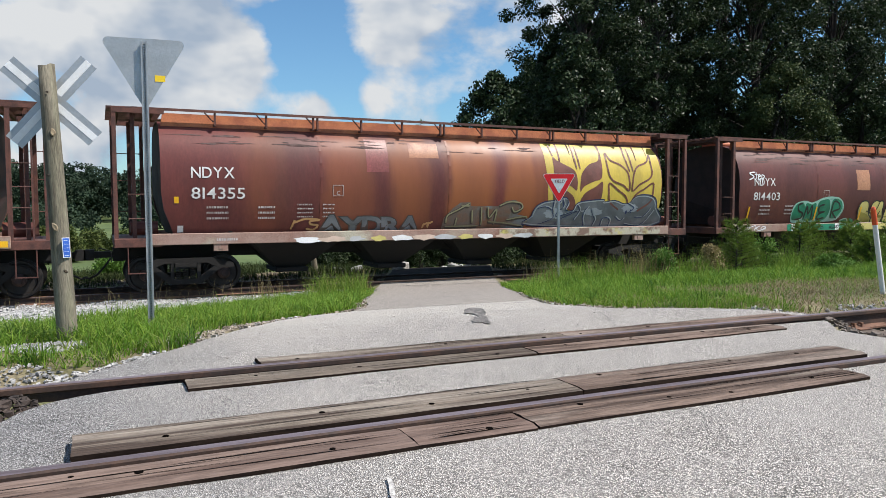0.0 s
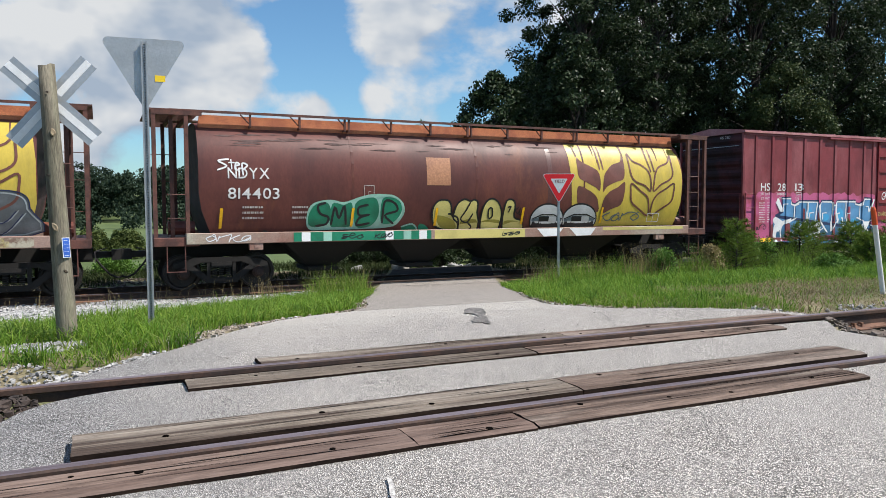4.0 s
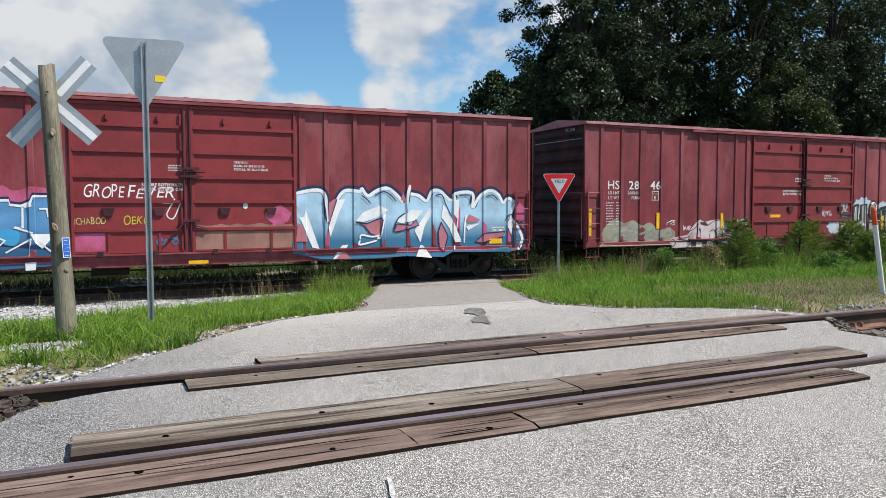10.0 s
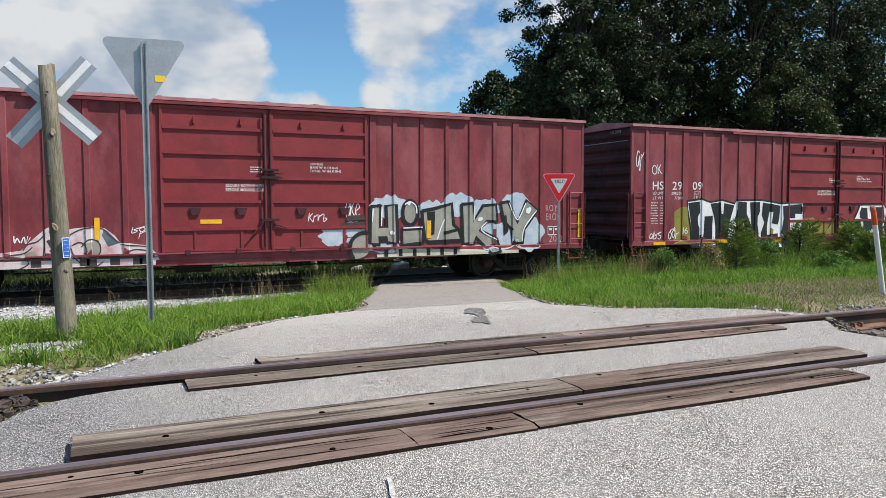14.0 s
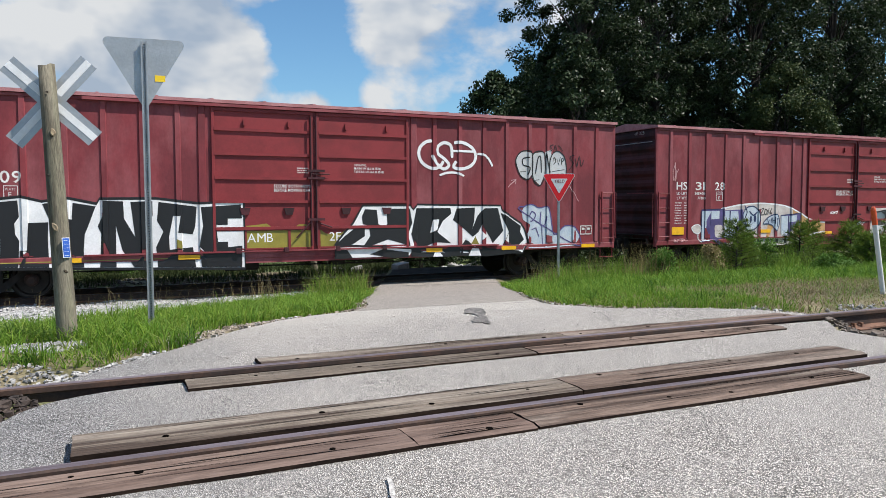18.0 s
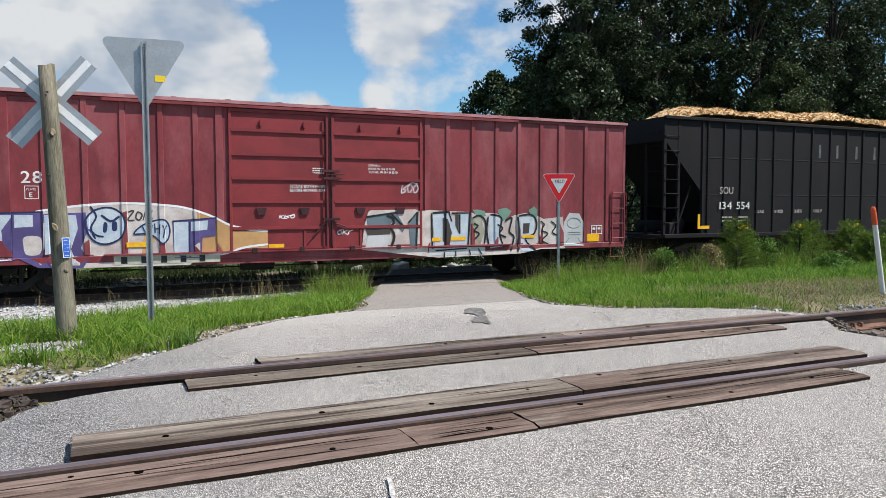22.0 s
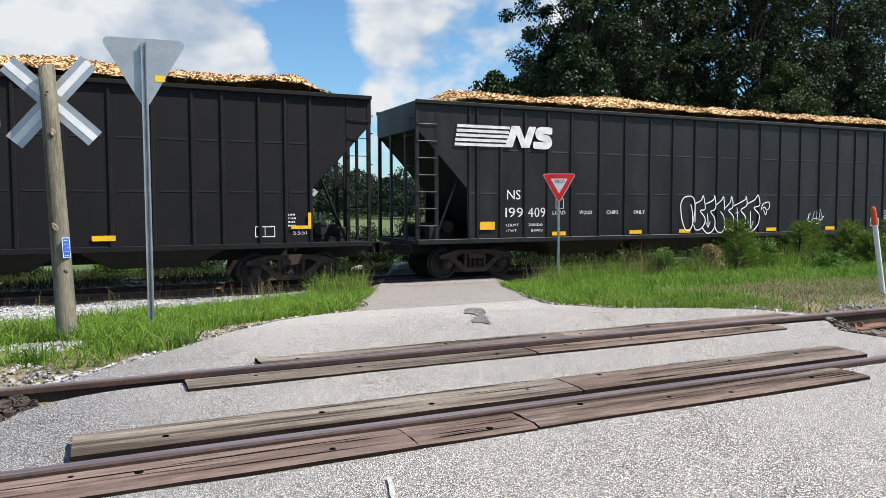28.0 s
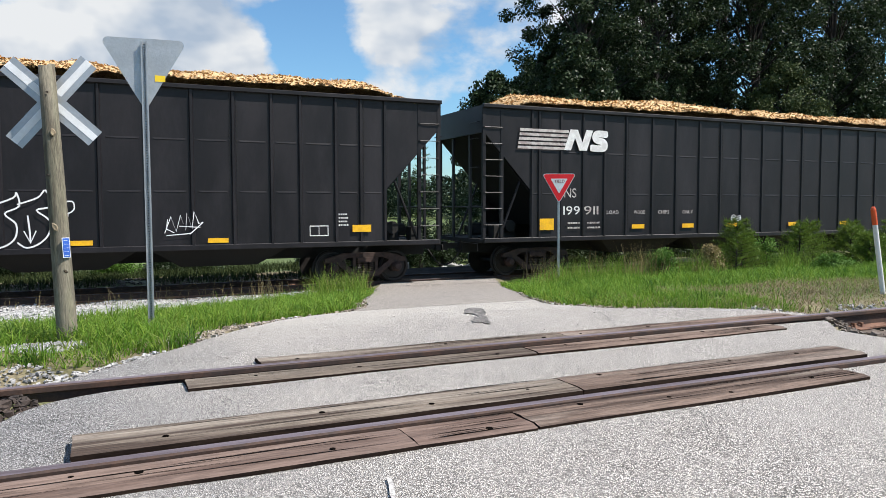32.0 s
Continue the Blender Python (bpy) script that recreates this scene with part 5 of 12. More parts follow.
def bush(x, y, height, radius, seed, mt, label, name="bush", clumps=24, per=120, size=0.035):
    rng = np.random.default_rng(seed)
    z0 = ground_z(x, y) - 0.03
    t = base(name, pose(x, y, z0), label=label, category="bush", group="bushes by the track")
    bm = bmesh.new()
    cs, rs = [], []
    for k in range(clumps):
        a, f = rng.uniform(0, 6.28), rng.uniform(0.15, 1.0)
        d = radius * math.sqrt(rng.random()) * (1.15 - f * 0.75)
        p = (d * math.cos(a), d * math.sin(a), height * f)
        cs.append(p), rs.append(rng.uniform(0.10, 0.24) * (0.5 + radius))
        rod(bm, (p[0] * 0.15, p[1] * 0.15, 0), p, 0.012, 5, 0.004, False)
    part("stemwork", bm, BARK, t)
    v, f = leaves(np.array(cs), np.array(rs), per, size, rng, 1.0)
    tris("foliage", v, f, mt, t)
    return t


def pine(x, y, height, radius, seed):
    """A young pine: whorls of limbs thick with long needles."""
    rng = np.random.default_rng(seed)
    t = base("young_pine", pose(x, y, ground_z(x, y) - 0.03), label="bushy young pine in the tall grass", category="tree", group="young pines")
    bm = bmesh.new()
    rod(bm, (0, 0, 0), (0, 0, height * 0.95), 0.03, 7, 0.008)
    px, py, pz, dx = [], [], [], []
    v, f = [], []
    for k in range(46):
        h = height * (0.12 + 0.85 * (k / 46))
        a = k * 2.4 + rng.uniform(-0.3, 0.3)
        ln = radius * (1.05 - 0.8 * k / 46) * rng.uniform(0.7, 1.1)
        e = Vector((math.cos(a) * ln, math.sin(a) * ln, h + 0.25 * ln))
        rod(bm, (0, 0, h), e, 0.009, 4, 0.004, False)
        for j in range(110):
            s = rng.uniform(0.25, 1.05)
            c = Vector((0, 0, h)).lerp(e, s)
            d = Vector(rng.normal(0, 1, 3))
            d = (d.normalized() + Vector((math.cos(a), math.sin(a), 0.5)) * 0.7).normalized() * rng.uniform(0.09, 0.17)
            w = d.cross(Vector((0.3, 0.2, 1))).normalized() * 0.006
            o = len(v)
            v += [tuple(c - w), tuple(c + w), tuple(c + d)]
            f.append((o, o + 1, o + 2))
    part("trunk", bm, BARK, t)
    tris("needles", v, f, NEEDLE, t)
    return t


def far_wood():
    """The wooded rise beyond the field: many crowns too far to count."""
    rng = np.random.default_rng(21)
    cs, rs = [], []
    for k in range(330):
        x = rng.uniform(-34, 82)
        y = rng.uniform(118, 150)
        top = 8.2 + 3.0 * noise.noise(Vector((x * 0.045, 2, 0))) + rng.normal(0, 0.9) + (y - 118) * 0.06
        rad = rng.uniform(1.8, 3.6)
        for j in range(15):
            a, h = rng.uniform(0, 6.28), rng.uniform(0.0, 1.0)
            d = rad * math.sqrt(max(0.0, 1 - (1.6 * h - 0.6) ** 2)) * rng.uniform(0.5, 1.0)
            cs.append((x + d * math.cos(a), y + d * math.sin(a), ground_z(0, y) + top * (0.12 + 0.80 * h)))
            rs.append(rad * 0.36)
    v, f = leaves(np.array(cs), np.array(rs), 46, 0.24, rng, 0.8)
    tagged(tris("distant_woods", v, f, LEAF_FAR), "far green woods along the edge of the field", "woods", kind="stuff")
    # scrub in front of it, in the low field
    cs, rs = [], []
    for k in range(70):
        x, y = rng.uniform(-40, 26), rng.uniform(70, 112)
        for j in range(5):
            cs.append((x + rng.normal(0, 0.9), y + rng.normal(0, 0.6), ground_z(x, y) + rng.uniform(0.2, 2.4)))
            rs.append(rng.uniform(0.6, 1.1))
    v, f = leaves(np.array(cs), np.array(rs), 60, 0.22, rng, 0.9)
    tagged(tris("field_scrub", v, f, LEAF_FAR), "scattered scrub in the far field", "scrub", kind="stuff")


def woods():
    oak = "dense dark green broadleaf tree behind the train"
    tree("oak_tree", 18.3, 30.0, 9.0, 2.3, 31, "smaller rounded broadleaf tree on the wood's edge", 110, 170, 0.10, 0.12)
    tree("oak_tree", 24.6, 31.0, 22.0, 4.3, 32, oak, 360, 210, 0.092, 0.14)
    tree("oak_tree", 21.6, 27.5, 10.5, 2.6, 41, oak, 120, 160, 0.10, 0.14)
    tree("oak_tree", 29.8, 31.5, 22.0, 4.2, 33, oak, 280, 210, 0.092, 0.18)
    tree("oak_tree", 36.5, 30.5, 21.0, 5.0, 34, oak, 360, 210, 0.092, 0.14)
    tree("oak_tree", 44.5, 31.0, 22.0, 5.4, 35, oak, 360, 210, 0.092, 0.14)
    tree("oak_tree", 53.0, 32.0, 20.0, 5.5, 36, oak, 280, 180, 0.10, 0.14)
    tree("oak_tree", 34.6, 26.2, 10.0, 2.8, 37, "lighter broadleaf tree in front of the dark wood", 150, 190, 0.085, 0.12, LEAF_LT)
    tree("oak_tree", 42.0, 26.8, 9.5, 2.6, 42, oak, 100, 160, 0.10, 0.12)
    for k, (x, y, h, r) in enumerate(((30.5, 40, 15, 4.5), (34, 41, 16, 5.0), (41, 42, 15, 5.0), (49, 41, 17, 5.5), (58, 40, 18, 6), (27.5, 38, 13, 3.6), (66, 38, 18, 6), (31, 46, 13, 5), (46, 47, 15, 6), (33.0, 37.5, 25, 5.0), (40.5, 37.0, 26, 5.5), (48.5, 37.5, 25, 5.5))):
        tree("oak_tree", x, y, h, r, 60 + k, "shaded tree deeper in the wood", 150, 120, 0.16, 0.06)
    rng = np.random.default_rng(77)
    for k in range(16):
        bush(13.6 + k * 2.9 + rng.uniform(-0.6, 0.6), 23.8 + rng.uniform(-0.8, 1.2), rng.uniform(2.0, 3.2) if k > 2 else 1.6, 1.9, 300 + k, LEAF, "dark thicket at the foot of the wood", "thicket", 40, 130, 0.085)
    pine(14.9, 31.5, 7.0, 1.0, 91)
    # low growth behind the far track on the open side
    for k, (x, y, h, r) in enumerate(((-3.6, 21.8, 0.9, 0.8), (-2.2, 22.4, 1.0, 0.9), (0.4, 22.0, 0.6, 0.7), (1.9, 22.3, 0.5, 0.7), (3.2, 22.6, 0.5, 0.7), (7.0, 22.4, 0.8, 0.9), (8.0, 22.6, 1.2, 1.0), (9.2, 22.4, 1.3, 1.2), (10.8, 22.8, 1.5, 1.3), (12.4, 22.6, 1.5, 1.3), (8.4, 22.6, 0.9, 0.9))):
        bush(x, y, h, r, 200 + k, WEED if k == 2 else LEAF, "low green bush beyond the far track", "bush", 36, 170, 0.04)
    for k in range(9):
        bush(-7.6 + 1.05 * k + rng.uniform(-0.3, 0.3), 32.5 + rng.uniform(-1.5, 1.5), rng.uniform(0.9, 1.7) if k < 7 else 1.2, 1.0, 700 + k, LEAF_MID, "tall shrub at the field's near edge", "shrub", 60, 190, 0.055)
    for k in range(20):
        bush(10.4 + 1.2 * k + rng.uniform(-0.4, 0.4), 20.9 + rng.uniform(-0.3, 0.8), rng.uniform(0.65, 1.15), 0.9, 500 + k, LEAF, "low dark brush behind the far track", "bush", 26, 110, 0.05)
    # between the tracks
    for k, (x, y, h, r) in enumerate(((14.2, 10.2, 1.45, 0.85), (15.0, 10.8, 1.2, 0.7), (16.9, 10.6, 1.35, 0.8), (18.0, 11.2, 1.45, 0.85), (19.2, 10.8, 1.3, 0.85), (20.3, 11.6, 1.5, 0.9), (21.4, 11.0, 1.5, 0.9), (16.0, 11.6, 1.2, 0.7), (18.6, 9.8, 1.0, 0.8), (20.2, 9.6, 1.05, 0.8))):
        pine(x, y, h, r, 5 + k)
    for k, (x, y, h, r, mt) in enumerate(((11.9, 10.3, 0.75, 0.4, WEED), (13.2, 10.1, 0.8, 0.4, SEED), (16.0, 11.0, 0.9, 0.6, WEED), (19.0, 10.0, 0.9, 0.7, WEED), (20.8, 10.2, 0.9, 0.7, WEED), (15.6, 8.6, 0.5, 0.5, WEED), (22.5, 10.5, 1.2, 0.9, WEED))):
        bush(x, y, h, r, 400 + k, mt, "green weedy bush in the grass" if mt is WEED else "dried brown weed clump in the grass", "bush", 26, 110, 0.028)


def road_marks():
    """A torn tar patch, cracks, and the pale lane and concrete beyond the far track."""
    def lay(name, pts, y_up, mt, label, cat):
        vs = [(x, y, level(y) + y_up) for x, y in pts]
        bm = bmesh.new()
        f = bm.faces.new([bm.verts.new(v) for v in vs])
        f.normal_update()
        bmesh.ops.triangulate(bm, faces=[f])
        return tagged(part(name, bm, mt), label, cat, kind="structure")
    rnd = random.Random(6)
    edge = []
    ring = [(3.41, 3.63), (3.59, 3.77), (3.61, 3.63), (3.31, 2.98), (3.10, 2.52), (3.07, 2.64), (2.98, 2.65), (3.14, 2.90), (3.24, 3.01), (3.26, 3.17), (3.18, 3.16)]
    for (x0, y0), (x1, y1) in zip(ring, ring[1:] + ring[:1]):
        edge += [(x0 + (x1 - x0) * k / 4 + rnd.uniform(-0.02, 0.02), y0 + (y1 - y0) * k / 4 + rnd.uniform(-0.03, 0.03)) for k in range(4)]
    lay("tar_patch", edge, 0.0085, TAR, "dark torn tar patch in the road", "road patch")
    smear = [(0.955, -0.60), (0.970, -0.61), (0.955, -0.68), (0.918, -0.79), (0.890, -0.84), (0.908, -0.76), (0.935, -0.68)]
    lay("paint_smear", smear, 0.0085, SMEAR, "faint white paint smear on the road", "road mark")
    cracks = ((((6.9, 14.55), (8.0, 14.4), (9.1, 14.3), (9.9, 13.95)), 0.05), (((3.50, 3.42), (3.58, 3.19), (3.80, 3.14)), 0.012), (((3.60, 3.63), (3.36, 3.09), (3.10, 2.50)), 0.006), (((-0.45, 0.80), (-0.31, 0.86), (-0.12, 0.83), (0.17, 0.78)), 0.007),
              (((2.02, -0.37), (1.97, -0.50), (1.99, -0.62)), 0.0035), (((3.02, 4.45), (3.6, 4.30), (4.2, 4.05), (4.6, 3.95)), 0.012), (((4.46, 2.78), (4.30, 2.44), (4.12, 2.09)), 0.012), (((4.9, 0.85), (5.2, 0.9), (5.5, 0.92)), 0.008),
              (((2.6, 3.4), (2.9, 3.38)), 0.012), (((2.3, 2.95), (2.55, 2.9)), 0.012), (((4.4, 6.6), (4.9, 6.55), (5.2, 6.6)), 0.02), (((5.6, 9.0), (6.3, 9.1)), 0.025))
    for k, (pts, w) in enumerate(cracks):
        line = curve_pts(pts, 6)
        bm = bmesh.new()
        prev = None
        for i, (x, y) in enumerate(line):
            ax, ay = line[max(i - 1, 0)]
            bx, by = line[min(i + 1, len(line) - 1)]
            d = math.hypot(bx - ax, by - ay)
            hw = w / 2 * rnd.uniform(0.3, 1.2) * (0.2 if i in (0, len(line) - 1) else 1)
            nx, ny = -(by - ay) / d * hw, (bx - ax) / d * hw
            z = level(y) + 0.0095
            pair = (bm.verts.new((x + nx, y + ny, z)), bm.verts.new((x - nx, y - ny, z)))
            if prev:
                bm.faces.new((prev[0], prev[1], pair[1], pair[0]))
            prev = pair
        tagged(part("road_crack", bm, CRACK), "thin dark crack in the pavement", "crack", kind="structure")


meadow()
ballast()
woods()
far_wood()
road_marks()


def beyond_track():
    """A pale concrete block and tumbled rubble behind the far track."""
    bm = boxed(-0.28, 0.28, -0.16, 0.16, 0.0, 0.22, bevel=0.02)
    ob = part("concrete_block", bm, SEAL_PALE)
    ob.matrix_basis = pose(9.0, 19.5, -1.10, 4, -7, 25)
    tagged(ob, "pale concrete block lying behind the far track", "concrete block")
    rnd = random.Random(12)
    for x, y, n in ((11.6, 21.0, 9), (13.2, 21.2, 7), (7.6, 20.4, 5)):
        for k in range(n):
            s = rnd.uniform(0.08, 0.24)
            bm = boxed(-s, s, -s * 0.7, s * 0.7, -s * 0.4, s * 0.4, bevel=s * 0.2)
            for v in bm.verts:
                v.co *= rnd.uniform(0.8, 1.15)
            ob = part("rubble_stone", bm, STONE)
            px, py = x + rnd.uniform(-0.7, 0.7), y + rnd.uniform(-0.4, 0.4)
            ob.matrix_basis = pose(px, py, ground_z(px, py) + s * 0.25, rnd.uniform(-20, 20), rnd.uniform(-20, 20), rnd.uniform(0, 180))
            tagged(ob, "broken pale rubble stone behind the far track", "rubble", group="rubble behind the track")


beyond_track()


def far_crossbuck(m):
    """The crossing sign of the other approach, behind the far track, its post leaning."""
    s = base("railroad_crossbuck", m, label="grey leaning wooden post with a white crossbuck behind the train", category="crossing sign")
    bm = bmesh.new()
    rings = []
    for k in range(7):
        z, r = -0.4 + 3.72 * k / 6, 0.10 - 0.004 * k
        rings.append([bm.verts.new((r * math.cos(2 * math.pi * i / 10) + 0.012 * noise.noise(Vector((i, k, 7))), r * math.sin(2 * math.pi * i / 10), z)) for i in range(10)])
    for a, b in zip(rings, rings[1:]):
        for i in range(10):
            bm.faces.new((a[i], a[(i + 1) % 10], b[(i + 1) % 10], b[i]))
    bm.faces.new(rings[-1])
    part("post", bm, POST_WOOD, s, smooth=True)
    for tilt, y in ((46.0, -0.105), (-42.0, -0.112)):
        bl = part("blade", boxed(-0.61, 0.61, -0.002, 0.002, -0.11, 0.11), ALU, s, "weathered aluminium blade with a white face")
        bl.matrix_basis = pose(0.0, y, 2.95, 0, tilt, 0)
        part("white_face", boxed(-0.60, 0.60, -0.0045, -0.0025, -0.10, 0.10), WHITE_REFL, bl)
        for x in (-0.34, 0.05, 0.38):
            part("worn_letter_bar", boxed(x - 0.11, x + 0.11, -0.0062, -0.0047, -0.055, 0.055), LETTER_WORN, bl)
    return s


far_crossbuck(pose(6.42, 20.6, -1.15, 0, -8.4, -12))
# ---------- the train: shared running gear ----------
WHEEL_R = 0.42
SETS = []          # wheelsets, with their x on the car
CARS = []          # cars, with their x at 0 s


def wheelset_mesh():
    bm = bmesh.new()
    prof = []
    for s in (-1, 1):
        y0 = s * 0.716
        lathe(bm, [(y0 - s * 0.035, 0.455), (y0 - s * 0.005, 0.455), (y0 + s * 0.005, WHEEL_R + 0.005), (y0 + s * 0.10, WHEEL_R - 0.005), (y0 + s * 0.10, 0.36), (y0 + s * 0.055, 0.33), (y0 + s * 0.045, 0.16), (y0 + s * 0.11, 0.13), (y0 + s * 0.11, 0.08)], 28, "y")
    lathe(bm, [(-1.08, 0.075), (1.08, 0.075)], 14, "y")
    me = bpy.data.meshes.new("wheelset")
    bm.to_mesh(me), bm.free()
    me.materials.append(WHEEL)
    return me


def side_frame_mesh():
    """A cast truck side: an arched top, a sprung window and two pedestals."""
    bm = bmesh.new()
    prism(bm, [(-1.12, 0.56), (-1.10, 0.66), (-0.62, 0.80), (0.62, 0.80), (1.10, 0.66), (1.12, 0.56), (0.80, 0.54), (0.48, 0.68), (-0.48, 0.68), (-0.80, 0.54)], -0.06, 0.06)
    prism(bm, [(-0.80, 0.54), (-0.66, 0.60), (-0.26, 0.30), (0.26, 0.30), (0.66, 0.60), (0.80, 0.54), (0.36, 0.18), (-0.36, 0.18)], -0.055, 0.055)
    prism(bm, [(-0.34, 0.30), (-0.26, 0.30), (-0.26, 0.70), (-0.34, 0.70)], -0.05, 0.05)
    prism(bm, [(0.26, 0.30), (0.34, 0.30), (0.34, 0.70), (0.26, 0.70)], -0.05, 0.05)
    for x in (-0.16, 0.0, 0.16):
        for k in range(5):
            lathe_z = 0.32 + 0.05 * k
            box(bm, x - 0.055, x + 0.055, -0.05, 0.05, lathe_z, lathe_z + 0.026)
    box(bm, -0.24, 0.24, -0.10, 0.9, 0.56, 0.68)
    me = bpy.data.meshes.new("side_frame")
    bm.to_mesh(me), bm.free()
    me.materials.append(TRUCK)
    return me


def cap_mesh():
    bm = bmesh.new()
    lathe(bm, [(-0.10, 0.07), (-0.085, 0.095), (-0.03, 0.10), (0.0, 0.14), (0.09, 0.15)], 14, "y")
    me = bpy.data.meshes.new("bearing_cap")
    bm.to_mesh(me), bm.free()
    me.materials.append(BEARING)
    return me


WHEELSET_ME, FRAME_ME, CAP_ME = wheelset_mesh(), side_frame_mesh(), cap_mesh()
FRAME_RUST_ME = side_frame_mesh()
FRAME_RUST_ME.materials[0] = TRUCK_RUST


def truck(car, x, side_me=FRAME_ME):
    t = base("truck")
    t.parent = car
    t.location = (x, 0, 0)
    for s, rot in ((-1, 0), (1, 180)):
        f = link("side_frame", side_me, t)
        f.matrix_basis = pose(0, s * 1.0, 0, 0, 0, rot)
        for e in (-0.88, 0.88):
            c = link("bearing_cap", CAP_ME, t)
            c.matrix_basis = pose(e, s * 1.08, WHEEL_R, 0, 0, rot)
    for e in (-0.88, 0.88):
        w = link("wheelset", WHEELSET_ME, t)
        w.location = (e, 0, WHEEL_R)
        SETS.append((w, e))
    return t


def coupler(car, x, s):
    """Draft gear, knuckle, cut lever and a hanging air hose at one end."""
    bm = bmesh.new()
    box(bm, min(x - s * 0.9, x), max(x - s * 0.9, x), -0.17, 0.17, 0.72, 1.05)
    box(bm, min(x, x + s * 0.42), max(x, x + s * 0.42), -0.07, 0.07, 0.80, 0.95)
    prism(bm, [(x + s * 0.40, 0.75), (x + s * 0.62, 0.75), (x + s * 0.62, 1.0), (x + s * 0.40, 1.0)], -0.17, 0.12)
    part("coupler", bm, TRUCK, car)
    bm = bmesh.new()
    pts = [(x + s * 0.05, -0.34, 0.80), (x + s * 0.18, -0.36, 0.62), (x + s * 0.35, -0.34, 0.42), (x + s * 0.52, -0.28, 0.33), (x + s * 0.64, -0.2, 0.36)]
    for a, b in zip(pts, pts[1:]):
        rod(bm, a, b, 0.024, 7)
    part("air_hose", bm, UNDER, car)
    bm = bmesh.new()
    rod(bm, (x + s * 0.04, -1.35, 0.98), (x + s * 0.04, -0.5, 0.98), 0.012, 6)
    rod(bm, (x + s * 0.04, -0.5, 0.98), (x + s * 0.30, -0.12, 1.04), 0.012, 6)
    rod(bm, (x + s * 0.04, -1.35, 0.98), (x + s * 0.05, -1.38, 0.78), 0.012, 6)
    part("cut_lever", bm, IRON, car)


def rungs(car, name, x0, x1, zs, y, material, stiles=True, z0=None, z1=None):
    """A ladder of round rungs between two upright bars."""
    bm = bmesh.new()
    lad = None
    if stiles:
        for x in (x0, x1):
            box(bm, x - 0.018, x + 0.018, y - 0.012, y + 0.03, z0 if z0 is not None else zs[0] - 0.1, z1 if z1 is not None else zs[-1] + 0.1)
    else:
        for x in (x0, x1):
            for z in zs:
                box(bm, x - 0.012, x + 0.012, y - 0.01, y + 0.08, z - 0.02, z + 0.02)
    lad = part(name, bm, material, car)
    for z in zs:
        bm = bmesh.new()
        rod(bm, (x0, y, z), (x1, y, z), 0.012, 6)
        part("rung", bm, material, lad)
    return lad


# ---------- boxcar ----------
BOX_HALF = 9.2
RIBS = [-8.63, -7.86, -7.08, -6.32, -5.53, -4.76, -3.97, -3.21, -2.68, 2.66, 3.27, 4.03, 4.77, 5.49, 6.23, 6.90, 7.76, 8.54]
WIDE = {-7.08: 0.11, 6.90: 0.10, -2.68: 0.075, 2.66: 0.075}
SHEET_Y, RIB_Y = -1.468, -1.50


def rib_cuts():
    xs = []
    for r in RIBS:
        w = WIDE.get(r, 0.052)
        xs += [r - w - 0.016, r - w, r + w, r + w + 0.016]
    return tuple(xs)


def box_side_y(x, z):
    if abs(x) < 2.62:
        return -1.505
    for r in RIBS:
        w = WIDE.get(r, 0.052)
        d = abs(x - r)
        if d < w + 0.016 and 0.98 < z < 4.36:
            return RIB_Y if d <= w else SHEET_Y + (RIB_Y - SHEET_Y) * (w + 0.016 - d) / 0.016
    return SHEET_Y if z > 0.93 else -1.494


BOX_SIDE = {"xs": tuple(sorted(rib_cuts() + (-2.62, -2.60, 2.60, 2.62))), "zs": (0.93, 0.94), "y": box_side_y}


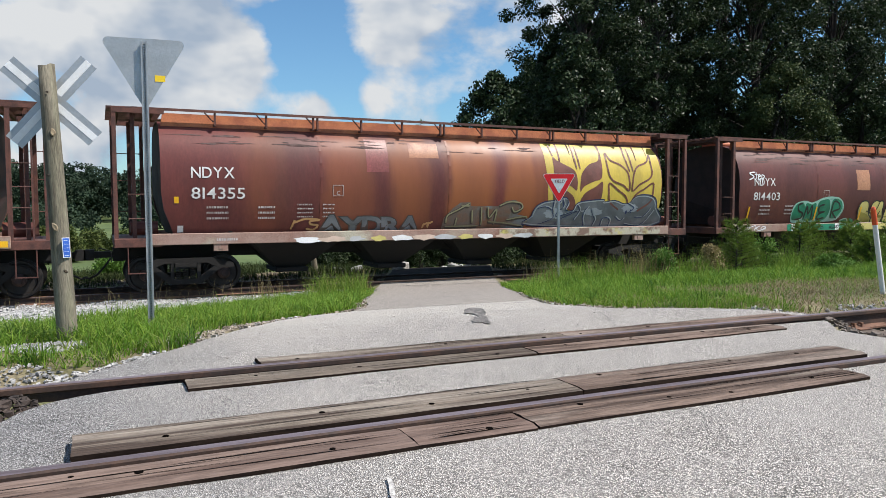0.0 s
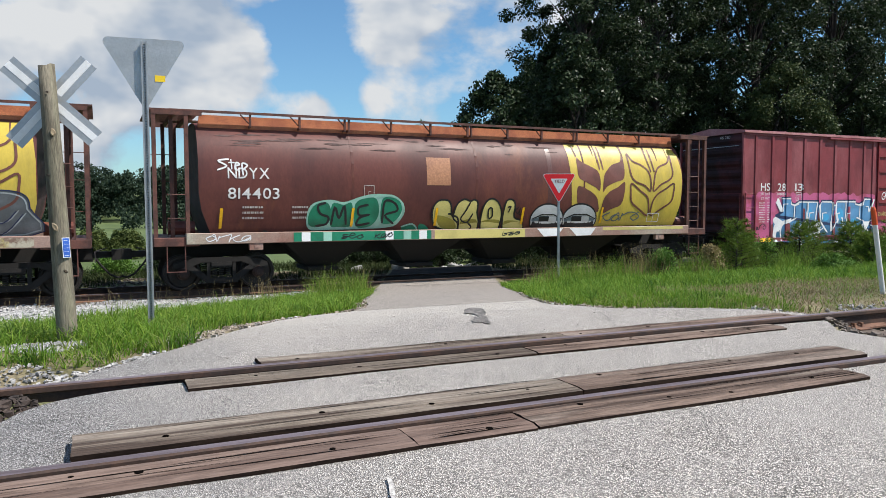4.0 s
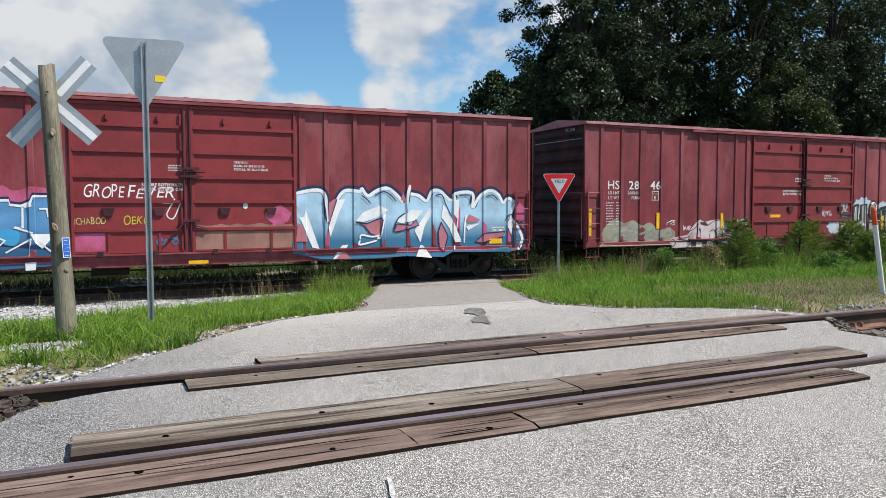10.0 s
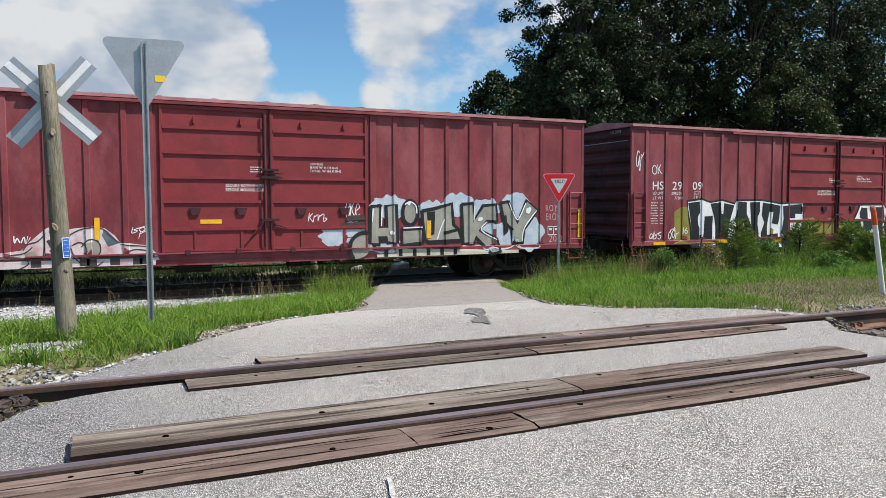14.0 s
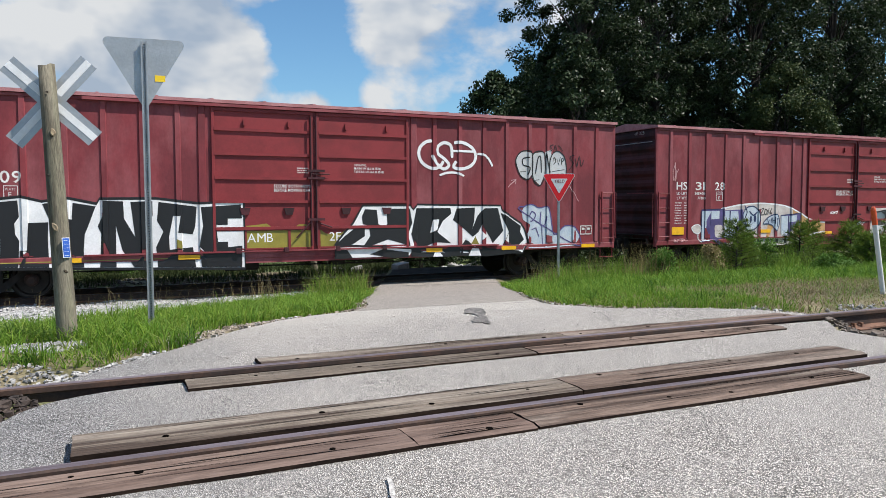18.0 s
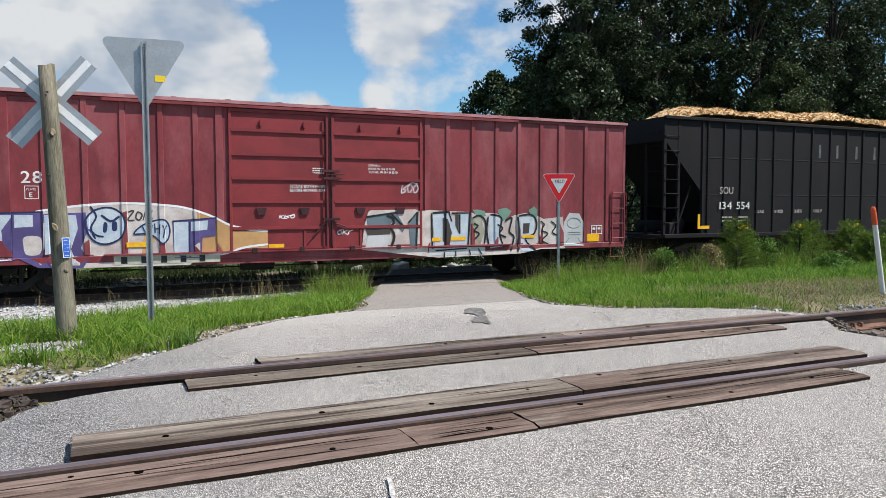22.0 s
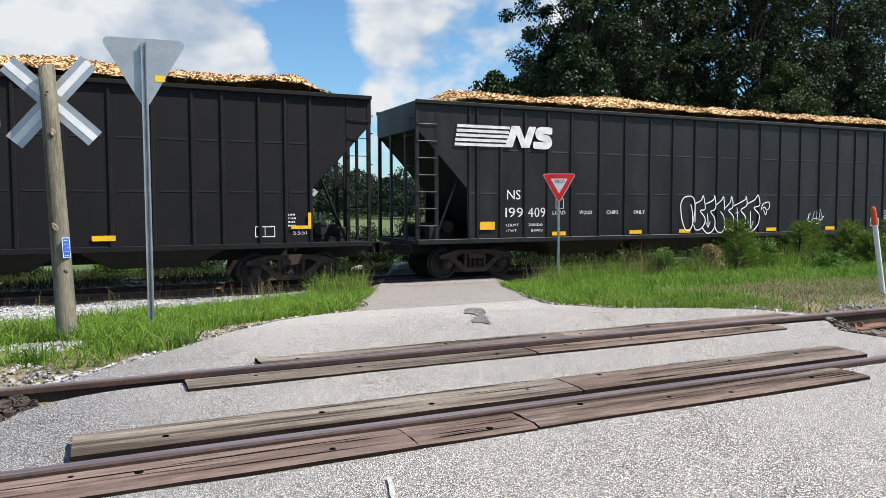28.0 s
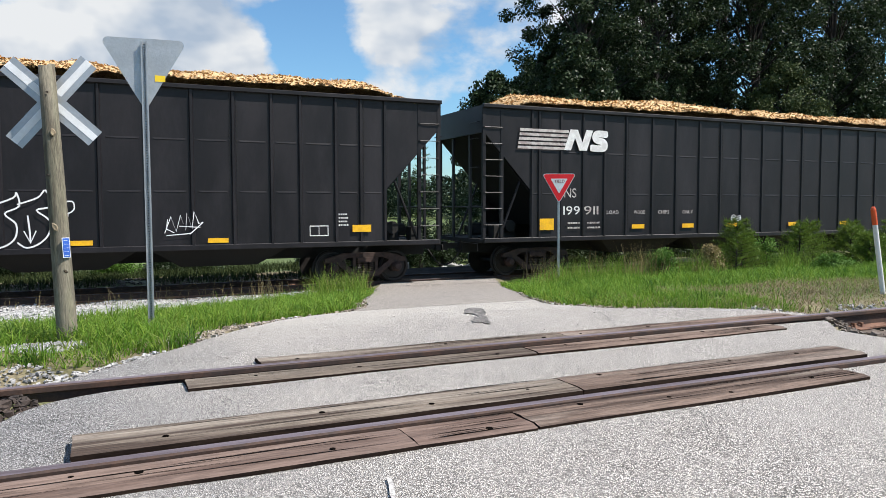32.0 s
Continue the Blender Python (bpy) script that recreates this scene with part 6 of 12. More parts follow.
def end_wall(car, s):
    """A corrugated end with long horizontal ribs, a placard board and a crossover step."""
    bm = bmesh.new()
    x = s * BOX_HALF
    prof = [(0.80, 0.0)]
    for k in range(9):
        z = 0.98 + 0.39 * k
        prof += [(z, 0.0), (z + 0.10, 0.055), (z + 0.20, 0.055), (z + 0.30, 0.0)]
    prof += [(4.50, 0.0)]
    cols = [-1.44, -1.36, 1.36, 1.44]
    rows = []
    for z, d in prof:
        rows.append([bm.verts.new((x + s * (d * (1 if abs(y) < 1.4 else 0) - 0.05), y, min(z, 4.5))) for y in cols])
    for a, b in zip(rows, rows[1:]):
        for i in range(3):
            bm.faces.new((a[i], a[i + 1], b[i + 1], b[i]))
    rows_top = [bm.verts.new((x - s * 0.05, 0, 4.66))]
    bm.faces.new((rows[-1][0], rows[-1][1], rows[-1][2], rows[-1][3], rows_top[0]))
    bmesh.ops.recalc_face_normals(bm, faces=bm.faces[:])
    e = part("end_wall", bm, BOX_END, car, "corrugated end, dark red with shade put into the colour")
    for y in (-1.475, 1.405):
        part("corner_post", boxed(min(x - s * 0.06, x + s * 0.02), max(x - s * 0.06, x + s * 0.02), y, y + 0.07, 0.75, 4.44), BOX_RED, car)
    bm = bmesh.new()
    box(bm, min(x, x + s * 0.12), max(x, x + s * 0.12), -1.4, 1.0, 1.08, 1.11)
    for y in (-1.3, -0.4, 0.6):
        box(bm, min(x, x + s * 0.10), max(x, x + s * 0.10), y, y + 0.03, 0.98, 1.08)
    part("crossover_step", bm, UNDER, car)
    bm = bmesh.new()
    rod(bm, (x + s * 0.10, -1.44, 2.42), (x + s * 0.10, -0.2, 2.42), 0.011, 6)
    rod(bm, (x + s * 0.10, -1.44, 2.42), (x + s * 0.10, -1.44, 1.05), 0.011, 6)
    rod(bm, (x + s * 0.0, -0.2, 2.42), (x + s * 0.10, -0.2, 2.42), 0.011, 6)
    part("end_handhold", bm, BOX_RED, car)
    bm = bmesh.new()
    rod(bm, (x + s * 0.04, -1.30, 4.02), (x + s * 0.04, 1.30, 4.02), 0.012, 6)
    part("end_rail", bm, GALV, car)
    return e


def boxcar_body(c):
    """All that the red boxcars have in common."""
    for s in (-1, 1):
        bm = bmesh.new()
        y0, y1 = s * 1.38, s * 1.468
        box(bm, -BOX_HALF + 0.02, BOX_HALF - 0.02, min(y0, y1), max(y0, y1), 0.86, 4.44)
        part("side_sheet", bm, BOX_RED, c)
    # posts on the side that shows
    for r in RIBS:
        w = WIDE.get(r, 0.052)
        bm = bmesh.new()
        pts = [(r - w - 0.016, SHEET_Y), (r - w, RIB_Y), (r + w, RIB_Y), (r + w + 0.016, SHEET_Y)]
        lo = [bm.verts.new((x, y, 0.97)) for x, y in pts]
        hi = [bm.verts.new((x, y, 4.37)) for x, y in pts]
        for i in range(3):
            bm.faces.new((lo[i], lo[i + 1], hi[i + 1], hi[i]))
        bm.faces.new(lo), bm.faces.new(hi[::-1])
        bmesh.ops.recalc_face_normals(bm, faces=bm.faces[:])
        part("side_post", bm, BOX_RED, c)
        bm = bmesh.new()
        box(bm, r - 0.13, r + 0.13, -1.485, -1.43, 0.945, 0.965)
        box(bm, r - 0.035, r + 0.035, -1.485, -1.43, 0.86, 0.945)
        part("post_foot", bm, BOX_RED, c)
    # sills, deeper by the door
    bm = bmesh.new()
    box(bm, -BOX_HALF, BOX_HALF, -1.492, -1.36, 0.78, 0.93, bevel=0.012)
    prism(bm, [(-5.4, 0.79), (-5.0, 0.66), (5.0, 0.66), (5.4, 0.79)], -1.465, -1.40)
    part("side_sill", bm, BOX_RED, c)
    part("far_sill", boxed(-BOX_HALF, BOX_HALF, 1.36, 1.47, 0.72, 0.93), BOX_RED, c)
    bm = bmesh.new()
    box(bm, -BOX_HALF, BOX_HALF, -1.505, -1.39, 4.36, 4.43, bevel=0.01)
    part("roof_plate", bm, BOX_RED, c)
    # sloped roof with seams, its edge hanging over
    bm = bmesh.new()
    prism2 = [(-1.55, 4.44), (-1.55, 4.515), (0, 4.69), (1.55, 4.515), (1.55, 4.44)]
    a = [bm.verts.new((-BOX_HALF - 0.04, y, z)) for y, z in prism2]
    b = [bm.verts.new((BOX_HALF + 0.04, y, z)) for y, z in prism2]
    for i in range(5):
        bm.faces.new((a[i], a[(i + 1) % 5], b[(i + 1) % 5], b[i]))
    bm.faces.new(a[::-1]), bm.faces.new(b)
    bmesh.ops.recalc_face_normals(bm, faces=bm.faces[:])
    roof = part("roof", bm, BOX_ROOF, c, "chalky sun-bleached roof")
    for k in range(15):
        x = -BOX_HALF + 0.7 + k * 1.215
        bm = bmesh.new()
        prism(bm, [(x - 0.04, 0), (x + 0.04, 0), (x + 0.03, 0.022), (x - 0.03, 0.022)], -1.49, 0.0)
        for v in bm.verts:
            v.co.z += 4.52 + 0.17 * (1 + v.co.y / 1.5)
        part("roof_seam", bm, BOX_ROOF, roof)
    part("floor", boxed(-BOX_HALF + 0.05, BOX_HALF - 0.05, -1.38, 1.38, 0.86, 0.96), UNDER, c)
    bm = bmesh.new()
    box(bm, -BOX_HALF - 0.25, BOX_HALF + 0.25, -0.25, 0.25, 0.62, 0.88)
    for x in (-3.5, 0.0, 3.5):
        box(bm, x - 0.06, x + 0.06, -1.3, 1.3, 0.66, 0.88)
    part("centre_sill", bm, UNDER, c)
    bm = bmesh.new()
    rod(bm, (-2.1, -0.75, 0.62), (-1.3, -0.75, 0.62), 0.19, 12)
    rod(bm, (-5.5, -0.45, 0.52), (3.8, -0.45, 0.50), 0.02, 6)
    box(bm, 0.6, 0.95, -0.85, -0.5, 0.5, 0.8)
    part("brake_gear", bm, UNDER, c)
    # lateral ladders and sill steps
    for s in (-1, 1):
        x0, x1 = (-9.13, -8.68) if s < 0 else (8.72, 9.16)
        rungs(c, "side_ladder", x0, x1, (1.06, 1.50, 1.95, 2.41), -1.53, BOX_RED, z0=0.95, z1=2.45)
        bm = bmesh.new()
        rod(bm, (x0, -1.45, 0.86), (x0, -1.45, 0.50), 0.013, 6)
        rod(bm, (x1, -1.45, 0.86), (x1, -1.45, 0.50), 0.013, 6)
        box(bm, x0 - 0.02, x1 + 0.02, -1.48, -1.42, 0.485, 0.505)
        part("sill_step", bm, BOX_RED, c)
        end_wall(c, s)
        truck(c, s * 7.15)
        coupler(c, s * (BOX_HALF + 0.2), s)
    # paired plug doors with rails, locks and pockets
    for k, (x0, x1) in enumerate(((-2.47, -0.04), (0.04, 2.50))):
        bm = bmesh.new()
        box(bm, x0, x1, -1.488, -1.43, 0.96, 4.34)
        d = part("door", bm, BOX_DOOR, c, "red sliding plug door with crosswise ribs")
        for z in (4.30, 3.84, 3.27, 2.70, 2.14, 1.50):
            bm = bmesh.new()
            prism(bm, [(x0 + 0.06, z - 0.035), (x1 - 0.06, z - 0.035), (x1 - 0.06, z + 0.035), (x0 + 0.06, z + 0.035)], -1.528, -1.488)
            part("door_rib", bm, BOX_DOOR, d)
        for xa, xb in ((x0, x0 + 0.07), (x1 - 0.07, x1)):
            part("door_stile", boxed(xa, xb, -1.52, -1.488, 0.96, 4.34, bevel=0.008), BOX_DOOR, d)
        for z in (1.0, 1.46):
            part("pocket_rail", boxed(x0 + 0.07, x1 - 0.07, -1.51, -1.488, z - 0.02, z + 0.02), BOX_DOOR, d)
        for x in (x0 + 0.75, x1 - 0.62):
            part("pocket_stile", boxed(x - 0.03, x + 0.03, -1.508, -1.488, 1.02, 1.44), BOX_DOOR, d)
            bm = bmesh.new()
            prism(bm, [(x - 0.13, 1.99), (x + 0.13, 1.99), (x + 0.08, 1.82), (x - 0.08, 1.82)], -1.53, -1.488)
            part("fork_pocket", bm, BOX_END, d)
            bm = bmesh.new()
            box(bm, x - 0.015, x + 0.015, -1.54, -1.488, 3.92, 4.08)
            box(bm, x - 0.015, x + 0.05, -1.54, -1.51, 3.92, 3.945)
            part("grab_hook", bm, BOX_DOOR, d)
    bm = bmesh.new()
    rod(bm, (-0.12, -1.56, 1.05), (-0.12, -1.56, 4.25), 0.022, 8)
    for z in (1.7, 2.72, 2.9):
        box(bm, -0.20, 0.22, -1.59, -1.53, z - 0.03, z + 0.03)
    part("lock_bar", bm, BOX_END, c)
    bm = bmesh.new()
    rod(bm, (0.02, -1.55, 1.05), (0.02, -1.55, 4.25), 0.02, 8)
    for a, b in (((-0.1, 2.82), (0.35, 2.82)), ((-0.5, 1.25), (-0.15, 1.62)), ((0.1, 1.6), (0.4, 1.5))):
        rod(bm, (a[0], -1.56, a[1]), (b[0], -1.56, b[1]), 0.018, 6)
    part("lock_handle", bm, BOX_END, c)
    bm = bmesh.new()
    box(bm, -5.2, 5.2, -1.56, -1.47, 0.93, 0.965)
    part("door_track", bm, BOX_RED, c)
    bm = bmesh.new()
    box(bm, -5.16, 5.41, -1.575, -1.47, 4.355, 4.42)
    part("upper_track", bm, BOX_RED, c)
    for x in (-1.9, -0.75, 0.55, 1.8):
        part("door_roller", boxed(x - 0.06, x + 0.06, -1.585, -1.56, 0.90, 1.03, bevel=0.008), BOX_END, c)
    # lettering that all carry
    bars("data_table", [(-8.44, -8.16, 2.10 - 0.08 * k, 0.026) for k in range(9)] + [(-8.06, -7.94, 2.10 - 0.08 * k, 0.026) for k in range(9)], c, LETTER, BOX_SIDE)
    writing("lettering", "LD LMT", -8.37, 2.375, 0.085, LETTER, c, BOX_SIDE, fat=0.01)
    writing("lettering", "LT WT", -8.36, 2.225, 0.085, LETTER, c, BOX_SIDE, fat=0.01)
    shapes("plate_frame", [rect(-6.70, -6.43, 2.46, 2.475), rect(-6.70, -6.43, 2.19, 2.205), rect(-6.70, -6.685, 2.205, 2.46), rect(-6.445, -6.43, 2.205, 2.46)], LETTER, c, BOX_SIDE)
    writing("lettering", "E", -6.61, 2.23, 0.10, LETTER, c, BOX_SIDE, fat=0.01)
    writing("lettering", "PLATE", -6.665, 2.375, 0.045, LETTER, c, BOX_SIDE)
    ds = {"xs": (), "zs": (), "y": lambda x, z: -1.489}
    writing("lettering", "SECURE BOTH HASPS", -1.02, 2.485, 0.07, LETTER, c, ds, width=0.90, fat=0.02)
    writing("lettering", "BEFORE MOVING CAR", -1.02, 2.385, 0.07, LETTER, c, ds, width=0.90, fat=0.02)
    writing("lettering", "OPENING", 1.01, 3.04, 0.055, LETTER, c, ds)
    writing("lettering", "MAIN W 8-1 H 10-10", 1.01, 2.955, 0.058, LETTER, c, ds, width=0.72, fat=0.02)
    writing("lettering", "TOTAL W 16-1 H 10-10", 1.01, 2.87, 0.058, LETTER, c, ds, width=0.80, fat=0.02)
    bars("small_print", [(-0.45, -0.15, 2.95 - 0.055 * k, 0.025) for k in range(3)], c, LETTER, ds)
    shapes("frame_stencil", [rect(7.98, 8.38, 1.42, 1.445), rect(7.98, 8.38, 1.18, 1.205), rect(7.98, 8.0, 1.205, 1.42), rect(8.36, 8.38, 1.205, 1.42), rect(8.17, 8.19, 1.205, 1.42), rect(8.03, 8.13, 1.32, 1.38), rect(8.22, 8.32, 1.32, 1.38)], LETTER, c, BOX_SIDE, off=0.012)


def boxcar(x, label, left, mid, right, limit, tare, strips):
    c = base("boxcar", pose(x, CY, RZ), label=label, category="boxcar", group="red boxcars of the train")
    CARS.append((c, x))
    boxcar_body(c)
    writing("car_number", left, -8.38, 2.53, 0.25, LETTER, c, BOX_SIDE, fat=0.012, width=0.43)
    writing("car_number", mid, -7.59, 2.53, 0.25, LETTER, c, BOX_SIDE, fat=0.012, width=0.39)
    writing("car_number", right, -6.76, 2.535, 0.25, LETTER, c, BOX_SIDE, fat=0.012, width=0.40)
    writing("lettering", limit, -7.63, 2.375, 0.085, LETTER, c, BOX_SIDE, fat=0.01, width=0.43)
    writing("lettering", tare, -7.50, 2.225, 0.085, LETTER, c, BOX_SIDE, fat=0.01, width=0.31)
    writing("end_number", left + " " + mid + right, -0.5, 0, 0.10, LETTER_OLD, c).matrix_basis = pose(-BOX_HALF - 0.012, -0.95, 4.28, 0, 0, -90)
    for q in strips:
        shape("reflector", rect(*q), REFLECTOR, c, BOX_SIDE, off=0.022)
    return c


# ---------- covered hopper ----------
HOP_HALF = 8.3
PROFILE = [(1.36, -1.27), (1.60, -1.36), (1.95, -1.445), (2.35, -1.505), (2.75, -1.525), (3.10, -1.49), (3.40, -1.405), (3.62, -1.30), (3.80, -1.17), (3.92, -1.02), (4.00, -0.80), (4.06, -0.45), (4.08, 0.0)]


def hop_side_y(x, z):
    for (a, ya), (b, yb) in zip(PROFILE, PROFILE[1:]):
        if z <= b:
            return ya + (yb - ya) * max(0.0, (z - a) / (b - a))
    return 0.0


HOP_SIDE = {"xs": (), "zs": tuple(z for z, y in PROFILE[1:-1]), "y": hop_side_y}


def hopper(x, label, paint_job, paint=HOP_RED):
    c = base("covered_hopper", pose(x, CY, RZ), label=label, category="hopper car", group="covered hoppers of the train")
    CARS.append((c, x))
    # curved shell; its ends lean in towards the bottom
    bm = bmesh.new()
    full = PROFILE + [(z, -y) for z, y in PROFILE[-2::-1]]
    stations = [-1.0, -0.85, -0.5, 0.0, 0.5, 0.85, 1.0]
    rows = []
    for s in stations:
        row = []
        for z, y in full:
            end = 7.30 + 0.0 * z - 0.42 * max(0.0, (2.1 - z)) * 0.9
            row.append(bm.verts.new((s * end, y, z)))
        rows.append(row)
    for a, b in zip(rows, rows[1:]):
        for i in range(len(full) - 1):
            bm.faces.new((a[i], b[i], b[i + 1], a[i + 1]))
    tips = [[tuple(v.co) for v in r] for r in (rows[0], rows[-1])]
    bmesh.ops.recalc_face_normals(bm, faces=bm.faces[:])
    if bm.faces[0].normal.y > 0:
        bmesh.ops.reverse_faces(bm, faces=bm.faces[:])
    part("shell", bm, paint, c, "rounded rust-brown steel shell", smooth=True)
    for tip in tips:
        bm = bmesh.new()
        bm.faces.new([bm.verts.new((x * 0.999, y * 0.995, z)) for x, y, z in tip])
        part("end_bulkhead", bm, HOP_END, c, "very dark end bulkhead")
    # weld bands at the bulkheads
    for bx in (-3.55, 0.0, 3.55):
        bm = bmesh.new()
        for f in (rect(bx - 0.03, bx + 0.03, 1.37, 3.9),):
            fc = bm.faces.new([bm.verts.new((px, 0, pz)) for px, pz in f])
        drape(bm, HOP_SIDE, 0.006)
        part("weld_band", bm, paint, c)
    # side sill
    bm = bmesh.new()
    box(bm, -7.6, 7.55, -1.56, -1.42, 1.14, 1.40, bevel=0.012)
    part("side_sill", bm, HOP_SILL, c, "paint-spattered side sill")
    part("far_sill", boxed(-7.6, 7.55, 1.42, 1.56, 1.14, 1.40), HOP_SILL, c)
    # roof: raised coaming, hatch covers, running boards on brackets
    bm = bmesh.new()
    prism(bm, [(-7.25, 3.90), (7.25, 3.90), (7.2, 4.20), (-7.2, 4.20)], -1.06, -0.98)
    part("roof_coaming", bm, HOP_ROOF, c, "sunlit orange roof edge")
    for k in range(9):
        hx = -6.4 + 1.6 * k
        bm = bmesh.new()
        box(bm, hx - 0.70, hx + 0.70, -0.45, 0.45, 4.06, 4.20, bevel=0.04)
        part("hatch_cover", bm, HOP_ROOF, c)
    board = part("running_board", boxed(-7.9, 7.9, -1.31, -1.285, 4.225, 4.285), HOP_FRAME, c, "grated roof walkway")
    for k in range(2):
        y = -1.28 + 0.06 * k
        part("walkway_slat", boxed(-7.9, 7.9, y, y + 0.045, 4.245, 4.275), HOP_FRAME, board)
    bm = bmesh.new()
    box(bm, -7.9, 7.9, 0.9, 1.3, 4.245, 4.275)
    part("running_board", bm, HOP_FRAME, c)
    for k, bx in enumerate((-6.05, -4.84, -3.62, -2.41, -1.28, -0.11, 1.10, 2.23, 3.40, 4.59, 5.77)):
        bm = bmesh.new()
        double = k in (2, 5, 8)
        for dx in ((-0.055, 0.055) if double else (0.0,)):
            box(bm, bx + dx - 0.022, bx + dx + 0.022, -1.28, -1.22, 3.93, 4.25)
            prism(bm, [(bx + dx - 0.02, 3.92), (bx + dx + 0.02, 3.92), (bx + dx + 0.02, 3.97), (bx + dx - 0.02, 3.97)], -1.25, -0.9)
        rod(bm, (bx - 0.24, -1.27, 4.23), (bx - 0.03, -1.24, 4.02), 0.016, 6)
        part("walkway_bracket", bm, HOP_FRAME, c)
    for s in (-1, 1):
        ends(c, s)
        truck(c, s * 6.75)
        coupler(c, s * (HOP_HALF + 0.02), s)
    # outlet hoppers below the sill
    for k, hx in enumerate((-4.1, -1.35, 1.35, 4.1)):
        bm = bmesh.new()
        top = [bm.verts.new((hx + a, b, 1.30)) for a, b in ((-1.30, -1.30), (1.30, -1.30), (1.30, 1.30), (-1.30, 1.30))]
        low = [bm.verts.new((hx + a, b, 0.45)) for a, b in ((-0.36, -0.45), (0.36, -0.45), (0.36, 0.45), (-0.36, 0.45))]
        for i in range(4):
            bm.faces.new((top[i], top[(i + 1) % 4], low[(i + 1) % 4], low[i]))
        bm.faces.new(low)
        bmesh.ops.recalc_face_normals(bm, faces=bm.faces[:])
        o = part("outlet_hopper", bm, UNDER, c)
        part("gate", boxed(hx - 0.42, hx + 0.42, -0.62, 0.62, 0.34, 0.46, bevel=0.02), UNDER, o)
    bm = bmesh.new()
    box(bm, -HOP_HALF, HOP_HALF, -0.22, 0.22, 0.78, 1.10)
    part("centre_sill", bm, UNDER, c)
    for bx in (-6.0, 6.4):
        bm = bmesh.new()
        box(bm, bx - 0.16, bx + 0.16, -1.54, -1.42, 0.98, 1.14)
        box(bm, bx - 0.05, bx + 0.05, -1.55, -1.54, 1.02, 1.10)
        part("jacking_pad", bm, HOP_SILL, c)
    paint_job(c)
    return c


def ends(c, s):
    """The open end: slope sheet, platform, cage of posts, ladder and a small roof deck."""
    x = s * HOP_HALF
    bm = bmesh.new()
    prism(bm, [(s * 7.0, 2.9), (s * 7.05, 2.9), (s * 5.6, 1.2), (s * 5.5, 1.2)], -1.3, 1.3)
    part("slope_sheet", bm, UNDER, c)
    bm = bmesh.new()
    box(bm, min(s * 7.3, x), max(s * 7.3, x), -1.52, 1.52, 1.10, 1.30, bevel=0.01)
    part("end_platform", bm, HOP_FRAME, c)
    for px in (s * 7.55, s * 7.86, x - s * 0.05):
        for py in (-1.46, 1.46) if px != s * 7.86 else (-1.20, 1.20):
            bm = bmesh.new()
            box(bm, px - 0.045, px + 0.045, py - 0.05, py + 0.05, 1.30, 4.18)
            part("end_post", bm, HOP_FRAME, c)
    bm = bmesh.new()
    for y0, y1 in ((-1.52, -1.44), (1.44, 1.52)):
        box(bm, min(s * 7.2, x), max(s * 7.2, x), y0, y1, 4.12, 4.22)
    for k in range(3):
        bx = s * (7.45 + 0.36 * k)
        box(bm, bx - 0.04, bx + 0.04, -1.44, 1.44, 4.12, 4.20)
    part("top_frame", bm, HOP_FRAME, c)
    deck = part("roof_deck", boxed(min(s * 7.2, x), max(s * 7.2, x), 1.44, 1.52, 4.225, 4.255), HOP_FRAME, c, "grated end deck")
    for k in range(13):
        y = -1.5 + 0.22 * k
        part("deck_slat", boxed(min(s * 7.2, x + s * 0.1), max(s * 7.2, x + s * 0.1), y, y + 0.15, 4.225, 4.255), HOP_FRAME, deck)
    rungs(c, "side_ladder", min(s * 7.58, s * 7.98), max(s * 7.58, s * 7.98), (1.55, 2.0, 2.45, 2.95) if s > 0 else (1.75, 2.3), -1.50, HOP_FRAME, stiles=s > 0, z0=1.2, z1=4.15)
    rungs(c, "end_ladder", min(s * 7.6, s * 8.2), max(s * 7.6, s * 8.2), (1.9, 2.7, 3.4), 1.46, HOP_FRAME, stiles=False)
    bm = bmesh.new()
    rod(bm, (s * 7.35, -0.95, 1.52), (s * 7.95, -0.95, 1.52), 0.17, 14)
    part("air_tank", bm, HOP_RED, c)
    bm = bmesh.new()
    rod(bm, (s * 7.62, -1.5, 1.12), (s * 7.62, -1.5, 0.52), 0.014, 6)
    rod(bm, (s * 8.02, -1.5, 1.12), (s * 8.02, -1.5, 0.52), 0.014, 6)
    box(bm, min(s * 7.6, s * 8.04), max(s * 7.6, s * 8.04), -1.53, -1.47, 0.50, 0.52)
    part("sill_step", bm, HOP_FRAME, c)


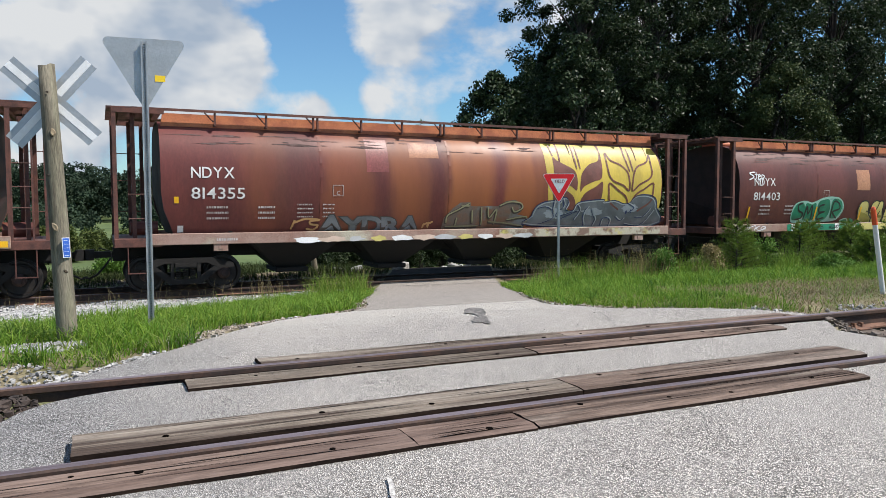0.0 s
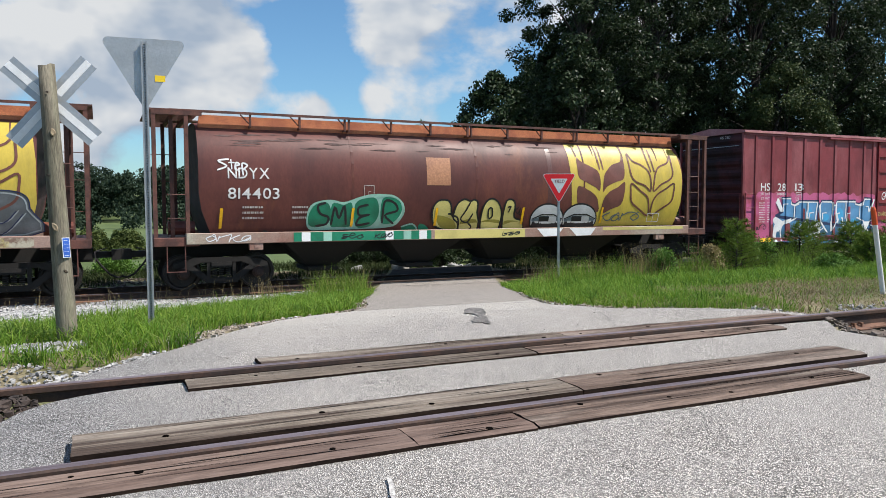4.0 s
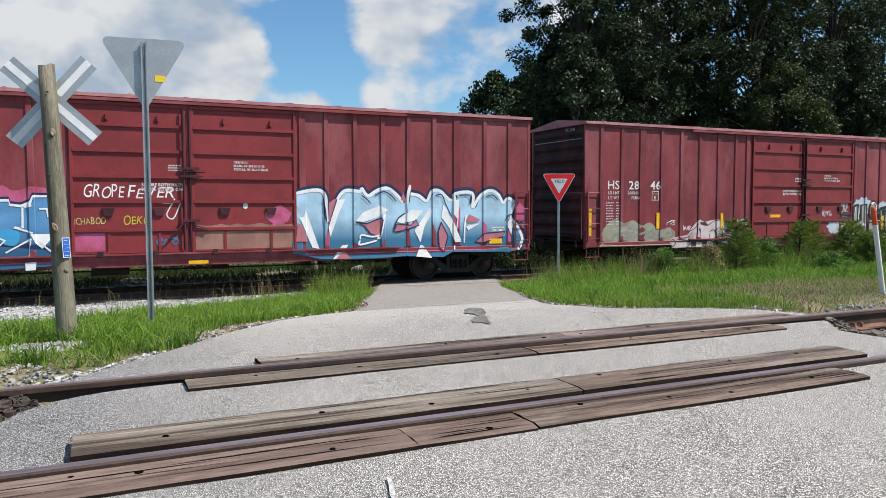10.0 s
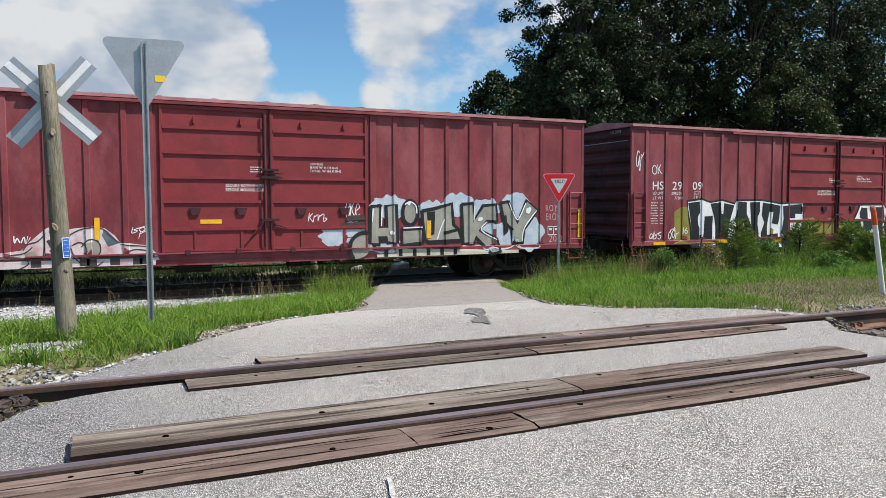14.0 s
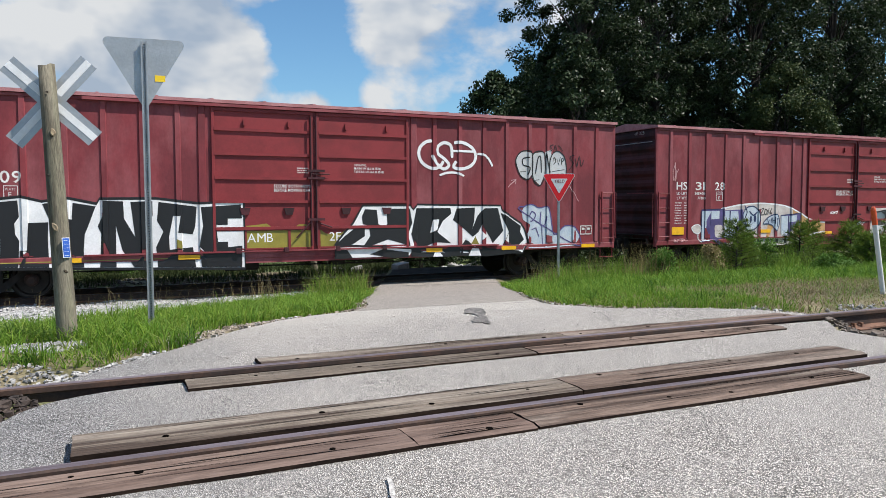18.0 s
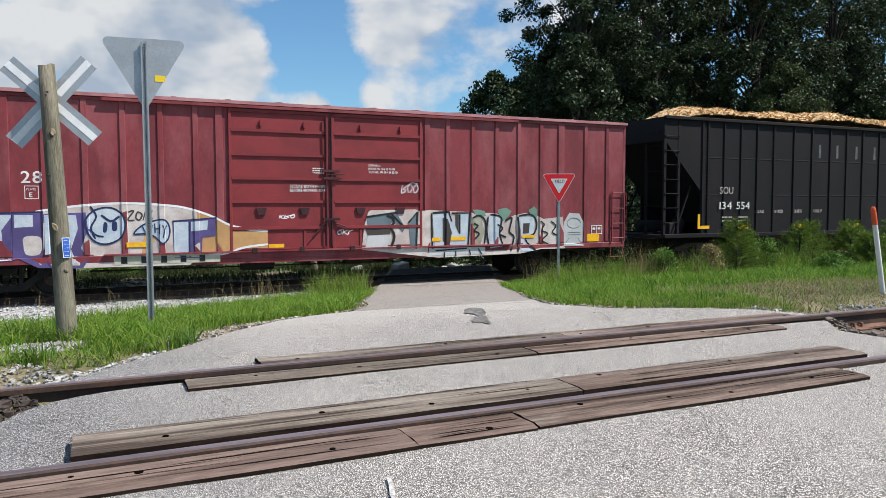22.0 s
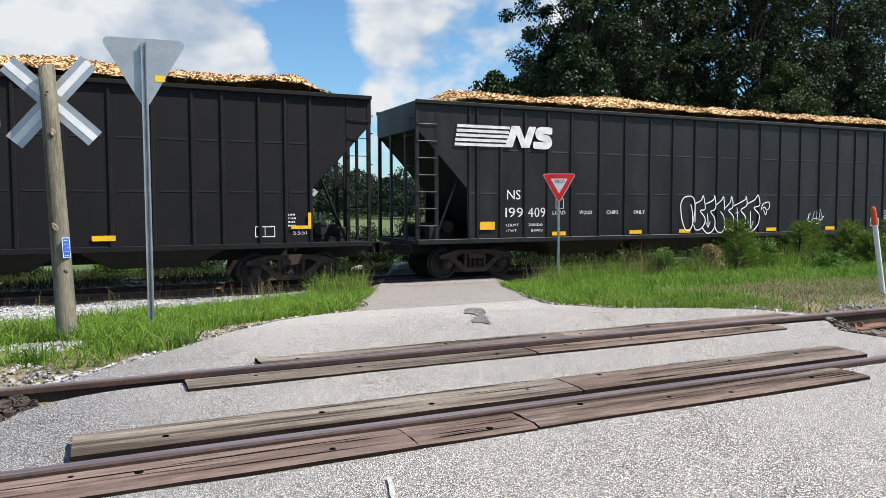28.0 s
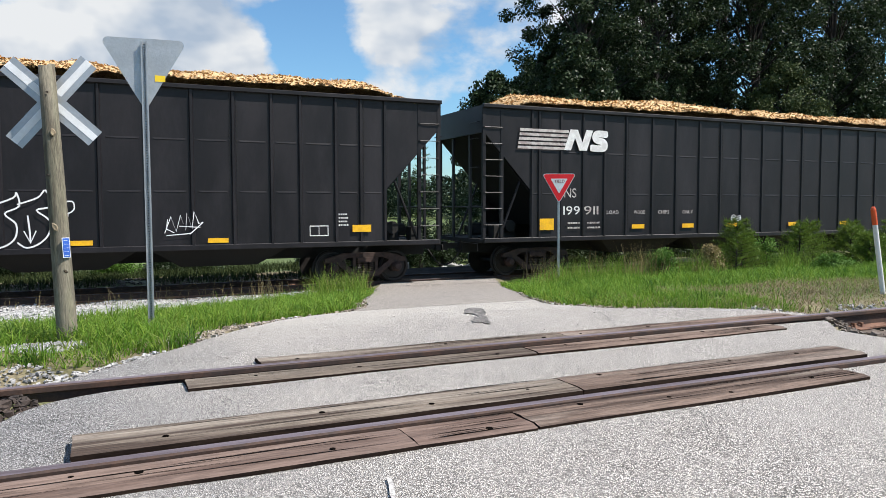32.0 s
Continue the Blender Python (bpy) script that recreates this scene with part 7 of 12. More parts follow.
# ---------- wood-chip hopper ----------
def chip_car(x, half, label, marks, paint=CHIP_BLACK):
    c = base("wood_chip_car", pose(x, CY, RZ), label=label, category="hopper car", group="black wood-chip cars of the train")
    CARS.append((c, x))
    zb, zt = 1.10, 4.80
    cut = half - 1.55
    side = [(-half, zt), (half, zt), (half, 4.12), (cut, 2.48), (cut, zb), (-cut, zb), (-cut, 2.48), (-half, 4.12)]
    for y0, y1 in ((-1.46, -1.42), (1.42, 1.46)):
        bm = bmesh.new()
        prism(bm, side, y0, y1)
        part("side_sheet", bm, paint, c)
    ribx = [r * cut / 9.35 for r in (-9.30, -9.06, -8.32, -7.54, -6.77, -5.96, -4.95, -4.01, -3.04, -2.14, -1.23, -0.26, 0.69, 1.63, 2.59, 3.56, 4.54, 5.48, 6.38, 7.09, 7.99, 8.65, 9.30)]
    n = len(ribx) - 1
    for k, rx in enumerate(ribx):
        bm = bmesh.new()
        prism(bm, [(rx - 0.05, zb + 0.03), (rx + 0.05, zb + 0.03), (rx + 0.05, zt - 0.06), (rx - 0.05, zt - 0.06)], -1.50, -1.46)
        for v in bm.verts:
            if v.co.y < -1.48:
                v.co.x = rx + (v.co.x - rx) * 0.55
        r = part("side_post", bm, paint, c)
        if k in (1, 5, 9, 13, 17, 21):
            bm = bmesh.new()
            for side in (-0.085, 0.085):
                for j in range(30):
                    z = zb + 0.12 + 0.117 * j
                    box(bm, rx + side - 0.013, rx + side + 0.013, -1.468, -1.459, z, z + 0.05)
            tagged(part("rivet_row", bm, UNDER, r), kind="stuff")
    # shallow pressed dimples between the posts
    for k in range(n):
        mx = (ribx[k] + ribx[k + 1]) / 2
        for z in (2.36, 3.56):
            if z < 3 and -8.6 < mx * 9.35 / cut < -6.2:
                continue
            bm = bmesh.new()
            w, d = (ribx[k + 1] - ribx[k]) * 0.36, 0.009
            vs = [bm.verts.new((mx + a * w, -1.46 - dd, z + b * (0.035 if b > 0 else 0.012))) for a, b, dd in ((-1, -1, 0.0005), (1, -1, 0.0005), (1, 1, 0.0005), (-1, 1, 0.0005), (-0.85, -0.2, d), (0.85, -0.2, d))]
            for q in ((0, 1, 5, 4), (1, 2, 5), (2, 3, 4, 5), (3, 0, 4)):
                bm.faces.new([vs[i] for i in q])
            part("panel_crease", bm, paint, c)
    bm = bmesh.new()
    box(bm, -half, half, -1.55, -1.44, zt - 0.07, zt + 0.03, bevel=0.012)
    box(bm, -half, half, 1.44, 1.55, zt - 0.07, zt + 0.03)
    part("top_rail", bm, paint, c)
    bm = bmesh.new()
    box(bm, -half + 0.05, half - 0.05, -1.50, -1.40, zb - 0.10, zb + 0.03, bevel=0.012)
    part("side_sill", bm, paint, c)
    part("far_sill", boxed(-half + 0.05, half - 0.05, 1.40, 1.50, zb - 0.10, zb + 0.03), paint, c)
    for s in (-1, 1):
        h = s * half
        # end wall above, slope sheet below
        bm = bmesh.new()
        box(bm, min(h, h - s * 0.05), max(h, h - s * 0.05), -1.42, 1.42, 4.05, zt)
        part("end_wall", bm, paint, c)
        bm = bmesh.new()
        prism(bm, [(h, 4.14), (h - s * 0.05, 4.06), (s * (cut - 0.9), 1.45), (s * (cut - 0.9), 1.57)], -1.41, 1.41)
        part("slope_sheet", bm, CHIP_MATT, c)
        bm = bmesh.new()
        box(bm, min(s * cut, h), max(s * cut, h), -1.45, 1.45, 1.0, 1.10)
        part("end_platform", bm, UNDER, c)
        for px in (h - s * 0.06, h - s * 0.62):
            bm = bmesh.new()
            box(bm, px - 0.045, px + 0.045, -1.47, -1.38, 1.10, 4.75)
            part("end_post", bm, paint, c)
        for px in (h - s * 0.06,):
            bm = bmesh.new()
            box(bm, px - 0.045, px + 0.045, 1.38, 1.47, 1.10, 4.75)
            part("end_post", bm, paint, c)
        rungs(c, "side_ladder", min(h - s * 0.06, h - s * 0.62), max(h - s * 0.06, h - s * 0.62), (1.5, 1.95, 2.4, 2.85, 3.3, 3.75, 4.2), -1.49, paint, stiles=False)
        bm = bmesh.new()
        for z in (2.05, 3.1, 3.9, 4.35):
            rod(bm, (h + s * 0.09, -1.3, z), (h + s * 0.09, -0.85, z), 0.012, 6)
            box(bm, min(h, h + s * 0.1), max(h, h + s * 0.1), -1.31, -1.29, z - 0.012, z + 0.012)
        rod(bm, (h - s * 0.1, -1.3, 2.0), (h - s * 0.1, 1.3, 2.0), 0.02, 6)
        part("end_handhold", bm, paint, c)
        bm = bmesh.new()
        lathe(bm, [(0.0, 0.17), (0.12, 0.17), (0.13, 0.15)], 16, "y")
        v = part("brake_cylinder", bm, UNDER, c)
        v.matrix_basis = pose(h - s * 1.2, -0.95, 1.45)
        bm = bmesh.new()
        prism(bm, [(h - s * 1.45, 1.1), (h - s * 0.95, 1.1), (h - s * 1.05, 1.6), (h - s * 1.35, 1.6)], -0.80, -0.70)
        part("gusset", bm, UNDER, c)
        for y in (-0.55, 0.55):
            part("inner_post", boxed(min(h - s * 0.12, h - s * 0.06), max(h - s * 0.12, h - s * 0.06), y - 0.05, y + 0.05, 1.10, 4.10), paint, c)
        bm = bmesh.new()
        rod(bm, (h - s * 0.62, -1.30, 1.12), (h - s * 1.30, -1.30, 2.75), 0.035, 8)
        rod(bm, (h - s * 0.62, 1.30, 1.12), (h - s * 1.30, 1.30, 2.75), 0.035, 8)
        part("end_brace", bm, paint, c)
        bm = bmesh.new()
        rod(bm, (h - s * 0.45, 0.15, 1.34), (h - s * 1.35, 0.15, 1.34), 0.20, 14)
        rod(bm, (h - s * 0.30, 0.15, 1.34), (h - s * 0.45, 0.15, 1.34), 0.10, 12)
        part("air_reservoir", bm, UNDER, c)
        bm = bmesh.new()
        rod(bm, (h - s * 0.25, -0.95, 1.18), (h - s * 1.3, -0.62, 1.22), 0.016, 6)
        rod(bm, (h - s * 0.25, -0.75, 1.12), (h - s * 1.4, -0.75, 1.30), 0.016, 6)
        box(bm, min(h - s * 0.5, h - s * 0.78), max(h - s * 0.5, h - s * 0.78), -1.20, -0.88, 1.10, 1.48, bevel=0.02)
        part("brake_valve", bm, UNDER, c)
        truck(c, s * (half - 2.0), FRAME_RUST_ME)
        coupler(c, s * (half + 0.05), s)
    bm = bmesh.new()
    box(bm, -half, half, -0.22, 0.22, 0.66, 1.02)
    part("centre_sill", bm, UNDER, c)
    for hx in (-5.2, -1.75, 1.75, 5.2):
        bm = bmesh.new()
        top = [bm.verts.new((hx + a, b, 1.02)) for a, b in ((-1.6, -1.35), (1.6, -1.35), (1.6, 1.35), (-1.6, 1.35))]
        low = [bm.verts.new((hx + a, b, 0.58)) for a, b in ((-0.9, -0.9), (0.9, -0.9), (0.9, 0.9), (-0.9, 0.9))]
        for i in range(4):
            bm.faces.new((top[i], top[(i + 1) % 4], low[(i + 1) % 4], low[i]))
        bm.faces.new(low)
        bmesh.ops.recalc_face_normals(bm, faces=bm.faces[:])
        part("outlet_hopper", bm, UNDER, c)
    chips(c, half)
    marks(c)
    return c


def chips(c, half):
    """A heaped load: a lumpy mound, and loose chips over it."""
    nx, ny = 170, 16
    vs, fs = [], []
    ln = half - 0.75

    def hz(x, y):
        e = min(1.0, (ln - abs(x)) / 1.0)
        e = max(0.0, e) ** 0.6
        prof = max(0.0, 1 - (abs(y) / 1.42) ** 2.2)
        lump = 0.30 + 0.10 * noise.noise(Vector((x * 0.33 + half, y * 0.5, half))) + 0.10 * noise.noise(Vector((x * 1.1, y * 1.2, half)))
        return 4.70 + (lump + 0.12) * 1.55 * e * (0.45 + 0.55 * prof) + 0.04 * noise.noise(Vector((x * 4, y * 4, 1)))
    for j in range(ny + 1):
        for i in range(nx + 1):
            x, y = -ln + 2 * ln * i / nx, -1.40 + 2.8 * j / ny
            vs.append((x, y, hz(x, y)))
    for j in range(ny):
        for i in range(nx):
            a = j * (nx + 1) + i
            fs.append((a, a + 1, a + nx + 2, a + nx + 1))
    load = sheet("chip_load", vs, fs, CHIPS, c, smooth=True)
    load["label"] = "heaped pale wood chips"
    rnd = random.Random(int(half * 100))
    vs, fs = [], []
    for k in range(5200):
        x, y = rnd.uniform(-ln, ln), -1.42 + 2.0 * rnd.random() ** 1.6
        z = hz(x, y) + 0.012
        m = Euler((rnd.uniform(-0.7, 0.7), rnd.uniform(-0.7, 0.7), rnd.uniform(0, 6.3))).to_matrix()
        w, l = rnd.uniform(0.012, 0.03), rnd.uniform(0.03, 0.075)
        o = len(vs)
        for a, b, d in ((-l, -w, 0), (l, -w, 0), (l, w, 0), (-l, w, 0), (0, 0, 0.012)):
            p = m @ Vector((a, b, d))
            vs.append((x + p.x, y + p.y, z + p.z))
        fs += [(o, o + 1, o + 4), (o + 1, o + 2, o + 4), (o + 2, o + 3, o + 4), (o + 3, o, o + 4)]
    tagged(sheet("chip_litter", vs, fs, CHIPS, c), kind="stuff")
# ---------- paint and lettering of each car ----------
SILL_SIDE = {"xs": (), "zs": (), "y": lambda x, z: -1.561}
DOOR_SIDE = {"xs": (), "zs": (), "y": lambda x, z: -1.489}
CHIP_SIDE = {"xs": (), "zs": (), "y": lambda x, z: -1.4605}


def wheat(c):
    """The yellow panel with two stylised ears of wheat, one solid, one in outline."""
    shape("emblem_panel", [(3.04, 3.84), (3.06, 3.2), (3.12, 2.4), (3.20, 1.42), (7.12, 1.42), (7.27, 2.1), (7.28, 3.0), (7.22, 3.60), (7.10, 3.84)], YELLOW, c, HOP_SIDE, 0.004, "bright yellow emblem panel")
    shape("emblem_leaf", curve_pts([(3.34, 3.44), (3.48, 3.33), (3.73, 3.22), (4.01, 3.08), (4.12, 2.88), (4.12, 2.48), (3.94, 2.58), (3.62, 2.72), (3.36, 2.86), (3.32, 3.18)], 4, True), EMBLEM, c, HOP_SIDE, 0.008)
    shape("emblem_leaf", curve_pts([(5.03, 3.6), (4.91, 3.36), (4.59, 3.25), (4.34, 3.04), (4.25, 2.82), (4.24, 2.44), (4.38, 2.6), (4.7, 2.74), (4.98, 2.83), (5.04, 3.12)], 4, True), EMBLEM, c, HOP_SIDE, 0.0083)
    shape("emblem_leaf", curve_pts([(3.34, 2.6), (3.67, 2.51), (3.98, 2.32), (4.09, 2.11), (4.11, 1.84), (3.74, 1.96), (3.39, 2.06), (3.31, 2.29)], 4, True), EMBLEM, c, HOP_SIDE, 0.0086)
    shape("emblem_leaf", curve_pts([(5.03, 2.74), (4.78, 2.59), (4.45, 2.43), (4.27, 2.19), (4.24, 1.8), (4.59, 1.93), (4.93, 2.06), (5.03, 2.37)], 4, True), EMBLEM, c, HOP_SIDE, 0.0089)
    brush("emblem_line", [curve_pts([(3.29, 3.8), (3.3, 3.63), (3.34, 3.46)], 4), curve_pts([(4.06, 3.78), (4.07, 3.45), (4.12, 3.1)], 4), curve_pts([(4.19, 3.79), (4.2, 3.45), (4.24, 3.1)], 4), curve_pts([(4.99, 3.87), (5.02, 3.74), (5.03, 3.6)], 4), curve_pts([(5.92, 3.77), (5.95, 3.43), (6.05, 3.06)], 4), curve_pts([(6.1, 3.78), (6.12, 3.43), (6.18, 3.06)], 4)], 0.05, EMBLEM, c, HOP_SIDE, 0.0105)
    brush("emblem_line", [curve_pts([(5.24, 3.61), (5.39, 3.39), (5.72, 3.26), (5.96, 3.06), (6.03, 2.81), (6.03, 2.48), (5.8, 2.64), (5.45, 2.76), (5.28, 2.96), (5.23, 3.32)], 4, True), curve_pts([(6.9, 3.59), (6.73, 3.36), (6.36, 3.21), (6.2, 2.95), (6.15, 2.48), (6.43, 2.68), (6.76, 2.83), (6.91, 3.01), (6.9, 3.37)], 4, True), curve_pts([(5.29, 2.7), (5.62, 2.49), (5.92, 2.29), (6.01, 2.02), (6.01, 1.72), (5.63, 1.93), (5.33, 2.14), (5.27, 2.46)], 4, True), curve_pts([(6.94, 2.72), (6.63, 2.55), (6.3, 2.37), (6.14, 2.11), (6.13, 1.72), (6.51, 1.93), (6.87, 2.15), (6.95, 2.44)], 4, True)], 0.055, EMBLEM, c, HOP_SIDE, 0.0105, closed=True)
    # rust runs from the roof over the panel
    rnd = random.Random(9)
    runs = []
    for x in (3.95, 4.05, 5.05, 5.95, 6.35, 6.8):
        w, l = rnd.uniform(0.015, 0.05), rnd.uniform(0.15, 0.6)
        runs.append([(x - w, 3.84), (x + w, 3.84), (x + w * 0.3, 3.84 - l), (x - w * 0.3, 3.84 - l)])
    shapes("rust_runs", runs, HOP_FRAME, c, HOP_SIDE, 0.011)


def patches(c, rows, paint, name="repaint_patch"):
    for k, q in enumerate(rows):
        shape(name, rect(*q), paint, c, HOP_SIDE, 0.0030 + 0.0006 * k)


def flakes(c, seed, n=24, x0=-6.8, x1=2.6):
    """Peeling paint along the shoulder: ragged dark scabs."""
    rnd = random.Random(seed)
    out = []
    for k in range(n):
        x, z = rnd.uniform(x0, x1), rnd.uniform(3.45, 3.80)
        out.append(blob(x, z, rnd.uniform(0.05, 0.45), rnd.uniform(0.008, 0.028), 18, 0.6, k + seed))
    shapes("peeling_paint", out, FLAKE, c, HOP_SIDE, 0.0066)


SP_SLATE2 = spray("spray_bubble_grey", (0.15, 0.165, 0.18), 0.6)
SP_SLATE4 = spray("spray_pale_grey_edge", (0.36, 0.39, 0.40), 0.7)
SP_SLATE3 = spray("spray_bubble_sheen", (0.29, 0.32, 0.35), 0.8)
SP_THIN = mat("thin_grey_spray", (0.13, 0.10, 0.085), (0.17, 0.085, 0.05), rough=0.5, scale=2.0, fine=30, grain=0.12, bump=0.03, col3=(0.15, 0.17, 0.18), scale3=1.2, lo3=0.48, hi3=0.6)
SP_OLIVE2 = spray("spray_dull_olive", (0.27, 0.25, 0.15), 0.75)
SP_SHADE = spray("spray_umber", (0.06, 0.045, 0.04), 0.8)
FLAKE = mat("peeled_primer", (0.10, 0.055, 0.05), (0.06, 0.035, 0.033), rough=0.8, scale=5)
HOP_DUSK = mat("dark_hopper_brown", (0.105, 0.038, 0.032), (0.080, 0.030, 0.027), rough=0.45, scale=1.4, fine=20)
HOP_RUSSET = mat("russet_repaint", (0.22, 0.058, 0.052), (0.185, 0.05, 0.045), rough=0.42, scale=1.4, fine=20)
HOP_SCUFF = mat("scuffed_orange_patch", (0.33, 0.13, 0.06), (0.22, 0.07, 0.04), rough=0.5, scale=2.2, fine=20)
HOP_TAN = mat("tan_primer_patch", (0.40, 0.19, 0.10), (0.34, 0.155, 0.085), rough=0.5, scale=1.4, fine=20)


def hopper_lettering(c, number, paint):
    writing("reporting_mark", "NDYX", -6.64, 2.69, 0.26, paint, c, HOP_SIDE, 0.010, fat=0.006, width=0.98)
    writing("car_number", number, -6.64, 2.21, 0.26, paint, c, HOP_SIDE, 0.010, fat=0.006, width=1.22)
    rows = []
    for k in range(3):
        rows += [(-6.3, -5.8, 1.98 - 0.13 * k, 0.05), (-5.1, -4.7, 1.98 - 0.13 * k, 0.05)]
    for k in range(4):
        rows += [(-4.15, -3.75, 2.05 - 0.1 * k, 0.035), (-3.5, -3.2, 2.05 - 0.1 * k, 0.035)]
    bars("data_stencil", rows, c, LETTER_OLD, HOP_SIDE, 0.010)
    shapes("plate_frame", [rect(-3.26, -2.98, 2.545, 2.56), rect(-3.26, -2.98, 2.28, 2.295), rect(-3.26, -3.245, 2.295, 2.545), rect(-2.995, -2.98, 2.295, 2.545)], LETTER_OLD, c, HOP_SIDE, 0.010)
    writing("lettering", "C", -3.16, 2.31, 0.10, LETTER_OLD, c, HOP_SIDE, 0.010)


def paint_lead(c):
    shape("sill_stripe", rect(6.2, 7.5, 1.17, 1.30), REFLECTOR, c, SILL_SIDE, 0.003)
    flakes(c, 4)
    wheat(c)


def paint_first(c):
    patches(c, [(-2.35, -1.75, 2.9, 3.75)], HOP_RUSSET)
    patches(c, [(-1.15, -0.30, 3.30, 3.70)], HOP_SCUFF)
    flakes(c, 14)
    wheat(c)
    hopper_lettering(c, "814355", LETTER)
    # a grey bubble piece that cannot be read, over the wheat panel's foot
    form = curve_pts([(2.65, 1.45), (2.62, 1.73), (2.74, 2.0), (3.01, 2.14), (3.35, 2.18), (3.54, 2.14), (3.6, 2.26), (3.77, 2.26), (3.84, 2.11), (3.76, 1.91), (4.02, 1.89), (4.14, 2.09), (4.43, 2.17), (5.09, 2.22), (5.12, 2.14), (5.51, 2.19), (5.85, 2.09), (6.08, 2.12), (6.33, 2.33), (6.72, 2.37), (7.05, 2.27), (7.14, 1.99), (7.07, 1.38)], 4, True)
    shape("graffiti_fill", form, SP_SLATE2, c, HOP_SIDE, 0.0125)
    brush("graffiti_line", [form], 0.024, SP_NAVY, c, HOP_SIDE, 0.0165, closed=True)
    brush("graffiti_sheen", [[(4.85 + (x - 4.85) * 0.975, 1.82 + (z - 1.82) * 0.90) for x, z in form]], 0.030, SP_SLATE4, c, HOP_SIDE, 0.0148, closed=True)
    inner = [[(3.34, 2.17), (3.31, 1.89), (3.34, 1.66), (2.78, 1.47)],
             [(3.51, 1.89), (3.45, 1.72), (3.73, 1.77), (4.02, 1.86)],
             [(3.45, 1.49), (3.67, 1.66), (4.19, 1.88)],
             [(4.55, 2.0), (4.43, 1.85), (4.4, 1.65), (4.48, 1.42)],
             [(4.66, 1.94), (4.75, 1.76), (4.84, 1.62), (4.78, 1.41)],
             [(5.08, 1.41), (5.11, 1.62), (5.29, 1.67), (5.4, 1.58), (5.38, 1.39)],
             [(5.57, 1.7), (5.76, 1.58), (5.91, 1.64)],
             [(6.33, 1.66), (6.65, 1.69), (6.88, 1.93)],
             [(5.94, 1.47), (6.58, 1.43), (7.01, 1.87)],
             [(6.01, 2.09), (6.26, 1.96), (6.07, 1.81)],
             [(4.14, 2.06), (4.25, 1.88), (4.07, 1.6)],
             [(2.79, 1.95), (3.07, 2.0), (3.31, 1.89)],
             [(3.63, 2.23), (3.68, 2.0), (3.54, 1.89)]]
    brush("graffiti_line", [curve_pts(q, 5) for q in inner], 0.024, SP_NAVY, c, HOP_SIDE, 0.0165)
    brush("graffiti_sheen", [curve_pts([(x + 0.05, z + 0.02) for x, z in q], 5) for q in inner], 0.028, SP_SLATE4, c, HOP_SIDE, 0.0152)
    shapes("graffiti_spot", [blob(5.98, 1.83, 0.035, 0.06, 10), blob(6.16, 1.86, 0.035, 0.06, 10)], SP_NAVY, c, HOP_SIDE, 0.016)
    shapes("graffiti_sheen", [cloud(3.35, 1.82, 0.32, 0.16, 70), cloud(4.75, 1.84, 0.4, 0.12, 71), cloud(6.1, 1.95, 0.3, 0.14, 72)], SP_SLATE3, c, HOP_SIDE, 0.0142)
    piece("AYDRA", -3.55, -0.85, 1.30, 1.78, [("graffiti_outline", 0.075, SP_SHADE, 0.010, 0, 0), ("graffiti_fill", 0.035, SP_SLATE2, 0.0125, 0, 0)], c, HOP_SIDE, 0.09, 5)
    brush("graffiti_line", [scrawl(-4.3, 1.42, 0.75, 0.35, 12, 3), scrawl(-0.75, 1.42, 0.3, 0.2, 13, 2)], 0.05, SP_TAN, c, HOP_SIDE, 0.012)
    # a thin brown-grey piece, half weathered away
    shape("graffiti_wash", [(-0.18, 1.41), (-0.14, 1.7), (0.1, 1.96), (0.34, 2.12), (0.64, 2.13), (0.65, 2.03), (1.02, 2.02), (1.53, 2.02), (1.74, 2.16), (2.05, 2.2), (2.31, 2.06), (2.28, 1.89), (2.15, 1.78), (2.46, 1.73), (2.4, 1.37)], SP_THIN, c, HOP_SIDE, 0.0085)
    strokes = [[(-0.08, 1.54), (-0.05, 1.75), (0.24, 1.9), (0.61, 2.09)],
               [(0.23, 1.69), (0.2, 1.43)],
               [(0.34, 2.01), (0.6, 2.01)],
               [(0.97, 1.98), (1.01, 1.47)],
               [(1.17, 1.98), (1.24, 1.68), (1.45, 1.92), (1.41, 1.49)],
               [(1.53, 2.01), (1.84, 2.12), (2.2, 2.09), (2.28, 1.95), (2.04, 1.84), (1.94, 1.98)],
               [(1.8, 1.62), (2.44, 1.7), (2.39, 1.45)],
               [(1.21, 1.57), (1.72, 1.53), (2.35, 1.44)],
               [(-0.1, 1.45), (0.91, 1.46)],
               [(0.68, 1.9), (0.72, 1.53)]]
    brush("graffiti_line", [curve_pts(q, 4) for q in strokes], 0.085, SP_SHADE, c, HOP_SIDE, 0.0105)
    brush("graffiti_line", [curve_pts([(x + 0.02, z + 0.02) for x, z in q], 4) for q in strokes], 0.038, SP_OLIVE2, c, HOP_SIDE, 0.0145)
    rnd = random.Random(2)
    for k in range(11):
        x = -3.9 + 0.62 * k
        shape("sill_paint", blob(x, 1.20, rnd.uniform(0.18, 0.36), 0.07, 12, 0.3, k), (SP_WHITE, SP_PEACH, SP_SILVER, SP_CREAM)[k % 4], c, SILL_SIDE, 0.002 + 0.0003 * k)
    shape("sill_paint", rect(1.5, 7.2, 1.16, 1.37), SILL_MOTTLE, c, SILL_SIDE, 0.0016)
    bars("sill_stencil", [(-6.1, -5.6, 1.22, 0.06)], c, LETTER_OLD, SILL_SIDE, 0.003)
    shape("reflector", rect(-7.02, -6.92, 2.1, 2.25), REFLECTOR, c, HOP_SIDE, 0.012)
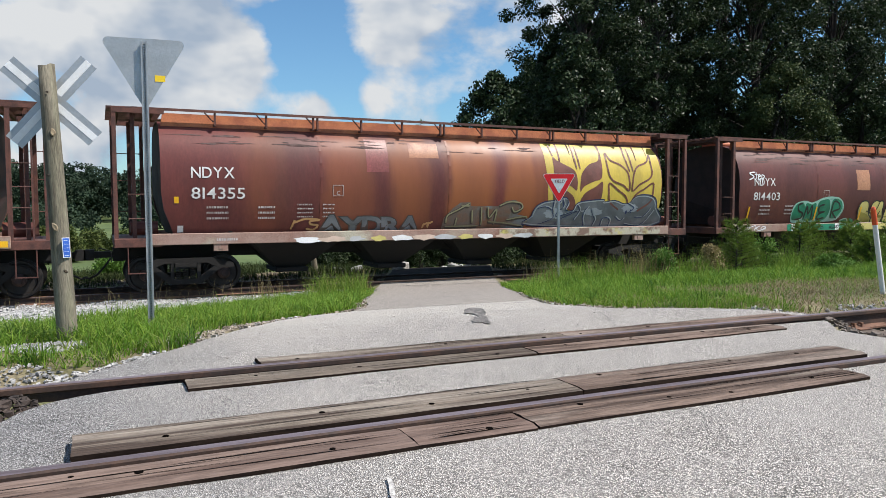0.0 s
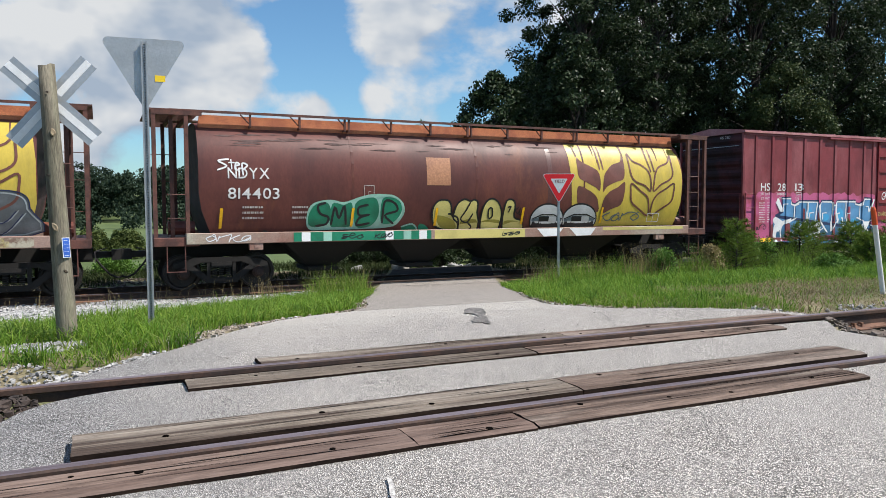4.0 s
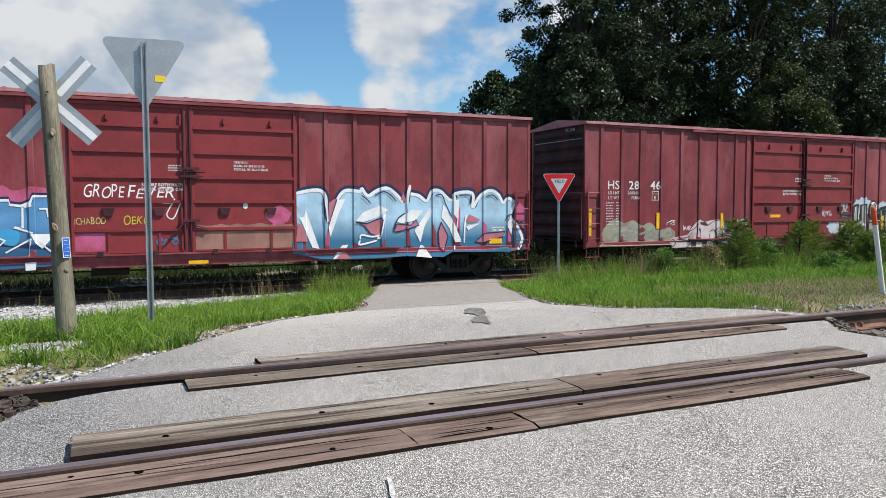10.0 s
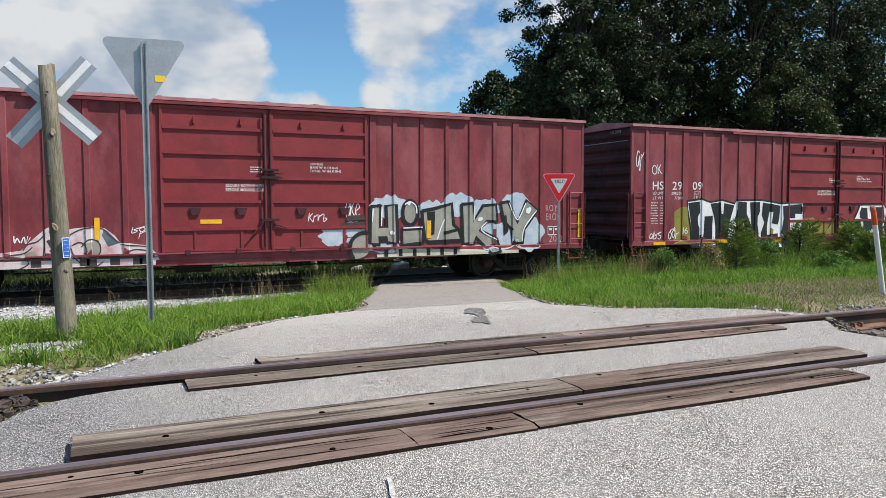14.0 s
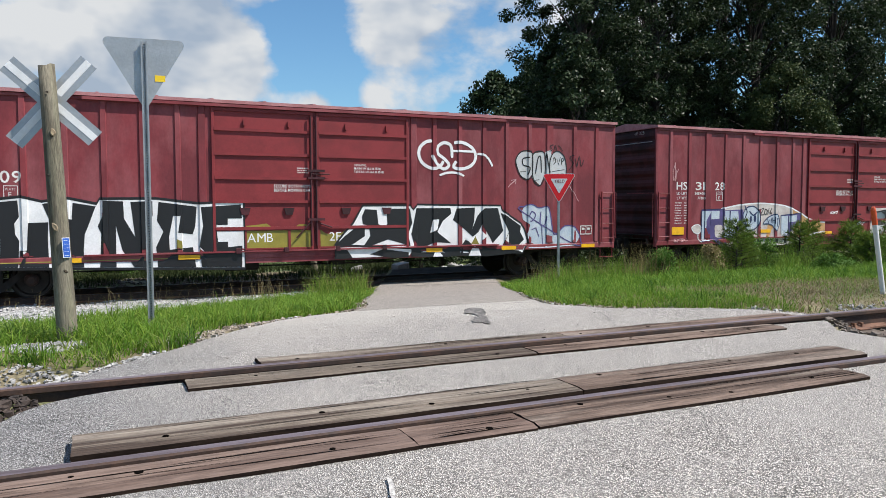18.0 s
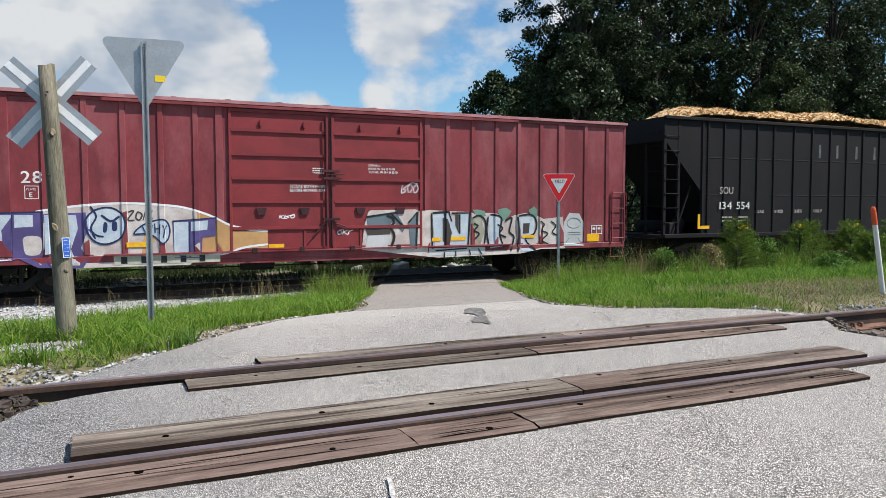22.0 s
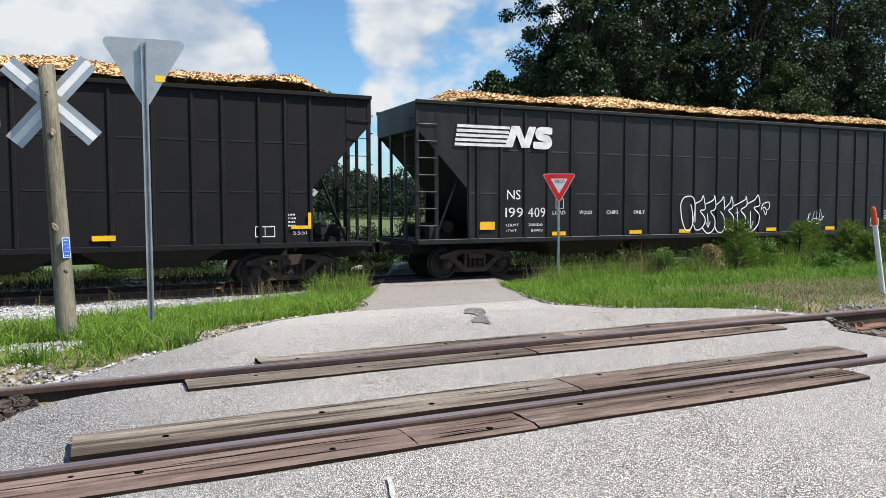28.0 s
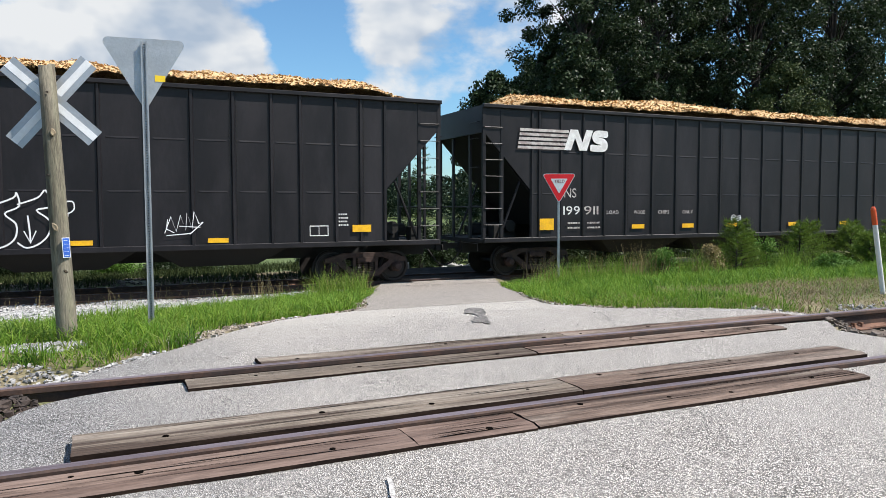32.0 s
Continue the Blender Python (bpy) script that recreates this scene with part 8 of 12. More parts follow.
    shape("notice_card", rect(-6.95, -6.82, 1.42, 1.58), LETTER, c, HOP_SIDE, 0.012)


def eye(c, cx, w):
    """A heavy-lidded painted eye."""
    shape("graffiti_rim", blob(cx, 1.62, w * 0.56, 0.49, 26), SP_BLACK, c, HOP_SIDE, 0.0125)
    shape("graffiti_lid", blob(cx, 1.62, w * 0.52, 0.44, 26), SP_SILVER, c, HOP_SIDE, 0.0145)
    low = [(cx - w * 0.50, 1.62), (cx - w * 0.3, 1.42), (cx, 1.42), (cx + w * 0.3, 1.42), (cx + w * 0.50, 1.62), (cx + w * 0.2, 1.74), (cx - w * 0.2, 1.74)]
    shape("graffiti_eyeball", low, SP_SLATE, c, HOP_SIDE, 0.0165)
    shape("graffiti_pupil", rect(cx - w * 0.26, cx + w * 0.30, 1.43, 1.72), SP_BLACK, c, HOP_SIDE, 0.0185)
    shape("graffiti_glint", rect(cx + w * 0.06, cx + w * 0.30, 1.56, 1.72), SP_SILVER, c, HOP_SIDE, 0.0205)
    brush("graffiti_line", [[(cx - w * 0.50, 1.64), (cx - w * 0.2, 1.77), (cx + w * 0.2, 1.77), (cx + w * 0.50, 1.64)]], 0.04, SP_BLACK, c, HOP_SIDE, 0.022)
    shape("sill_paint", [(cx - w * 0.42, 1.38), (cx + w * 0.42, 1.38), (cx + w * 0.25, 1.16), (cx - w * 0.2, 1.15)], SP_WHITE, c, SILL_SIDE, 0.004)


def paint_second(c):
    patches(c, [(-1.50, -0.80, 2.58, 3.32)], HOP_TAN, "primer_patch")
    patches(c, [(2.3, 2.45, 1.5, 3.7)], HOP_DUSK)
    shapes("frame_stencil", [rect(6.0, 6.46, 1.78, 1.80), rect(6.0, 6.46, 1.52, 1.54), rect(6.0, 6.02, 1.54, 1.78), rect(6.44, 6.46, 1.54, 1.78), rect(6.22, 6.235, 1.54, 1.78)], LETTER, c, HOP_SIDE, 0.016)
    flakes(c, 44, 36)
    wheat(c)
    hopper_lettering(c, "814403", LETTER)
    brush("graffiti_line", [curve_pts([(-6.60, 3.14), (-6.85, 3.10), (-6.66, 2.98), (-6.88, 2.88)], 5), [(-6.56, 3.14), (-6.54, 2.9)], [(-6.62, 3.06), (-6.47, 3.06)], curve_pts([(-6.47, 2.98), (-6.36, 3.02), (-6.44, 3.06), (-6.46, 2.90), (-6.36, 2.90)], 5), curve_pts([(-6.28, 2.76), (-6.30, 3.04), (-6.18, 3.0), (-6.28, 2.90)], 5)], 0.04, SP_WHITE, c, HOP_SIDE, 0.012)
    # green piece
    shape("graffiti_wash", curve_pts([(-4.72, 1.87), (-4.55, 2.11), (-4.13, 2.19), (-3.78, 2.13), (-3.37, 2.26), (-2.97, 2.34), (-2.52, 2.31), (-2.21, 2.16), (-2.12, 1.91), (-2.24, 1.63), (-2.48, 1.48), (-3.16, 1.44), (-4.15, 1.43), (-4.67, 1.46)], 4, True), SP_MINT, c, HOP_SIDE, 0.0105)
    shape("graffiti_fill", curve_pts([(-4.68, 1.82), (-4.53, 2.06), (-4.23, 2.12), (-4.11, 1.89), (-4.16, 1.63), (-4.46, 1.51), (-4.67, 1.56)], 4, True), SP_GREEN, c, HOP_SIDE, 0.013)
    shape("graffiti_fill", curve_pts([(-4.09, 2.08), (-3.79, 2.06), (-3.57, 2.09), (-3.56, 1.55), (-3.89, 1.5), (-4.12, 1.55)], 4, True), SP_GREEN, c, HOP_SIDE, 0.0133)
    shape("graffiti_fill", curve_pts([(-3.48, 2.09), (-3.14, 2.24), (-2.9, 2.19), (-2.84, 1.79), (-3.05, 1.51), (-3.45, 1.52)], 4, True), SP_GREEN, c, HOP_SIDE, 0.0136)
    shape("graffiti_fill", curve_pts([(-2.76, 2.19), (-2.51, 2.25), (-2.28, 2.16), (-2.2, 1.91), (-2.34, 1.66), (-2.57, 1.56), (-2.77, 1.64)], 4, True), SP_GREEN, c, HOP_SIDE, 0.0139)
    brush("graffiti_line", [curve_pts([(-4.25, 2.11), (-4.45, 2.04), (-4.39, 1.84), (-4.18, 1.75), (-4.23, 1.58), (-4.5, 1.53)], 4), curve_pts([(-4.1, 1.55), (-4.02, 2.01), (-3.9, 1.72), (-3.77, 2.04), (-3.71, 1.55)], 4), curve_pts([(-3.13, 2.06), (-3.39, 1.99), (-3.36, 1.79), (-3.09, 1.81), (-3.36, 1.72), (-3.41, 1.54), (-3.07, 1.59)], 4), curve_pts([(-2.73, 1.58), (-2.69, 2.14), (-2.42, 2.11), (-2.33, 1.91), (-2.66, 1.79), (-2.41, 1.56)], 4)], 0.06, SP_BLACK, c, HOP_SIDE, 0.0155)
    brush("graffiti_rim", [curve_pts([(-2.9, 2.26), (-2.52, 2.3), (-2.23, 2.14), (-2.14, 1.88), (-2.27, 1.63)], 4)], 0.05, SP_MINT, c, HOP_SIDE, 0.0155)
    shape("graffiti_fill", curve_pts([(-2.15, 1.48), (-1.87, 1.52), (-1.75, 1.39), (-2.13, 1.37)], 4, True), SP_GREEN, c, HOP_SIDE, 0.0132)
    shape("graffiti_fill", curve_pts([(-1.67, 1.55), (-1.5, 1.52), (-1.38, 1.39), (-1.65, 1.37)], 4, True), SP_GREEN, c, HOP_SIDE, 0.0135)
    brush("graffiti_rim", [curve_pts([(-2.18, 1.48), (-1.87, 1.55), (-1.7, 1.39)], 4)], 0.04, SP_MINT, c, HOP_SIDE, 0.0158)
    shape("sill_paint", rect(-5.1, -1.4, 1.16, 1.385), SP_GREEN, c, SILL_SIDE, 0.002)
    for k, x in enumerate((-4.9, -4.35, -2.7, -2.2, -1.75)):
        shape("sill_paint", rect(x, x + 0.22, 1.16, 1.385), SP_MINT if k % 2 else SP_WHITE, c, SILL_SIDE, 0.004)
    brush("sill_tag", [scrawl(-3.9, 1.2, 0.6, 0.16, 3, 4), scrawl(-3.0, 1.2, 0.5, 0.16, 4, 4)], 0.022, SP_BLACK, c, SILL_SIDE, 0.006)
    brush("sill_tag", [scrawl(-7.2, 1.18, 1.1, 0.18, 5, 5)], 0.022, SP_WHITE, c, SILL_SIDE, 0.004)
    # cream bubble letters
    shape("graffiti_fill", curve_pts([(-1.3, 1.99), (-1.15, 2.17), (-0.88, 2.18), (-0.77, 2.04), (-0.73, 1.79), (-0.56, 1.72), (-0.5, 1.53), (-0.54, 1.32), (-0.71, 1.36), (-1.04, 1.41), (-1.24, 1.52), (-1.31, 1.73)], 4, True), SP_CREAM, c, HOP_SIDE, 0.0135)
    shape("graffiti_fill", curve_pts([(-0.68, 1.72), (-0.6, 2.06), (-0.39, 2.21), (-0.19, 2.16), (-0.08, 2.2), (0.04, 2.12), (0.04, 1.85), (0.11, 1.58), (0.06, 1.34), (-0.23, 1.34), (-0.46, 1.35), (-0.53, 1.56)], 4, True), SP_CREAM, c, HOP_SIDE, 0.0138)
    shape("graffiti_fill", curve_pts([(0.48, 2.23), (0.68, 2.13), (0.81, 1.85), (0.8, 1.55), (0.7, 1.33), (0.27, 1.34), (0.17, 1.55), (0.2, 1.93), (0.31, 2.15)], 4, True), SP_CREAM, c, HOP_SIDE, 0.0141)
    shape("graffiti_fill", curve_pts([(0.88, 1.93), (0.96, 2.18), (1.13, 2.2), (1.23, 2.07), (1.24, 1.71), (1.47, 1.62), (1.56, 1.48), (1.5, 1.32), (0.97, 1.32), (0.87, 1.57)], 4, True), SP_CREAM, c, HOP_SIDE, 0.0144)
    brush("graffiti_outline", [curve_pts([(-1.3, 1.99), (-1.15, 2.17), (-0.88, 2.18), (-0.77, 2.04), (-0.73, 1.79), (-0.56, 1.72), (-0.5, 1.53), (-0.54, 1.32), (-0.71, 1.36), (-1.04, 1.41), (-1.24, 1.52), (-1.31, 1.73)], 4, True), curve_pts([(-0.68, 1.72), (-0.6, 2.06), (-0.39, 2.21), (-0.19, 2.16), (-0.08, 2.2), (0.04, 2.12), (0.04, 1.85), (0.11, 1.58), (0.06, 1.34), (-0.23, 1.34), (-0.46, 1.35), (-0.53, 1.56)], 4, True), curve_pts([(0.48, 2.23), (0.68, 2.13), (0.81, 1.85), (0.8, 1.55), (0.7, 1.33), (0.27, 1.34), (0.17, 1.55), (0.2, 1.93), (0.31, 2.15)], 4, True)], 0.05, SP_BLACK, c, HOP_SIDE, 0.0155, closed=True)
    brush("graffiti_outline", [curve_pts([(0.88, 1.93), (0.96, 2.18), (1.13, 2.2), (1.23, 2.07), (1.24, 1.71), (1.47, 1.62), (1.56, 1.48), (1.5, 1.32), (0.97, 1.32), (0.87, 1.57)], 4, True)], 0.05, SP_BLACK, c, HOP_SIDE, 0.0155, closed=True)
    brush("graffiti_line", [curve_pts([(-0.86, 1.81), (-0.76, 1.8), (-0.66, 1.69)], 4), curve_pts([(-0.19, 2.13), (-0.32, 1.89), (-0.45, 1.67), (-0.25, 1.58), (-0.09, 1.82)], 4), curve_pts([(-0.24, 1.58), (-0.1, 1.45), (-0.18, 1.36)], 4), curve_pts([(0.99, 1.98), (1.09, 2.01), (1.03, 1.85)], 4)], 0.045, SP_BLACK, c, HOP_SIDE, 0.0195)
    brush("graffiti_line", [curve_pts([(0.39, 1.93), (0.49, 1.96), (0.52, 1.74), (0.41, 1.69)], 4, True)], 0.045, SP_BLACK, c, HOP_SIDE, 0.0195, closed=True)
    shape("graffiti_sheen", curve_pts([(-1.18, 1.76), (-0.85, 1.72), (-0.63, 1.59), (-0.59, 1.4), (-1.04, 1.46)], 4, True), SP_OLIVE, c, HOP_SIDE, 0.0147)
    shape("graffiti_sheen", curve_pts([(-0.43, 1.61), (0.01, 1.66), (0.06, 1.39), (-0.38, 1.4)], 4, True), SP_OLIVE, c, HOP_SIDE, 0.015)
    shape("graffiti_sheen", curve_pts([(0.22, 1.61), (0.76, 1.63), (0.7, 1.38), (0.3, 1.39)], 4, True), SP_OLIVE, c, HOP_SIDE, 0.0153)
    shape("graffiti_sheen", curve_pts([(0.95, 1.61), (1.45, 1.57), (1.44, 1.37), (1, 1.38)], 4, True), SP_OLIVE, c, HOP_SIDE, 0.0156)
    shape("sill_paint", rect(-1.3, 1.5, 1.15, 1.385), SP_CREAM, c, SILL_SIDE, 0.0022)
    brush("sill_tag", [scrawl(0.75, 1.2, 0.6, 0.13, 9, 4)], 0.02, SP_BLACK, c, SILL_SIDE, 0.005)
    brush("graffiti_tag", [scrawl(1.2, 1.78, 0.35, 0.22, 6, 3)], 0.025, SP_BLACK, c, HOP_SIDE, 0.013)
    eye(c, 2.34, 1.05)
    eye(c, 3.48, 1.12)
    brush("graffiti_tag", [scrawl(4.2, 1.55, 1.5, 0.34, 16, 5)], 0.035, SP_SLATE, c, HOP_SIDE, 0.012)
    for x in (-6.85, -3.6, -1.25, 1.45, 4.2):
        shape("reflector", [(x, 1.5), (x + 0.07, 1.5), (x + 0.10, 1.98), (x + 0.03, 1.98)], REFLECTOR, c, HOP_SIDE, 0.024)
    shape("sill_paint", rect(4.2, 7.3, 1.30, 1.385), SP_CREAM, c, SILL_SIDE, 0.002)


def paint_blue(c):
    shape("graffiti_fade", ragged(-9.1, -2.6, 0.80, 2.44, 3, 40, 0.07), SP_PINK, c, BOX_SIDE, 0.0032)
    shape("graffiti_ground", [(-7.67, 1.66), (-7.34, 1.81), (-7.36, 2.27), (-6.96, 2.27), (-6.93, 2.09), (-6.74, 2.04), (-6.54, 2.15), (-5.59, 2.15), (-5.56, 2.04), (-5.39, 2.17), (-4.89, 2.17), (-4.82, 2.04), (-4.7, 2.04), (-4.6, 2.17), (-3.63, 2.17), (-3.62, 2.08), (-3.41, 2.06), (-3.23, 2.13), (-3.18, 2.26), (-2.79, 2.27), (-2.79, 1.83), (-2.55, 1.68), (-2.84, 1.44), (-2.82, 1.32), (-2.6, 1.1), (-2.52, 0.76), (-3.92, 0.69), (-5.31, 0.69), (-6.04, 0.67), (-6.26, 0.72), (-7.71, 0.79), (-7.77, 1.15), (-7.82, 1.53)], SP_BLUE, c, BOX_SIDE, 0.0055)
    brush("graffiti_edge", [[(-7.67, 1.66), (-7.34, 1.81), (-7.36, 2.28), (-6.95, 2.29), (-6.93, 2.11), (-6.74, 2.05), (-6.54, 2.16), (-5.59, 2.17), (-5.56, 2.05), (-5.39, 2.18), (-4.89, 2.18), (-4.82, 2.05), (-4.7, 2.05), (-4.6, 2.18), (-3.63, 2.19), (-3.62, 2.1), (-3.41, 2.07), (-3.23, 2.15), (-3.18, 2.28), (-2.79, 2.28), (-2.79, 1.83), (-2.54, 1.68), (-2.82, 1.44), (-2.8, 1.31), (-2.59, 1.1)]], 0.1, SP_NAVY, c, BOX_SIDE, 0.0062, closed=True)
    shape("graffiti_glow", curve_pts([(-6.03, 1.93), (-5.89, 1.84), (-5.92, 1.64), (-6.09, 1.65), (-6.15, 1.81)], 4, True), SP_AZURE, c, BOX_SIDE, 0.0085)
    shape("graffiti_glow", curve_pts([(-4.54, 1.92), (-4.31, 1.88), (-4.27, 1.54), (-4.48, 1.52), (-4.62, 1.69)], 4, True), SP_AZURE, c, BOX_SIDE, 0.0088)
    shape("graffiti_glow", curve_pts([(-3.84, 1.54), (-3.47, 1.5), (-3.52, 1.21), (-3.8, 1.27)], 4, True), SP_AZURE, c, BOX_SIDE, 0.0091)
    shape("graffiti_glow", curve_pts([(-6.26, 0.97), (-5.68, 0.85), (-5.9, 0.74), (-6.26, 0.76)], 4, True), SP_AZURE, c, BOX_SIDE, 0.0094)
    shape("graffiti_glow", curve_pts([(-5.38, 1.74), (-5.03, 1.69), (-5.06, 1.52), (-5.3, 1.5)], 4, True), SP_AZURE, c, BOX_SIDE, 0.0097)
    shape("graffiti_rim", [(-7.67, 2.12), (-7.58, 2.28), (-7.53, 2.27), (-7.34, 1.94), (-7.34, 1.81), (-7.49, 1.82)], SP_WHITE, c, BOX_SIDE, 0.0108)
    shape("graffiti_rim", [(-7.83, 1.53), (-7.67, 1.65), (-7.32, 1.49), (-7.35, 1.3), (-7.5, 1.14), (-7.6, 1.14), (-7.64, 0.97), (-7.57, 0.79), (-7.73, 0.79), (-7.8, 1.01), (-7.75, 1.28), (-7.7, 1.39)], SP_WHITE, c, BOX_SIDE, 0.0111)
    shape("graffiti_rim", [(-7.35, 1.49), (-6.91, 1.6), (-6.92, 1.53), (-6.6, 1.62), (-6.81, 1.5), (-7.3, 1.36), (-7.36, 1.27), (-7.41, 1.11), (-7.36, 0.79), (-7.41, 0.8), (-7.46, 1.14)], SP_WHITE, c, BOX_SIDE, 0.0114)
    shape("graffiti_rim", [(-6.93, 2.04), (-6.74, 2.04), (-6.54, 2.15), (-6.54, 2.05), (-6.76, 2)], SP_WHITE, c, BOX_SIDE, 0.0117)
    shape("graffiti_rim", [(-5.59, 2.01), (-5.39, 2.17), (-5.45, 2.03), (-5.49, 1.74), (-5.39, 1.45), (-5.05, 1.07), (-5.14, 1.08), (-5.45, 1.41), (-5.54, 1.67), (-5.55, 1.88)], SP_WHITE, c, BOX_SIDE, 0.012)
    shape("graffiti_rim", [(-4.7, 2.05), (-4.6, 2.16), (-4.61, 1.81), (-4.5, 1.52), (-4.53, 1.36), (-4.64, 1.55), (-4.7, 1.81)], SP_WHITE, c, BOX_SIDE, 0.0123)
    shape("graffiti_rim", [(-3.41, 2.07), (-3.23, 2.15), (-3.21, 2.03), (-3.34, 2)], SP_WHITE, c, BOX_SIDE, 0.0126)
    shape("graffiti_rim", [(-2.77, 2.04), (-2.69, 2.25), (-2.62, 2.24), (-2.75, 1.92), (-2.85, 1.78), (-2.92, 1.8)], SP_WHITE, c, BOX_SIDE, 0.0129)
    shape("graffiti_rim", [(-3.25, 1.44), (-2.82, 1.44), (-2.89, 1.29), (-3.03, 1.12), (-3.15, 1.23)], SP_WHITE, c, BOX_SIDE, 0.0132)
    shape("graffiti_rim", [(-6.68, 0.77), (-6.5, 0.97), (-6.31, 0.81), (-6.4, 0.75), (-6.4, 0.63), (-6.59, 0.63)], SP_WHITE, c, BOX_SIDE, 0.0135)
    shape("graffiti_rim", [(-4.83, 0.68), (-4.63, 0.8), (-4.46, 0.67)], SP_WHITE, c, BOX_SIDE, 0.0138)
    shape("graffiti_rim", [(-3.36, 0.83), (-3.15, 0.84), (-3.17, 0.67), (-3.36, 0.66)], SP_WHITE, c, BOX_SIDE, 0.0141)
    shape("graffiti_rim", [(-4.92, 1.09), (-4.94, 1.45), (-4.85, 1.45), (-4.81, 1.14)], SP_WHITE, c, BOX_SIDE, 0.0144)
    shape("graffiti_rim", curve_pts([(-5.6, 1.5), (-5.5, 1.33), (-5.47, 1.17), (-5.57, 1.01), (-5.72, 1.07), (-5.75, 1.25), (-5.69, 1.39)], 4, True), SP_WHITE, c, BOX_SIDE, 0.0108)
    shape("graffiti_pupil", curve_pts([(-5.69, 1.32), (-5.63, 1.19), (-5.68, 1.06), (-5.73, 1.17)], 4, True), SP_PINK, c, BOX_SIDE, 0.0135)
    shape("graffiti_box", [(-6.02, 1.15), (-5.81, 1.15), (-5.79, 0.96), (-6.01, 0.97)], SP_SILVER, c, BOX_SIDE, 0.0135)
    brush("graffiti_line", [[(-7.36, 2.26), (-6.96, 2.26), (-6.93, 2.08), (-6.74, 2.03), (-6.54, 2.14), (-5.59, 2.14)], [(-5.39, 2.15), (-4.89, 2.15), (-4.82, 2.03), (-4.7, 2.03), (-4.6, 2.16), (-3.63, 2.16), (-3.62, 2.07), (-3.41, 2.04), (-3.23, 2.12), (-3.18, 2.25), (-2.8, 2.25)]], 0.055, SP_WHITE, c, BOX_SIDE, 0.0112)
    brush("graffiti_line", [curve_pts([(-6.76, 2.01), (-6.77, 1.82), (-6.78, 1.61)], 4), curve_pts([(-6.1, 2.14), (-6.1, 1.84), (-6.12, 1.56)], 4), curve_pts([(-5.62, 2.12), (-5.68, 1.78), (-5.7, 1.53), (-5.73, 1.27)], 4), curve_pts([(-4.83, 2.14), (-4.85, 1.78), (-4.91, 1.38)], 4), curve_pts([(-4.14, 2.14), (-4.14, 1.81), (-4.17, 1.54)], 4), curve_pts([(-4.38, 1.57), (-4.31, 1.56), (-4.25, 1.25), (-4.11, 1.05)], 4), curve_pts([(-6.94, 1.07), (-6.49, 1.29), (-6.32, 1.41), (-6.14, 1.48)], 4), curve_pts([(-6.11, 1.25), (-5.95, 1.31), (-5.85, 1.28), (-5.81, 1.13), (-5.72, 0.99), (-5.57, 0.89)], 4)], 0.05, SP_WHITE, c, BOX_SIDE, 0.0150)
    brush("graffiti_line", [[(-7.3, 1.82), (-7.3, 2.07), (-7.12, 2.08)], [(-6.16, 1.81), (-6.16, 1.58), (-6.05, 1.56), (-6, 1.76), (-5.8, 1.78)], [(-5.35, 1.53), (-5.35, 1.75), (-5.15, 1.77)], [(-4.08, 1.48), (-4.06, 1.73), (-3.89, 1.76)], [(-4.59, 1.52), (-4.59, 1.73), (-4.44, 1.76)], [(-4.11, 1.48), (-3.72, 1.31), (-4.02, 1.02)], [(-3.38, 2.01), (-3.39, 1.58), (-3.55, 1.59), (-3.2, 1.46)], [(-3.23, 1.34), (-3.72, 1.05)], [(-3.25, 1.31), (-3.28, 0.96)], [(-3.08, 1.26), (-2.85, 1.04)], [(-2.82, 1.44), (-2.55, 1.68), (-2.82, 1.84)], [(-2.8, 1.31), (-2.67, 1.25), (-2.59, 1.04)], [(-6.38, 1.33), (-6.48, 0.97)], [(-6.32, 1.35), (-6.04, 1.11)]], 0.05, SP_WHITE, c, BOX_SIDE, 0.0150)
    brush("graffiti_line", [[(-5.47, 1.14), (-5.23, 1.27)], [(-4.53, 1.5), (-4.73, 1.34), (-4.85, 1.17)], [(-3.07, 1.98), (-2.92, 1.98), (-2.9, 1.8)]], 0.05, SP_WHITE, c, BOX_SIDE, 0.0150)
    brush("graffiti_seam", [[(-6.72, 2.01), (-6.74, 1.62)], [(-6.14, 2.12), (-6.16, 1.84)], [(-4.79, 2.01), (-4.81, 1.45)], [(-4.09, 2.13), (-4.11, 1.57)], [(-7.65, 2.07), (-7.45, 1.77)], [(-6.82, 1.03), (-6.82, 1.15)]], 0.035, SP_NAVY, c, BOX_SIDE, 0.0190)
    brush("graffiti_tag", [scrawl(-8.6, 1.2, 0.5, 0.22, 41, 4)], 0.022, SP_BLACK, c, BOX_SIDE, 0.006)
    # door tags
    writing("graffiti_tag", "GROPE", -2.22, 2.23, 0.27, SP_WHITE, c, DOOR_SIDE, 0.004, width=0.82, jig=0.14, slant=0.15, seed=5)
    writing("graffiti_tag", "FEVER", -1.32, 2.22, 0.26, SP_WHITE, c, DOOR_SIDE, 0.004, width=0.98, jig=0.14, slant=0.2, seed=6)
    brush("graffiti_tag", [curve_pts([(-0.9, 2.16), (-0.45, 2.1), (-0.32, 2.2), (-0.5, 1.85), (-0.36, 1.75), (-0.2, 2.1)], 5)], 0.028, SP_WHITE, c, DOOR_SIDE, 0.004)
    writing("graffiti_tag", "iCHABOD", -2.40, 1.64, 0.15, SP_CREAM, c, DOOR_SIDE, 0.004, width=0.62, jig=0.12, seed=7)
